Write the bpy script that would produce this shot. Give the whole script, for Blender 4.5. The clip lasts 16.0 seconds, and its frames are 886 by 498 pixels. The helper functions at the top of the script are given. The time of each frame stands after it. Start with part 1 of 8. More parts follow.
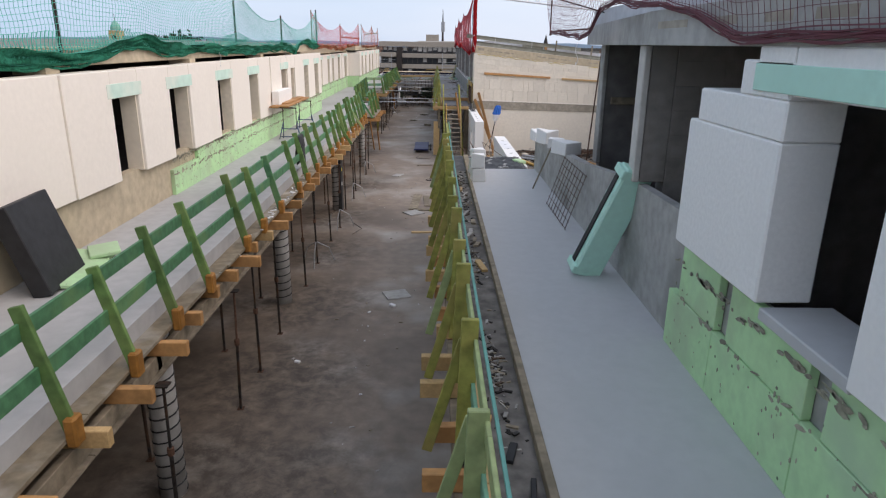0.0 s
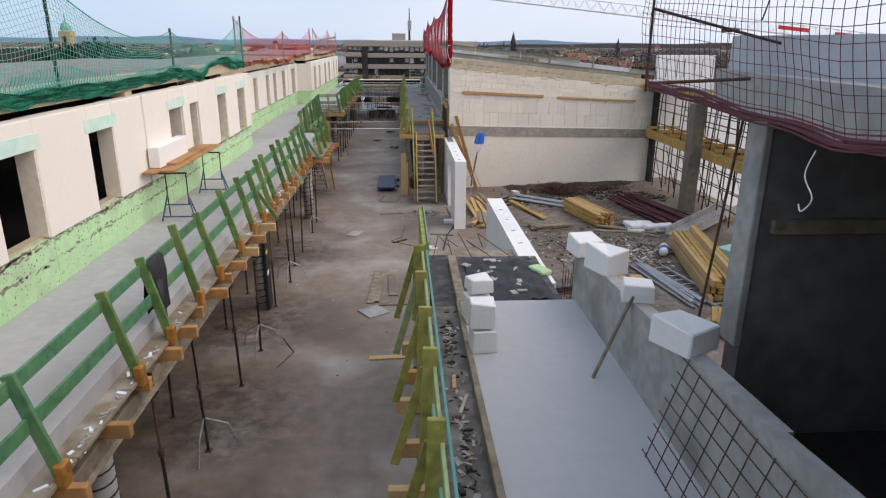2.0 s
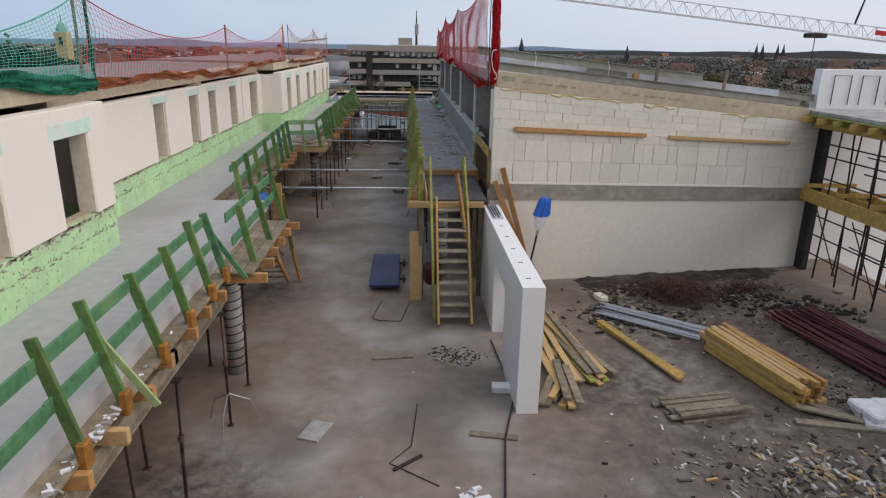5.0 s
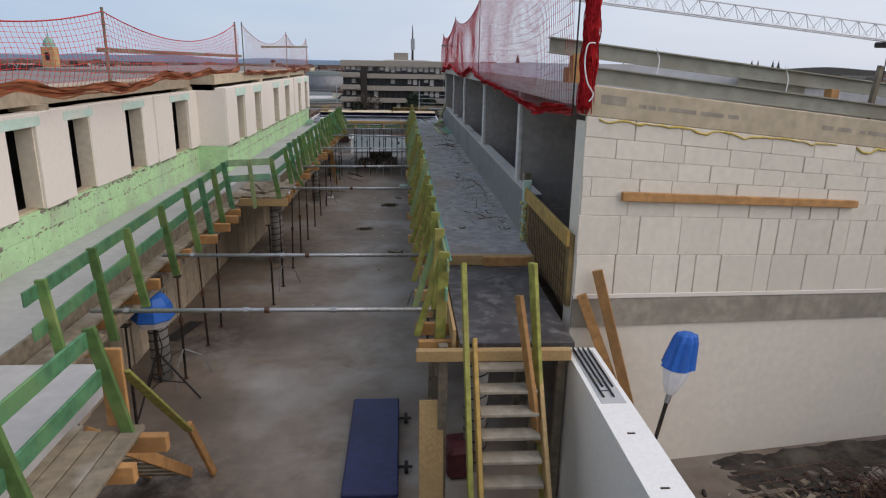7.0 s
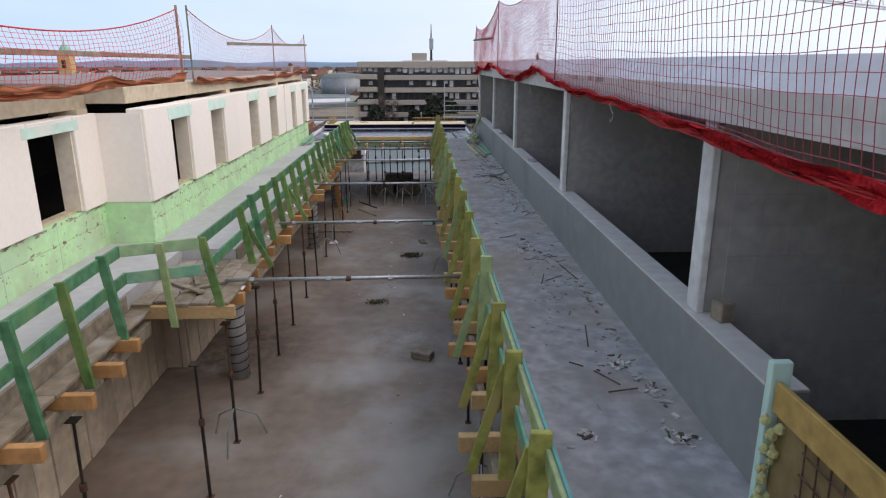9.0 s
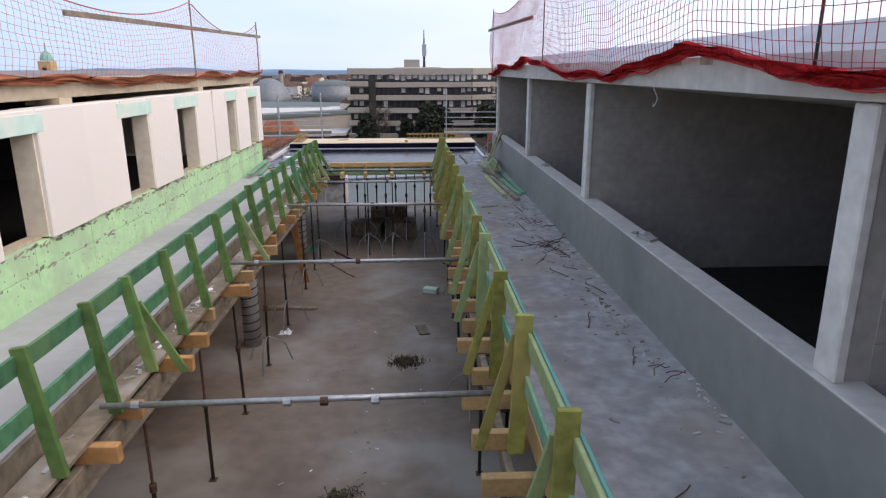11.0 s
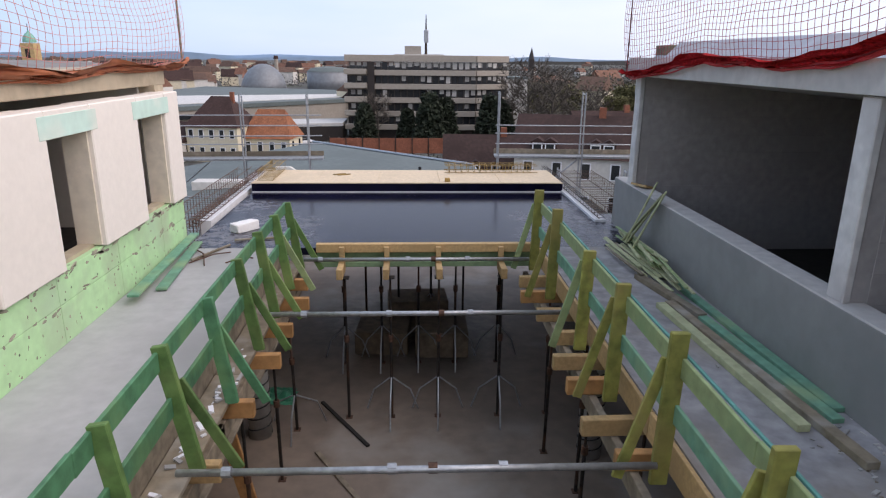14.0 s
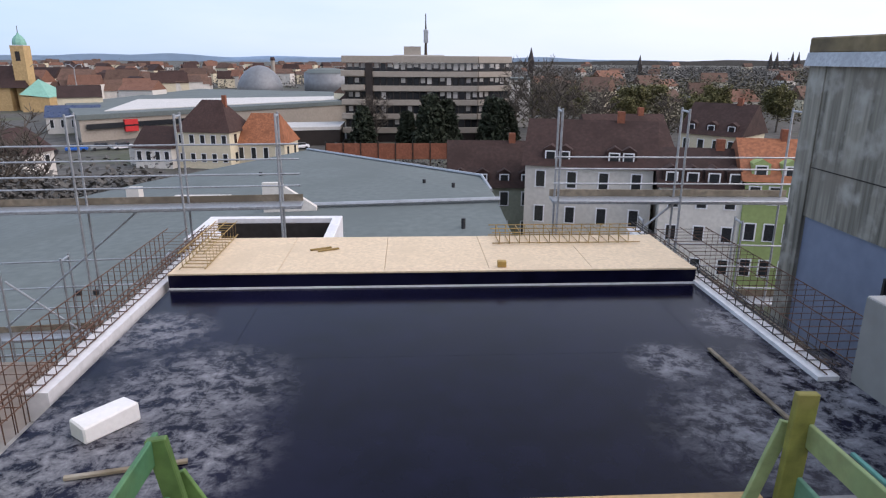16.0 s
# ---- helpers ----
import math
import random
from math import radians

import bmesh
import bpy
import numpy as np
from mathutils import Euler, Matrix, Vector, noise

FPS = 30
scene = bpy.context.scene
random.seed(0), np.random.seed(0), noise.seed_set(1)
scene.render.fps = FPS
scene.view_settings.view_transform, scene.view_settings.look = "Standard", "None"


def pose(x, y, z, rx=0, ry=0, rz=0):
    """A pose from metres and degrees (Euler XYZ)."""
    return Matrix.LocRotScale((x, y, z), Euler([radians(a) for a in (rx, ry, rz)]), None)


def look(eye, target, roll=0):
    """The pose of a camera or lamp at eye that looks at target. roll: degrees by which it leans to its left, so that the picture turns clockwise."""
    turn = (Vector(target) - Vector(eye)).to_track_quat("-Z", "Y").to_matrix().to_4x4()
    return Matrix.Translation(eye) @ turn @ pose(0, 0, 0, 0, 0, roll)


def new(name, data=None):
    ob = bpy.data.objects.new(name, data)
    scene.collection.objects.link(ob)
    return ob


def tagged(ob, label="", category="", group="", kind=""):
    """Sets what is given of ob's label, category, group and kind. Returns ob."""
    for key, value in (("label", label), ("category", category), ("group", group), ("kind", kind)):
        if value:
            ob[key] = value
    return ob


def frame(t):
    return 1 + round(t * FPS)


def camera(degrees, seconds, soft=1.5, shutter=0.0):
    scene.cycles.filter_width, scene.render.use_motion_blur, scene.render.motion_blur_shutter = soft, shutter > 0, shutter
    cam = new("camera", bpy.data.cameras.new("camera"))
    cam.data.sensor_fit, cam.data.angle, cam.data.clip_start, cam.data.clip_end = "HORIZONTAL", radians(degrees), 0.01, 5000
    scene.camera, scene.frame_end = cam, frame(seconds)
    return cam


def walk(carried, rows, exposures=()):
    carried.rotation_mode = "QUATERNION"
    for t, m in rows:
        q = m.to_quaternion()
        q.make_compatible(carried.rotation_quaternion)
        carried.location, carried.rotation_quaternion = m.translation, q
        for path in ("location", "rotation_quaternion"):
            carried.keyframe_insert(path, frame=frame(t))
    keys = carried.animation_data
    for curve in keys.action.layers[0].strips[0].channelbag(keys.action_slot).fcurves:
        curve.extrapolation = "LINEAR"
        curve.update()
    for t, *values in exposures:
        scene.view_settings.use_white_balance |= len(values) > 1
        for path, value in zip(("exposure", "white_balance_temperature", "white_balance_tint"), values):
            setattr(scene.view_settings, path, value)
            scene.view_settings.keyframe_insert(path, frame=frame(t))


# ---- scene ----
# the camera and its walk
cam = camera(68.6, 16.0, soft=1.2)
PATH = [
    (0.0, (-0.022, -0.057, 4.991), (0.145, 9.474, 1.971), 0.80),
    (0.5, (-0.088, 1.453, 5.089), (0.255, 10.954, 1.989), 0.20),
    (1.0, (-0.068, 3.092, 5.200), (0.386, 12.583, 2.086), -0.36),
    (1.5, (0.043, 4.704, 5.350), (0.710, 14.220, 2.349), 0.48),
    (2.0, (0.050, 6.483, 5.510), (0.657, 15.985, 2.456), 0.34),
    (2.5, (0.042, 8.119, 5.585), (0.680, 17.576, 2.397), 0.18),
    (3.0, (0.069, 9.814, 5.559), (0.612, 19.291, 2.414), 0.28),
    (3.5, (-0.005, 11.583, 5.573), (0.411, 21.075, 2.452), 0.69),
    (4.0, (-0.045, 13.276, 5.590), (0.374, 22.774, 2.490), 0.79),
    (6.5, (-0.123, 22.412, 5.085), (0.634, 31.988, 2.306), 0.94),
    (7.0, (-0.191, 24.176, 5.122), (0.435, 33.767, 2.362), 1.00),
    (7.5, (-0.275, 25.839, 5.153), (0.147, 35.406, 2.274), 0.14),
    (8.0, (-0.343, 27.526, 5.160), (0.065, 37.107, 2.326), 0.58),
    (8.5, (-0.400, 29.165, 5.110), (-0.133, 38.771, 2.345), -0.31),
    (9.0, (-0.369, 30.733, 5.090), (-0.046, 40.339, 2.328), -0.12),
    (11.5, (-0.579, 39.253, 4.798), (-0.100, 48.886, 2.156), 0.07),
    (12.0, (-0.724, 40.846, 4.850), (-0.209, 50.444, 2.094), 0.77),
    (12.5, (-0.925, 42.351, 4.876), (-0.480, 51.947, 2.096), 0.83),
    (13.0, (-1.107, 43.814, 4.875), (-0.762, 53.411, 2.089), 0.60),
    (13.5, (-1.296, 45.163, 4.893), (-0.937, 54.757, 2.093), 0.79),
    (14.0, (-1.434, 46.406, 4.894), (-0.927, 55.984, 2.065), 0.59),
    (14.5, (-1.572, 47.802, 4.855), (-0.898, 57.347, 1.950), 0.04),
    (15.0, (-1.679, 49.174, 4.860), (-0.885, 58.730, 2.022), -0.13),
    (15.5, (-1.748, 50.525, 4.879), (-1.001, 60.084, 2.040), -0.02),
    (16.0, (-1.772, 51.812, 4.882), (-1.248, 61.392, 2.063), 0.31),
]
walk(cam, [(t, look(eye, target, roll)) for t, eye, target, roll in PATH], [(0.0, 0.62, 6700, 19), (1.5, 0.62, 6700, 19), (3.5, 0.4, 6650, 18), (6.5, 0.27, 6650, 17), (8.0, 0.52, 6600, 18), (8.5, 0.72, 6500, 18), (9.0, 0.72, 6500, 19), (11.5, 0.82, 6500, 22), (13.0, 0.74, 6550, 22), (16.0, 0.78, 6450, 22)])

# world, sun and exposure
SUN_EL, SUN_AZ = radians(40), radians(105)
world = bpy.data.worlds.new("World")
scene.world = world
world.use_nodes = True
wn, wl = world.node_tree.nodes, world.node_tree.links
sky = wn.new("ShaderNodeTexSky")
sky.sky_type, sky.sun_disc = "NISHITA", False
sky.sun_elevation, sky.sun_rotation = SUN_EL, SUN_AZ
sky.air_density, sky.dust_density, sky.ozone_density = 1.0, 0.6, 1.2
wn["Background"].inputs["Strength"].default_value = 0.15
veil = wn.new("ShaderNodeMix")
veil.data_type = "RGBA"
veil.inputs[0].default_value = 0.92
cloud, tint = wn.new("ShaderNodeTexNoise"), wn.new("ShaderNodeMix")
cloud.inputs["Scale"].default_value, cloud.inputs["Detail"].default_value = 1.6, 6
coord, flat = wn.new("ShaderNodeTexCoord"), wn.new("ShaderNodeMapping")
flat.inputs["Scale"].default_value = (1, 1, 4)
wl.new(coord.outputs["Generated"], flat.inputs["Vector"]), wl.new(flat.outputs[0], cloud.inputs["Vector"])
spread_ = wn.new("ShaderNodeMapRange")
spread_.inputs[1].default_value, spread_.inputs[2].default_value = 0.35, 0.68
wl.new(cloud.outputs[0], spread_.inputs[0])
toward, haze, mixed = wn.new("ShaderNodeVectorMath"), wn.new("ShaderNodeMapRange"), wn.new("ShaderNodeMath")
toward.operation, mixed.operation = "DOT_PRODUCT", "MULTIPLY_ADD"
toward.inputs[1].default_value = (math.sin(SUN_AZ), math.cos(SUN_AZ), 0)
haze.inputs[1].default_value, haze.inputs[2].default_value, haze.inputs[3].default_value, haze.inputs[4].default_value = -0.75, 0.75, 0.0, 0.75
wl.new(coord.outputs["Generated"], toward.inputs[0]), wl.new(toward.outputs["Value"], haze.inputs[0])
mixed.inputs[1].default_value = 0.3
wl.new(spread_.outputs[0], mixed.inputs[0]), wl.new(haze.outputs[0], mixed.inputs[2]), wl.new(mixed.outputs[0], tint.inputs[0])
tint.data_type = "RGBA"
tint.inputs[6].default_value, tint.inputs[7].default_value = (1.78, 2.72, 3.8, 1), (4.35, 4.6, 4.85, 1)
wl.new(tint.outputs[2], veil.inputs[7])
wl.new(sky.outputs[0], veil.inputs[6])
wl.new(veil.outputs[2], wn["Background"].inputs["Color"])
sun = new("sun", bpy.data.lights.new("sun", "SUN"))
sun.data.energy, sun.data.angle, sun.data.color = 1.4, radians(70), (1.0, 0.93, 0.84)
sun.rotation_euler = (Vector((math.sin(SUN_AZ) * math.cos(SUN_EL), math.cos(SUN_AZ) * math.cos(SUN_EL), math.sin(SUN_EL)))).to_track_quat("Z", "Y").to_euler()


# ---- materials ----
def material(name, base, rough=0.8, metal=0.0, vary=0.12, grain=8.0, stain=0.7, stain_col=None, bump=0.15, spread=0.0, spec=0.4, stretch=(1, 1, 1), speck=None, damp=None):
    """A surface of one base colour with fine grain, broad stains, speckles and relief; spread: variation from piece to piece."""
    m = bpy.data.materials.new(name)
    m.use_nodes = True
    n, l = m.node_tree.nodes, m.node_tree.links
    b = n["Principled BSDF"]
    b.inputs["Roughness"].default_value, b.inputs["Metallic"].default_value = rough, metal
    b.inputs["Specular IOR Level"].default_value = spec
    geo, mapping = n.new("ShaderNodeNewGeometry"), n.new("ShaderNodeMapping")
    mapping.inputs["Scale"].default_value = stretch
    l.new(geo.outputs["Position"], mapping.inputs["Vector"])
    fine, broad = n.new("ShaderNodeTexNoise"), n.new("ShaderNodeTexNoise")
    fine.inputs["Scale"].default_value, fine.inputs["Detail"].default_value = grain, 6
    broad.inputs["Scale"].default_value, broad.inputs["Detail"].default_value = stain, 5
    l.new(mapping.outputs[0], fine.inputs["Vector"]), l.new(geo.outputs["Position"], broad.inputs["Vector"])

    def mix(a, c, fac, mode="MIX"):
        x = n.new("ShaderNodeMix")
        x.data_type, x.blend_type = "RGBA", mode
        for sock, v in ((x.inputs[6], a), (x.inputs[7], c), (x.inputs[0], fac)):
            if hasattr(v, "is_output"):
                l.new(v, sock)
            elif isinstance(v, tuple):
                sock.default_value = (*v, 1)
            else:
                sock.default_value = v
        return x.outputs[2]

    def ramp(src, lo, hi):
        r = n.new("ShaderNodeMapRange")
        r.inputs[1].default_value, r.inputs[2].default_value = lo, hi
        l.new(src, r.inputs[0])
        return r.outputs[0]

    dark = tuple(c * (1 - vary * 2) for c in base)
    light = tuple(min(1, c * (1 + vary)) for c in base)
    col = mix(dark, light, ramp(fine.outputs[0], 0.3, 0.7))
    sc = stain_col or tuple(c * (1 - vary * 1.8) for c in base)
    col = mix(col, sc, ramp(broad.outputs[0], 0.5, 0.72))
    if speck:
        vor = n.new("ShaderNodeTexVoronoi")
        vor.inputs["Scale"].default_value = speck[0]
        l.new(geo.outputs["Position"], vor.inputs["Vector"])
        col = mix(col, speck[1], ramp(vor.outputs["Distance"], speck[2], speck[2] * 0.5))
    if damp:
        wet = n.new("ShaderNodeTexNoise")
        wet.inputs["Scale"].default_value, wet.inputs["Detail"].default_value, wet.inputs["Distortion"].default_value = damp[0], 8, 0.15
        l.new(geo.outputs["Position"], wet.inputs["Vector"])
        col = mix(col, damp[1], ramp(wet.outputs[0], 0.5, 0.7))
    if spread:
        info, iso = n.new("ShaderNodeObjectInfo"), n.new("ShaderNodeMapRange")
        iso.inputs[3].default_value, iso.inputs[4].default_value = 1 - spread, 1 + spread
        add = n.new("ShaderNodeMath")
        add.operation = "FRACT"
        both = n.new("ShaderNodeMath")
        l.new(info.outputs["Random"], both.inputs[0]), l.new(geo.outputs["Random Per Island"], both.inputs[1])
        l.new(both.outputs[0], add.inputs[0]), l.new(add.outputs[0], iso.inputs[0])
        hsv = n.new("ShaderNodeHueSaturation")
        l.new(iso.outputs[0], hsv.inputs["Value"]), l.new(col, hsv.inputs["Color"])
        col = hsv.outputs[0]
    l.new(col, b.inputs["Base Color"])
    rr = n.new("ShaderNodeMapRange")
    rr.inputs[3].default_value, rr.inputs[4].default_value = max(0.03, rough - 0.12), min(1, rough + 0.1)
    l.new(broad.outputs[0], rr.inputs[0]), l.new(rr.outputs[0], b.inputs["Roughness"])
    if bump:
        bp = n.new("ShaderNodeBump")
        bp.inputs["Strength"].default_value, bp.inputs["Distance"].default_value = bump, 0.02
        l.new(fine.outputs[0], bp.inputs["Height"]), l.new(bp.outputs[0], b.inputs["Normal"])
    return m


def powdered_or_shaded(m, spots, col, z, rough_clean, rough_spot, cuts=(0.42, 0.7), scale=3.2):
    """Trodden dust or dirt, painted shade or sheen on a level surface at height z: ragged drifts round the given spots
    (x, y, reach).
    """
    n, l = m.node_tree.nodes, m.node_tree.links
    b = n["Principled BSDF"]
    geo = n.new("ShaderNodeNewGeometry")
    total = None
    for x, y, r in spots:
        d, fall = n.new("ShaderNodeVectorMath"), n.new("ShaderNodeMapRange")
        d.operation = "DISTANCE"
        d.inputs[1].default_value = (x, y, z)
        fall.inputs[1].default_value, fall.inputs[2].default_value, fall.interpolation_type = r, r * 0.2, "SMOOTHSTEP"
        l.new(geo.outputs["Position"], d.inputs[0]), l.new(d.outputs["Value"], fall.inputs[0])
        if total:
            top = n.new("ShaderNodeMath")
            top.operation = "MAXIMUM"
            l.new(total, top.inputs[0]), l.new(fall.outputs[0], top.inputs[1])
            total = top.outputs[0]
        else:
            total = fall.outputs[0]
    noisy, cut, amount, mixer = n.new("ShaderNodeTexNoise"), n.new("ShaderNodeMapRange"), n.new("ShaderNodeMath"), n.new("ShaderNodeMix")
    noisy.inputs["Scale"].default_value, noisy.inputs["Detail"].default_value, noisy.inputs["Roughness"].default_value, noisy.inputs["Distortion"].default_value = scale, 9, 0.72, 0.3
    cut.inputs[1].default_value, cut.inputs[2].default_value = cuts
    l.new(geo.outputs["Position"], noisy.inputs["Vector"]), l.new(noisy.outputs[0], cut.inputs[0])
    amount.operation = "MULTIPLY"
    l.new(total, amount.inputs[0]), l.new(cut.outputs[0], amount.inputs[1])
    mixer.data_type = "RGBA"
    l.new(amount.outputs[0], mixer.inputs[0]), l.new(b.inputs["Base Color"].links[0].from_socket, mixer.inputs[6])
    mixer.inputs[7].default_value = (*col, 1)
    l.new(mixer.outputs[2], b.inputs["Base Color"])
    rough = n.new("ShaderNodeMapRange")
    rough.inputs[3].default_value, rough.inputs[4].default_value = rough_clean, rough_spot
    l.new(amount.outputs[0], rough.inputs[0]), l.new(rough.outputs[0], b.inputs["Roughness"])


M = {
    "floor": material("floor_concrete", (0.238, 0.186, 0.143), 0.62, vary=0.1, grain=4, stain=0.55, stain_col=(0.38, 0.355, 0.32), bump=0.06, damp=(0.37, (0.128, 0.099, 0.076))),
    "slab": material("fresh_concrete", (0.46, 0.46, 0.46), 0.8, vary=0.02, grain=9, stain=0.5, stain_col=(0.43, 0.43, 0.425), bump=0.02),
    "terrace_slab": material("terrace_concrete", (0.42, 0.415, 0.41), 0.8, vary=0.05, grain=7, stain=0.5, stain_col=(0.34, 0.335, 0.325), bump=0.04),
    "rough": material("rough_concrete", (0.37, 0.35, 0.325), 0.85, vary=0.2, grain=6, stain=0.9, stain_col=(0.24, 0.225, 0.205), bump=0.3, damp=(2.2, (0.45, 0.43, 0.4))),
    "dirty_strip": material("dirty_concrete_strip", (0.17, 0.155, 0.14), 0.9, vary=0.25, grain=7, stain=1.6, stain_col=(0.07, 0.062, 0.055), bump=0.3),
    "pale_edge": material("pale_concrete_edge", (0.56, 0.53, 0.49), 0.85, vary=0.08, grain=8, stain=0.9, bump=0.12),
    "upstand": material("cast_concrete", (0.37, 0.36, 0.34), 0.8, vary=0.1, grain=8, stain=1.0, stain_col=(0.45, 0.44, 0.415), bump=0.12, damp=(1.4, (0.23, 0.225, 0.205))),
    # grey_block again, with the dim room's shade put into the colour
    "shaded_block": material("shaded_brown_block", (0.26, 0.235, 0.215), 0.85, vary=0.12, grain=7, stain=0.9, bump=0.2, spread=0.02),
    "grey_block": material("grey_block", (0.4, 0.365, 0.34), 0.85, vary=0.08, grain=9, stain=1.1, bump=0.25, spread=0.035),
    # plaster whose colour is darkened for the unlit room
    "shaded_plaster": material("shaded_room_plaster", (0.155, 0.145, 0.14), 0.8, vary=0.15, grain=4, stain=0.5, bump=0.15),
    "white_block": material("white_block", (0.8, 0.74, 0.66), 0.85, vary=0.018, grain=14, stain=0.35, bump=0.08, spread=0.02),
    "cream_block": material("cream_block", (0.74, 0.68, 0.58), 0.85, vary=0.035, grain=10, stain=0.6, bump=0.15, spread=0.05),
    "mint_pale": material("pale_mint_insulation", (0.56, 0.74, 0.64), 0.8, vary=0.05, grain=6, stain=1.5, stain_col=(0.72, 0.72, 0.63), bump=0.05),
    # beige concrete, its colour lowered for the shade under the terrace
    "shaded_wall": material("shaded_beige_concrete", (0.2, 0.17, 0.13), 0.9, vary=0.14, grain=6, stain=0.9, bump=0.2),
    "form_board": material("beige_form_board", (0.6, 0.5, 0.37), 0.85, vary=0.12, grain=6, stain=1.0, bump=0.15, spread=0.18),
    "membrane": material("grey_roofing_membrane", (0.5, 0.52, 0.55), 0.7, vary=0.08, grain=5, stain=0.6, stain_col=(0.42, 0.4, 0.4), bump=0.08),
    "old_membrane": material("grey_brown_roofing", (0.24, 0.22, 0.2), 0.85, vary=0.1, grain=5, stain=0.8, bump=0.1),
    "mortar": material("mortar", (0.5, 0.44, 0.36), 0.9, vary=0.1, grain=12),
    "ring": material("ring_beam", (0.36, 0.32, 0.26), 0.85, vary=0.15, grain=7, stain=1.2),
    "end_mortar": material("whitish_mortar", (0.68, 0.65, 0.61), 0.85, vary=0.08, grain=9, stain=1.2, stain_col=(0.5, 0.47, 0.44), bump=0.25),
    "leaf_ply": material("brown_stained_plywood", (0.27, 0.185, 0.075), 0.75, vary=0.2, grain=5, stain=1.4, stain_col=(0.1, 0.075, 0.05), bump=0.15),
    "beige": material("beige_concrete", (0.5, 0.42, 0.3), 0.85, vary=0.1, grain=7, stain=0.9),
    "reveal": material("window_reveal", (0.78, 0.69, 0.56), 0.85, vary=0.06, grain=10),
    "styro": material("white_polystyrene", (0.8, 0.785, 0.76), 0.75, vary=0.03, grain=30, stain=0.8, bump=0.1),
    "xps": material("green_insulation", (0.46, 0.71, 0.38), 0.75, vary=0.05, grain=10, stain=1.3, stain_col=(0.42, 0.58, 0.37), bump=0.08, speck=(6.5, (0.07, 0.1, 0.06), 0.1), damp=(1.5, (0.4, 0.52, 0.32))),
    "mint": material("mint_insulation", (0.46, 0.74, 0.62), 0.7, vary=0.04, grain=12, bump=0.05),
    "wood": material("raw_timber", (0.5, 0.33, 0.15), 0.75, vary=0.09, grain=9, stain=1.5, bump=0.2, spread=0.16, stretch=(3, 3, 3)),
    "orange_wood": material("orange_timber", (0.46, 0.24, 0.09), 0.7, vary=0.15, grain=9, stain=1.5, bump=0.2, spread=0.12),
    "green_wood": material("green_glazed_timber", (0.072, 0.205, 0.1), 0.65, vary=0.18, grain=10, stain=2.0, stain_col=(0.13, 0.25, 0.1), bump=0.2, spread=0.15),
    "green_post": material("yellow_green_glazed_timber", (0.105, 0.195, 0.055), 0.65, vary=0.18, grain=10, stain=2.0, stain_col=(0.19, 0.25, 0.08), bump=0.2, spread=0.25),
    "olive_wood": material("olive_impregnated_timber", (0.28, 0.28, 0.065), 0.7, vary=0.2, grain=10, stain=2.0, stain_col=(0.34, 0.27, 0.09), bump=0.2, spread=0.16),
    "pale_green": material("pale_green_timber", (0.25, 0.37, 0.2), 0.7, vary=0.12, grain=10, stain=2.0, bump=0.15, spread=0.1),
    "orange_steel": material("orange_rusty_steel", (0.38, 0.17, 0.035), 0.6, 0.2, vary=0.2, grain=14, stain=3),
    "pale_plank": material("plaster_stained_plank", (0.23, 0.185, 0.125), 0.85, vary=0.16, grain=9, stain=2.2, stain_col=(0.37, 0.34, 0.29), bump=0.25, spread=0.15),
    "worn_tread": material("worn_grey_tread", (0.36, 0.315, 0.25), 0.85, vary=0.14, grain=9, stain=1.8, stain_col=(0.24, 0.2, 0.15), bump=0.2, spread=0.15),
    "grey_wood": material("weathered_timber", (0.26, 0.215, 0.155), 0.85, vary=0.2, grain=9, stain=1.5, bump=0.25, spread=0.15),
    "yellow_wood": material("yellow_formwork", (0.47, 0.3, 0.085), 0.65, vary=0.15, grain=9, stain=1.4, bump=0.15, spread=0.12),
    "osb": material("pale_chipboard", (0.7, 0.55, 0.37), 0.75, vary=0.08, grain=24, stain=1.2, bump=0.1),
    "film": material("black_film_plywood", (0.006, 0.006, 0.02), 0.13, vary=0.2, grain=4, stain=0.45, stain_col=(0.01, 0.01, 0.03), bump=0.012, spec=0.09),
    "film_dusty": material("dusty_film_plywood", (0.065, 0.058, 0.058), 0.55, vary=0.25, grain=4, stain=2.1, stain_col=(0.11, 0.1, 0.095), bump=0.05, damp=(6.0, (0.16, 0.15, 0.145))),
    "steel": material("dark_steel", (0.045, 0.04, 0.037), 0.55, 0.6, vary=0.25, grain=20, stain=3, stain_col=(0.13, 0.07, 0.04)),
    "beam_steel": material("grey_olive_painted_steel", (0.3, 0.3, 0.25), 0.5, 0.25, vary=0.12, grain=6, stain=1.5, stain_col=(0.22, 0.2, 0.15), bump=0.05),
    "galv": material("galvanised_steel", (0.42, 0.43, 0.44), 0.45, 0.7, vary=0.12, grain=20, stain=2),
    "rust": material("rusty_steel", (0.14, 0.075, 0.05), 0.8, 0.3, vary=0.25, grain=25, stain=4),
    "black": material("black_rubber", (0.02, 0.02, 0.022), 0.6, vary=0.2),
    # dark scraps, and rooms whose shade is put into the colour
    "dark": material("dark_or_unlit", (0.03, 0.026, 0.023), 0.9, vary=0.15),
    "red_net": material("red_net_cord", (0.55, 0.03, 0.03), 0.7, vary=0.1, bump=0),
    "dark_net": material("maroon_net_cord", (0.13, 0.03, 0.04), 0.7, vary=0.1, bump=0),
    "green_net": material("green_net_cord", (0.06, 0.36, 0.28), 0.7, vary=0.1, bump=0),
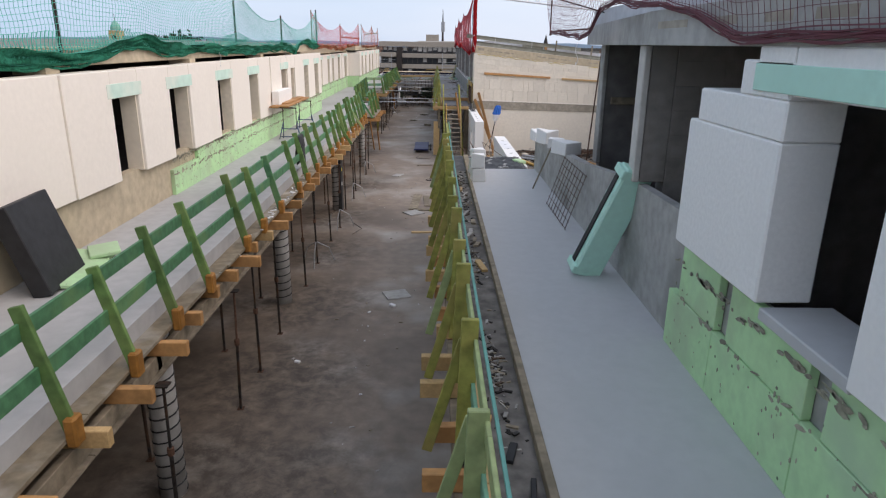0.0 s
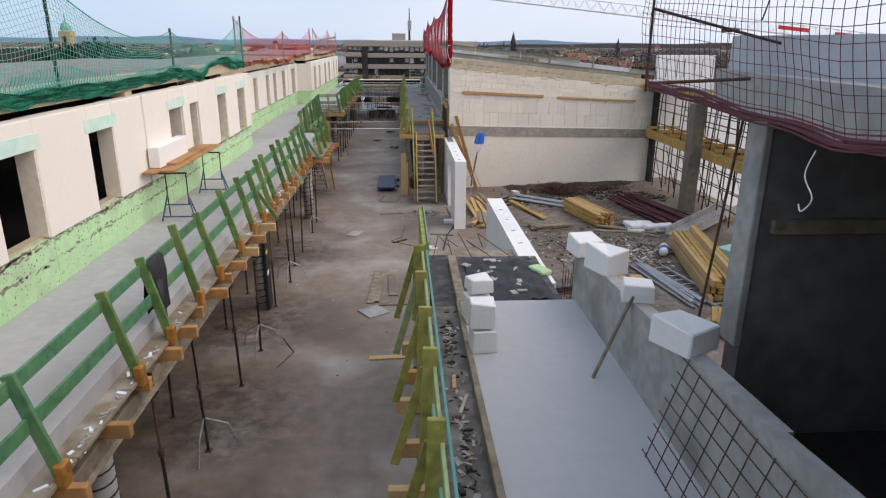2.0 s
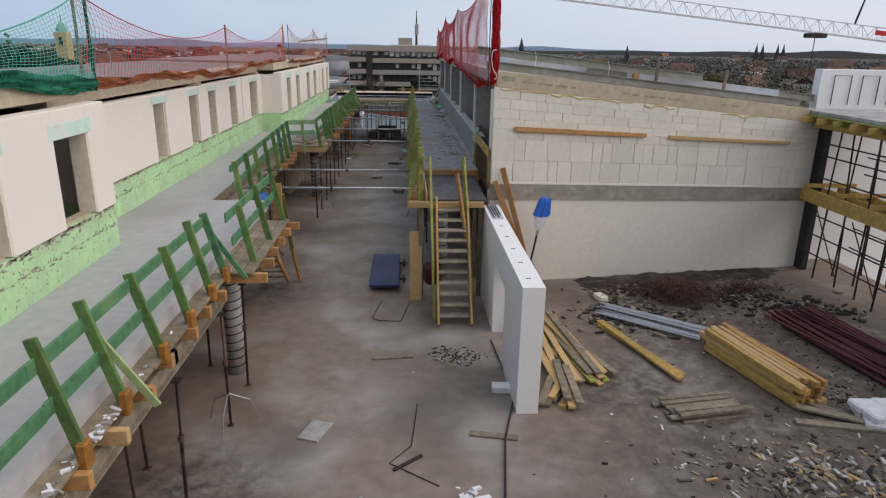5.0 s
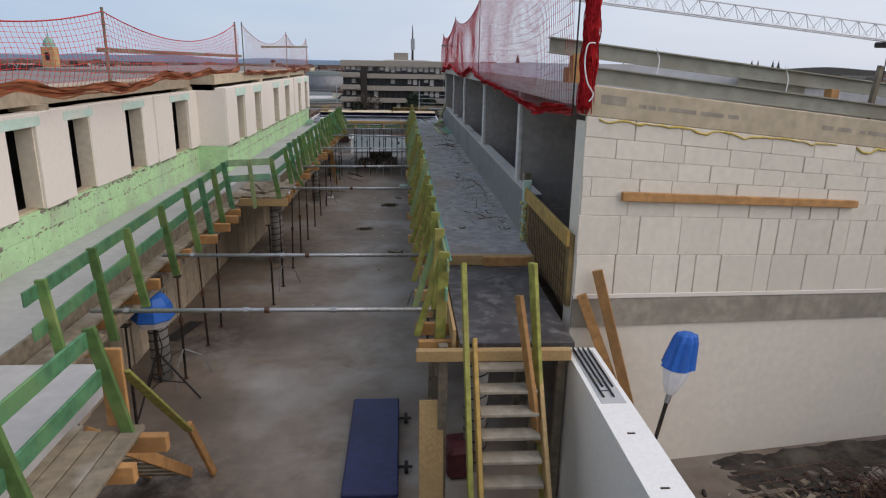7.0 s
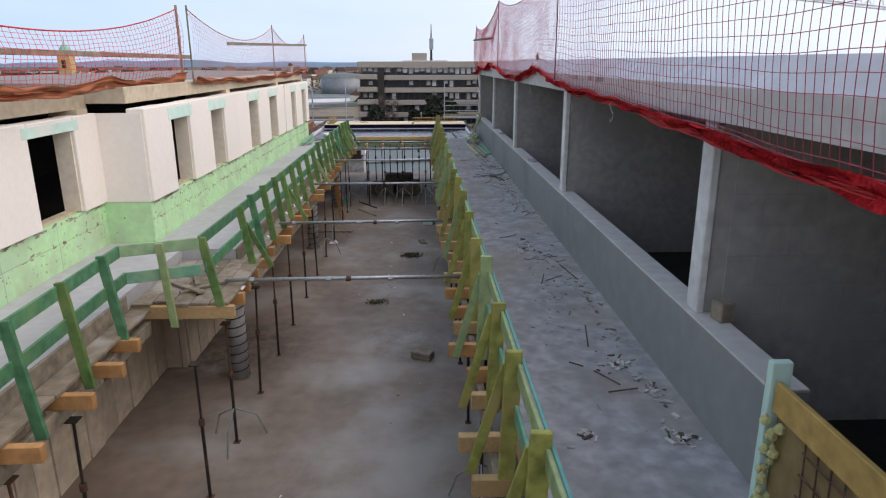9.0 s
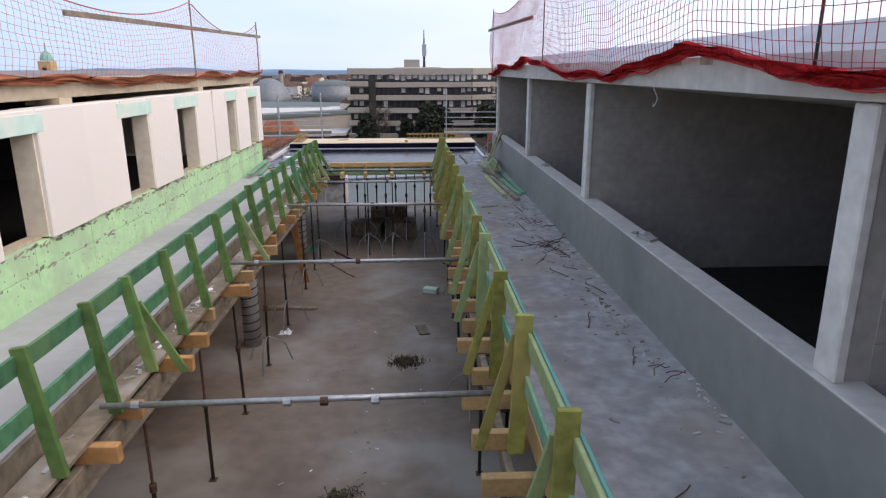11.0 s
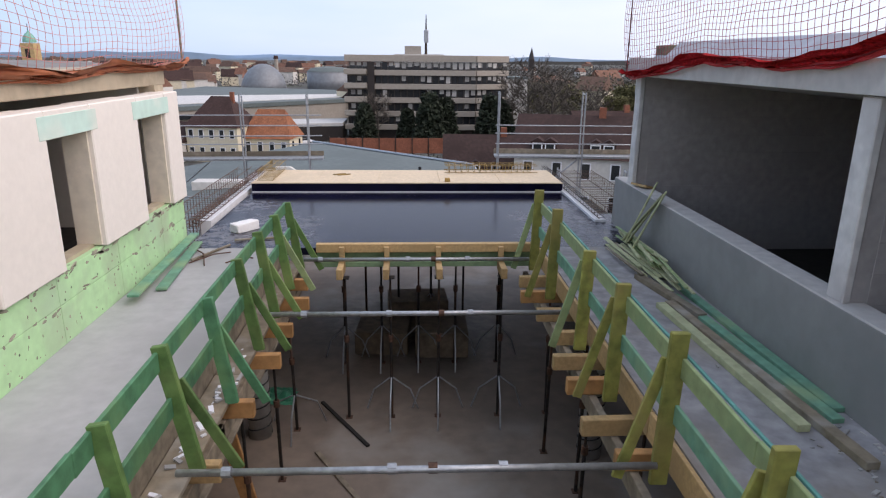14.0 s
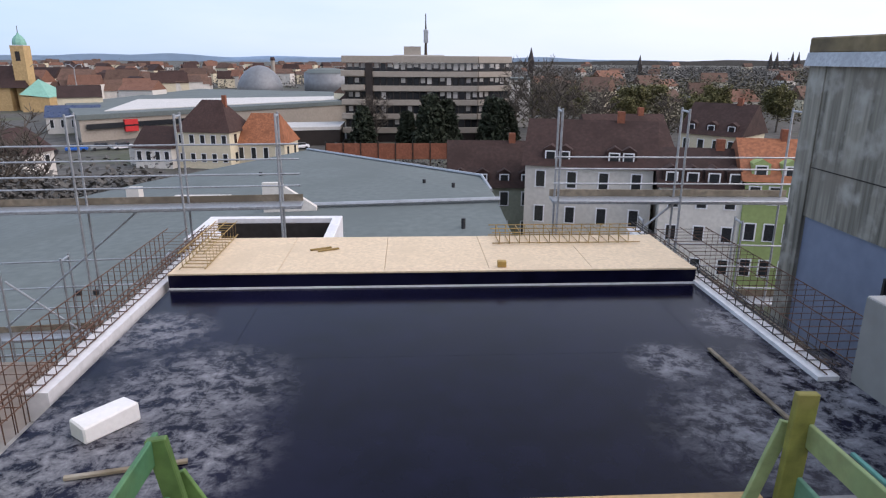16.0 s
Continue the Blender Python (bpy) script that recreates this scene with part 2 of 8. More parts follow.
    "green_fold": material("green_net_folds", (0.025, 0.17, 0.105), 0.9, vary=0.3, grain=30, stain=3, stain_col=(0.035, 0.22, 0.15), bump=0.4, spec=0.05),
    "red_fold": material("red_net_folds", (0.46, 0.02, 0.022), 0.9, vary=0.35, grain=30, stain=4, stain_col=(0.3, 0.015, 0.018), bump=0.5, spec=0.05),
    "gallery": material("blotched_gallery_concrete", (0.35, 0.335, 0.333), 0.85, vary=0.16, grain=7, stain=0.8, stain_col=(0.3, 0.255, 0.2), bump=0.25, damp=(3.2, (0.24, 0.232, 0.226))),
    "smooth_grey": material("smooth_greenish_concrete", (0.265, 0.262, 0.246), 0.75, vary=0.05, grain=5, stain=0.6, stain_col=(0.19, 0.195, 0.185), bump=0.05),
    "teal_board": material("mint_glazed_board", (0.15, 0.33, 0.22), 0.7, vary=0.12, grain=10, stain=2.0, stain_col=(0.25, 0.37, 0.2), bump=0.15, spread=0.1),
    "lime_board": material("yellow_green_board", (0.3, 0.37, 0.17), 0.7, vary=0.12, grain=10, stain=2.0, stain_col=(0.22, 0.33, 0.15), bump=0.15, spread=0.1),
    "orange_net": material("orange_net_cord", (0.4, 0.13, 0.055), 0.7, vary=0.1, bump=0),
    "faded_net": material("faded_red_net_cord", (0.5, 0.17, 0.13), 0.7, vary=0.1, bump=0),
    "copper_green": material("teal_strip", (0.1, 0.29, 0.25), 0.6, vary=0.08, bump=0),
    "blue": material("blue_plastic", (0.02, 0.13, 0.5), 0.5, vary=0.08, bump=0.05),
    "trestle_steel": material("dull_blue_steel", (0.07, 0.11, 0.2), 0.5, 0.3, vary=0.15, grain=14, stain=3, stain_col=(0.16, 0.15, 0.14)),
    "navy": material("navy_plywood", (0.02, 0.025, 0.1), 0.5, vary=0.15, bump=0.05),
    "white": material("white_plastic", (0.75, 0.75, 0.76), 0.6, vary=0.05),
}


# ---- geometry ----
class Geo:
    """Collects vertices and faces of one mesh."""

    def __init__(self):
        self.v, self.f = [], []

    def add(self, vs, fs):
        k = len(self.v)
        self.v += [tuple(p) for p in vs]
        self.f += [tuple(i + k for i in f) for f in fs]
        return self

    def box(self, lo, hi, bevel=0.0, m=None):
        """An upright box between two corners, its edges chamfered by bevel, turned and moved by m."""
        lo, hi = Vector(lo), Vector(hi)
        c, h = (lo + hi) / 2, (hi - lo) / 2
        if not bevel:
            vs = [c + Vector((sx * h.x, sy * h.y, sz * h.z)) for sx in (-1, 1) for sy in (-1, 1) for sz in (-1, 1)]
            fs = [(0, 1, 3, 2), (4, 6, 7, 5), (0, 4, 5, 1), (2, 3, 7, 6), (0, 2, 6, 4), (1, 5, 7, 3)]
        else:
            b = min(bevel, 0.45 * min(h))
            vs, ix = [], {}
            for sx in (-1, 1):
                for sy in (-1, 1):
                    for sz in (-1, 1):
                        for ax in range(3):
                            d = [b, b, b]
                            d[ax] = 0
                            ix[sx, sy, sz, ax] = len(vs)
                            vs.append(c + Vector((sx * (h.x - d[0]), sy * (h.y - d[1]), sz * (h.z - d[2]))))
            fs = []
            for ax in range(3):
                u, w = [(1, 2), (2, 0), (0, 1)][ax]
                for s in (-1, 1):
                    loop = []
                    for su, sw in ((-1, -1), (1, -1), (1, 1), (-1, 1)):
                        k = [0, 0, 0]
                        k[ax], k[u], k[w] = s, su, sw
                        loop.append(ix[(*k, ax)])
                    fs.append(tuple(loop if s > 0 else loop[::-1]))
                for su in (-1, 1):
                    for sw in (-1, 1):
                        a, k = [0, 0, 0], [0, 0, 0]
                        a[ax], a[u], a[w] = -1, su, sw
                        k[ax], k[u], k[w] = 1, su, sw
                        q = (ix[(*a, u)], ix[(*k, u)], ix[(*k, w)], ix[(*a, w)])
                        fs.append(q if su * sw > 0 else q[::-1])
            for sx in (-1, 1):
                for sy in (-1, 1):
                    for sz in (-1, 1):
                        t = tuple(ix[sx, sy, sz, ax] for ax in range(3))
                        fs.append(t if sx * sy * sz > 0 else t[::-1])
        if m is not None:
            vs = [m @ p for p in vs]
        return self.add(vs, fs)

    def beam(self, a, b, w, h, bevel=0.004, up=(0, 0, 1)):
        """A squared timber from a to b, w wide and h high."""
        a, b = Vector(a), Vector(b)
        d = b - a
        y = d.normalized()
        x = y.cross(Vector(up))
        x = x.normalized() if x.length > 1e-4 else Vector((1, 0, 0))
        z = x.cross(y)
        m = Matrix.Translation((a + b) / 2) @ Matrix((x, y, z)).transposed().to_4x4()
        return self.box((-w / 2, -d.length / 2, -h / 2), (w / 2, d.length / 2, h / 2), bevel, m)

    def tube(self, a, b, r, n=8, r2=None, caps=True):
        return self.path([a, b], [r, r if r2 is None else r2], n, caps)

    def path(self, pts, r, n=6, caps=True):
        """A round bar along points; r is one radius or one a point."""
        pts = [Vector(p) for p in pts]
        rs = list(r) if isinstance(r, (list, tuple)) else [r] * len(pts)
        vs, fs = [], []
        side = None
        for i, p in enumerate(pts):
            d = (pts[min(i + 1, len(pts) - 1)] - pts[max(i - 1, 0)]).normalized()
            if side is None:
                side = d.cross(Vector((0, 0, 1)))
                if side.length < 1e-3:
                    side = Vector((1, 0, 0))
            side = (side - d * side.dot(d)).normalized()
            o = d.cross(side)
            for k in range(n):
                a = 2 * math.pi * k / n
                vs.append(p + (side * math.cos(a) + o * math.sin(a)) * rs[i])
        for i in range(len(pts) - 1):
            for k in range(n):
                q = (k + 1) % n
                fs.append((i * n + k, i * n + q, (i + 1) * n + q, (i + 1) * n + k))
        if caps:
            fs.append(tuple(range(n))[::-1])
            fs.append(tuple((len(pts) - 1) * n + k for k in range(n)))
        return self.add(vs, fs)

    def prism(self, poly, lo, hi, axis="z"):
        """A flat outline pushed from lo to hi along an axis."""
        n = len(poly)
        place = {"z": lambda u, w, h: (u, w, h), "y": lambda u, w, h: (u, h, w), "x": lambda u, w, h: (h, u, w)}[axis]
        vs = [place(u, w, h) for h in (lo, hi) for u, w in poly]
        fs = [tuple(range(n))[::-1], tuple(range(n, 2 * n))] + [(i, (i + 1) % n, n + (i + 1) % n, n + i) for i in range(n)]
        return self.add(vs, fs)

    def mesh(self, name, off=(0, 0, 0)):
        me = bpy.data.meshes.new(name)
        o = Vector(off)
        me.from_pydata([(p[0] - o.x, p[1] - o.y, p[2] - o.z) for p in self.v], [], self.f)
        me.validate()
        bm = bmesh.new()
        bm.from_mesh(me)
        bmesh.ops.recalc_face_normals(bm, faces=bm.faces)
        bm.to_mesh(me)
        bm.free()
        return me


def thing(name, label, category, at=(0, 0, 0), group="", kind=""):
    ob = new(name)
    ob.location = at
    ob.empty_display_size = 0.1
    return tagged(ob, label, category, group, kind)


def origin(ob):
    o = Vector(ob.location)
    while ob.parent:
        ob = ob.parent
        o += Vector(ob.location)
    return o


def part(name, geo, mat, parent, label="", kind="", smooth=False):
    ob = new(name, geo.mesh(name, origin(parent)))
    ob.data.materials.append(M[mat])
    if smooth:
        for p in ob.data.polygons:
            p.use_smooth = True
    ob.parent = parent
    return tagged(ob, label, kind=kind)


def solid(name, geo, mat, label, category, kind="structure", group="", smooth=False):
    ob = new(name, geo.mesh(name))
    ob.data.materials.append(M[mat])
    if smooth:
        for p in ob.data.polygons:
            p.use_smooth = True
    return tagged(ob, label, category, group, kind)


R = random.Random(7)

# ---- the large structure ----
DECK, SILL, HEAD = 2.38, 3.04, 4.19
solid("floor", Geo().box((-9, -6, -0.3), (11.6, 62, 0)), "floor", "dusty grey concrete floor slab with pale stains", "floor")

# terraces: stretch, edge of the slab, face of the wall below
TERR = [(-6.0, 29.85, -2.9, -5.3), (29.85, 40.3, -4.0, -4.85), (40.3, 55.0, -3.2, -4.45)]
for i, (a, b, edge, face) in enumerate(TERR):
    a_ = a + (0.9 if i == 2 else 0)
    solid(f"terrace_{i + 1}", Geo().box((-5.6, a, DECK - 0.22), (edge, b, DECK)), "terrace_slab", "smooth grey freshly cast concrete terrace", "terrace")
    solid(f"wall_under_terrace_{i + 1}", Geo().box((-6.0, a_, 0), (face, b + (0.9 if i == 1 else 0), DECK - 0.22)), "shaded_wall", "stained concrete wall under the terrace, darkened for shade", "wall")

# rough vertical form boards on the walls under the terraces
for name, x, a, b in (("wall_under_terrace_2", -4.845, 29.9, 41.2), ("wall_under_terrace_3", -4.445, 41.25, 54.8)):
    y = a
    while y < b - 0.2:
        w = min(R.uniform(0.28, 0.5), b - y)
        ob = new("form_board", Geo().box((x, y + 0.012, 0.0), (x + R.uniform(0.02, 0.05), y + w - 0.012, DECK - 0.4), 0.004).mesh("form_board"))
        ob.data.materials.append(M["form_board"])
        ob.parent = bpy.data.objects[name]
        y += w

x = -4.84
while x < -4.47:
    w = min(R.uniform(0.28, 0.42), -4.43 - x)
    ob = new("form_board", Geo().box((x + 0.01, 41.2 - R.uniform(0.02, 0.05), 0.0), (x + w - 0.01, 41.24, DECK - 0.4), 0.004).mesh("form_board"))
    ob.data.materials.append(M["form_board"])
    ob.parent = bpy.data.objects["wall_under_terrace_3"]
    x += w

# the long wall with window openings: face x, start, end, openings
SECTIONS = [
    (-4.5, -6.0, 26.8, [(0.6, 1.5), (3.3, 4.2), (5.4, 6.3), (9.2, 10.05), (11.25, 12.2), (13.9, 14.85), (16.3, 17.15), (19.65, 20.5), (20.95, 21.6), (23.25, 24.1), (25.3, 26.2)]),
    (-5.2, 26.8, 40.7, [(30.5, 31.2), (32.75, 33.45), (34.4, 35.1), (36.5, 37.3), (38.9, 40.0)]),
    (-4.5, 40.7, 55.3, [(41.75, 42.65), (43.85, 44.75), (46.9, 47.85), (49.1, 50.1), (52.05, 52.85), (53.95, 54.8)]),
]
TOPS = (4.57, 4.38, 4.44)
STEPS = [8.0, 13.2, 18.4, 22.2, 27.9, 33.9, 37.9, 45.8, 51.1]
for k, (x, a, b, wins) in enumerate(SECTIONS):
    wall = thing(f"wall_west_{k + 1}", "cream white block wall with tall empty window openings", "wall", (x, a, DECK), kind="structure")
    T, TOP = 0.24, TOPS[k]
    edges = [a] + [e for w in wins for e in w] + [b]
    for j in range(0, len(edges), 2):
        y0, y1 = edges[j], edges[j + 1]
        cuts = [y0] + [s for s in STEPS if y0 + 0.15 < s < y1 - 0.15] + [y1]
        for c0, c1 in zip(cuts, cuts[1:]):
            dx = 0.03 if STEPS and sum(s < (c0 + c1) / 2 for s in STEPS) % 2 else 0.0
            part("pier", Geo().box((x - T, c0 + 0.004, SILL), (x + dx, c1 - 0.004, TOP), 0.012), "white_block", wall)
    for y0, y1 in wins:
        dx = 0.03 if sum(s < (y0 + y1) / 2 for s in STEPS) % 2 else 0.0
        part("lintel", Geo().box((x - T + 0.02, y0 + 0.002, HEAD), (x + dx - 0.002, y1 - 0.002, TOP - 0.004), 0.01), "white_block", wall)
        if y1 - y0 > 0.68:
            part("lintel_insulation", Geo().box((x - 0.05, y0 - 0.12, HEAD + 0.006), (x + dx + 0.004, y1 + 0.12, min(HEAD + 0.2, TOP - 0.05)), 0.002), "mint_pale", wall, "mint green insulation strip")
        part("reveal", Geo().box((x - T - 0.02, y1 - 0.02, SILL + 0.02), (x - 0.02, y1 + 0.01, HEAD)), "reveal", wall)
        part("reveal", Geo().box((x - T - 0.02, y0 - 0.01, SILL + 0.02), (x - 0.02, y0 + 0.02, HEAD)), "reveal", wall)
    part("plinth", Geo().box((x - T, a, DECK - 0.1), (x - 0.1, b, SILL + 0.03)), "beige", wall, "beige concrete plinth")
    # insulation boards, 1.25 m long in two rows
    y = 11.2 if k == 0 else a
    row = 0
    while y < b - 0.05:
        y1 = min(b, y + 1.25)
        z1 = SILL - 0.005 if y > 12 or k else SILL - 0.22
        part("insulation_board", Geo().box((x - 0.1, y + 0.003, DECK + 0.0), (x - 0.03, y1 - 0.003, DECK + 0.36), 0.004), "xps", wall)
        part("insulation_board", Geo().box((x - 0.1, y + 0.003, DECK + 0.364), (x - 0.032, y1 - 0.003, z1), 0.004), "xps", wall)
        y = y1
# short returns where the wall steps
for y0, xa, xb in ((26.8, -5.2, -4.5), (40.7, -5.2, -4.5)):
    s = -1 if y0 > 30 else 1
    solid("wall_return", Geo().box((xa - 0.3, y0 - 0.03 if s < 0 else y0, SILL), (xb - 0.02, y0 if s < 0 else y0 + 0.03, 4.377)), "white_block", "cream white block return of the wall", "wall")
    solid("wall_return_insulation", Geo().box((xa - 0.3, y0 - 0.02 if s < 0 else y0, DECK), (xb - 0.035, y0 if s < 0 else y0 + 0.02, SILL - 0.004)), "xps", "green insulation boards on the return of the wall", "insulation")
# rooms behind the openings; their lack of light is in the near-black colour
solid("room_floor", Geo().box((-9.0, -6, DECK), (-5.58, 55.2, DECK + 0.3)), "dark", "bare floor of the unfinished rooms, near black in place of shade", "floor")
solid("room_back_wall", Geo().box((-9.0, -6, DECK + 0.3), (-8.8, 55.5, 4.44)), "dark", "back wall of the unfinished rooms, near black in place of shade", "wall")
solid("end_wall_west", Geo().box((-8.8, 55.0, DECK), (-4.86, 55.3, 4.5)), "white_block", "cream white end wall of the row", "wall")
for i, (a, b, x) in enumerate(((-6, 26.8, -4.72), (26.8, 40.7, -5.3), (40.7, 55.6, -4.72))):
    solid(f"roof_west_{i + 1}", Geo().box((-9.0, a, TOPS[i] + 0.07), (x, b, TOPS[i] + 0.31), 0.01), "beige", "beige concrete roof slab", "roof")
    solid(f"roof_membrane_west_{i + 1}", Geo().prism([(-9.0, TOPS[i] + 0.31), (x - 0.5, TOPS[i] + 0.31), (x - 0.9, TOPS[i] + 0.36), (-9.0, TOPS[i] + 0.4)], a, b - 0.2, "y"), "old_membrane", "grey brown roofing membrane laid up to the parapet", "roofing")
for y in (-1, 4.6, 8.2, 13, 18.3, 22.2, 26.9, 33.8, 40.4, 45.8, 51, 55.2):
    x, z = (-5.22, TOPS[1]) if 26.8 < y < 40.7 else (-4.66, TOPS[0 if y < 30 else 2])
    solid("roof_bearing", Geo().box((x - 0.4, y - 0.15, z - 0.01), (x, y + 0.15, z + 0.08)), "beige", "short concrete bearing between wall and roof", "bearing")

# deck on the other side, first stretch
solid("deck_1", Geo().box((0.76, -6, DECK - 0.22), (2.3, 14.05, DECK)), "slab", "smooth grey freshly cast concrete gallery", "terrace")
solid("deck_strip", Geo().box((0.37, -6, DECK - 0.22), (0.7, 14.05, DECK - 0.06)), "dirty_strip", "rough dirty strip beside the gallery slab", "terrace")
solid("deck_edging", Geo().box((0.7, -6, DECK - 0.2), (0.76, 14.05, DECK + 0.02), 0.005), "grey_wood", "grey edging board of the gallery slab", "edging")
solid("upstand_1", Geo().prism([(9.7, DECK - 0.3), (14.2, DECK - 0.3), (14.2, 3.02), (9.7, 3.3)], 2.22, 2.36, "x").prism([(-6, DECK - 0.3), (9.7, DECK - 0.3), (9.7, 3.3), (7.2, 3.55), (5.6, 3.58), (5.45, 3.3), (-6, 3.3)], 2.22, 2.32, "x"), "upstand", "bare cast concrete upstand with a sloping top", "wall")
# second stretch
solid("deck_2", Geo().box((0.39, 33.37, DECK - 0.22), (1.95, 55.0, DECK)), "gallery", "stained grey concrete gallery floor with debris", "terrace")
solid("upstand_2", Geo().box((1.8, 34.3, DECK - 0.3), (2.05, 56.4, 3.112), 0.008), "smooth_grey", "smooth greenish grey cast concrete upstand", "wall")
# pale top: partly its own tone, partly sky light put into the colour
solid("upstand_skim", Geo().box((1.804, 34.31, 3.1), (2.046, 56.39, 3.122), 0.006), "pale_edge", "pale top on the upstand, partly light painted in", "mortar skim")

# east building, second stretch: cross walls, roof, back wall
for y in (35.74, 40.92, 46.38, 51.02, 55.9):
    solid("cross_wall", Geo().prism([(1.92, 2.1), (9.1, 2.1), (9.1, 3.98), (1.92, 4.66)], y - 0.12, y + 0.12, "y"), "grey_block", "grey block cross wall with a white end", "wall")
solid("roof_east_2", Geo().add([(x, y, z + dz) for dz in (0.0, 0.25) for x, y, z in ((1.8, 31.7, 4.67), (9.3, 32.8, 3.96), (9.3, 56.2, 3.96), (1.8, 56.2, 4.67))], [(3, 2, 1, 0), (4, 5, 6, 7), (0, 1, 5, 4), (1, 2, 6, 5), (2, 3, 7, 6), (3, 0, 4, 7)]), "pale_edge", "concrete roof slab with a pale edge, falling to the back", "roof")
solid("roof_membrane_east_2", Geo().prism([(2.2, 4.88), (2.45, 5.14), (3.0, 5.14), (9.2, 4.5), (9.2, 4.2)], 33.0, 56.0, "y"), "membrane", "pale grey roofing membrane laid up to the parapet", "roofing")
solid("room_floor_east", Geo().box((2.06, 33.0, 1.9), (9.1, 56.4, 2.1)), "dark", "bare floor of the east rooms, near black in place of shade", "floor")
solid("back_wall_east", Geo().box((9.1, 33.0, 0), (9.3, 56.4, 3.96)), "dark", "back wall of the east rooms, near black in place of shade", "wall")
# the high block wall between the yard and the east building
WALL_A, WALL_B = Vector((1.85, 31.4)), Vector((10.2, 32.6))
wd = (WALL_B - WALL_A).normalized()
wm = Matrix.Translation((WALL_A.x, WALL_A.y, 0)) @ Matrix.Rotation(math.atan2(wd.y, wd.x), 4, "Z")
WL = (WALL_B - WALL_A).length


def strips(zs):
    """The wall's core as one block with seams at the given heights."""
    k = len(zs)
    g = Geo().add([wm @ Vector((u, w, z)) for u, w in ((0, 0.02), (WL, 0.02), (WL, 0.26), (0, 0.26)) for z in zs], [(c * k + i, (c + 1) % 4 * k + i, (c + 1) % 4 * k + i + 1, c * k + i + 1) for c in range(4) for i in range(k - 1)])
    g.f += [tuple(c * k for c in range(4))[::-1], tuple(c * k + k - 1 for c in range(4))]
    return g


def fall(ob):
    """Lowers a piece of the yard wall the more, the higher and the nearer to the wall's low end it lies."""
    back = wm.inverted()
    for v in ob.data.vertices:
        q = back @ v.co
        v.co.z -= max(0.0, q.x) * float(np.interp(q.z, (0.0, 2.2, 3.6, 4.5, 5.4), (0.0, 0.035, 0.05, 0.1, 0.105)))
    return ob


fall(solid("wall_yard", strips((0.0, 2.2, 3.6, 4.52)), "cream_block", "cream block wall of the yard with a falling top", "wall"))
fall(solid("ring_beam", Geo().box((0, -0.004, 2.05), (WL, 0.02, 2.44), m=wm), "ring", "grey cast ring beam in the block wall", "beam"))
fall(solid("lintel_beam", Geo().box((0, -0.006, 4.58), (WL, 0.28, 4.92), 0.01, m=wm), "beige", "beige precast beam with stamped lettering", "beam"))

# east building, first stretch
# the wall at y 4.95 is hidden, added only to block light
for y in (4.95, 6.95, 11.55):
    solid("cross_wall", Geo().box((2.475 if y < 8 else 2.95, y - 0.12, 2.1), (8.5, y + 0.12, 5.0)), "shaded_block" if y < 8 else "shaded_plaster", "cross wall with a pale end, coloured dark for the room's shade", "wall")
solid("roof_east_1", Geo().prism([(2.0, -6), (8.6, -6), (8.6, 12.0), (2.7, 12.0), (2.0, 6.3)], 5.0, 5.3), "upstand", "concrete roof slab with a pale edge", "roof")
solid("roof_membrane_east_1", Geo().prism([(2.6, -6), (8.5, -6), (8.5, 11.95), (2.78, 11.95), (2.6, 6.3)], 5.3, 5.56), "membrane", "pale grey roofing membrane laid up to the parapet", "roofing")
solid("room_floor_east_1", Geo().box((2.4, -6, 1.9), (8.5, 11.43, 2.1)), "dark", "bare floor of the east rooms, near black in place of shade", "floor")
solid("back_wall_east_1", Geo().box((8.5, -6, 1.9), (8.7, 11.67, 5.0)), "dark", "back wall of the east rooms, near black in place of shade", "wall")

# out of view: closes the rooms' south end so no light enters there
solid("wall_south_east", Geo().box((2.4, -6.2, 1.9), (8.7, -6.0, 5.0)), "dark", "unseen end wall added to keep light out of the east rooms", "wall")

# ---- guard rails and shuttering along the slab edges ----
def rail(x, a, b, mat, side, step, brace, label, board_mat=None, upper=0.565, lower=0.235, splay=0.03, wide=0.105, foot=-0.24, shoes=False, posts=(), over=(0.76, 0.88), skew=0.0):
    """Guard rail with its top at x from a to b; side: where the slab lies (-1 west, +1 east); splay: how far the feet stand out."""
    board_mat = board_mat or mat
    th = thing("guard_rail", label, "guard rail", (x, a, DECK - 0.24), group="guard rails")
    n = max(1, round((b - a) / step))
    across = lambda h, y=b: x + skew * (b - y) / (b - a) - side * splay * (0.72 - h) / (0.72 - foot)
    spots = list(posts) or [a + (b - a) * i / n + R.uniform(-0.05, 0.05) for i in range(n + 1)]
    n = len(spots) - 1
    for i, y in enumerate(spots):
        lean, top = R.uniform(-0.03, 0.03), R.uniform(*over)
        m = ("green_post" if mat == "green_wood" else mat) if R.random() > 0.1 else "lime_board" if mat == "olive_wood" else "green_wood"
        part("post", Geo().beam((across(foot, y), y, DECK + foot), (across(top, y) + lean * 0.3, y + lean, DECK + top), wide, 0.045, 0.006, up=(0, 1, 0)), m, th)
        if shoes:
            part("shoe", Geo().box((across(foot) - 0.04, y - 0.065, DECK + foot - 0.07), (across(foot) + 0.05, y + 0.065, DECK + foot + 0.17), 0.016), "orange_steel", th, "orange steel shoe")
        if brace and (side > 0 or y > 15) and (brace > 1 or i % 4 == 1 or (brace == 1 and i > n - 5)):
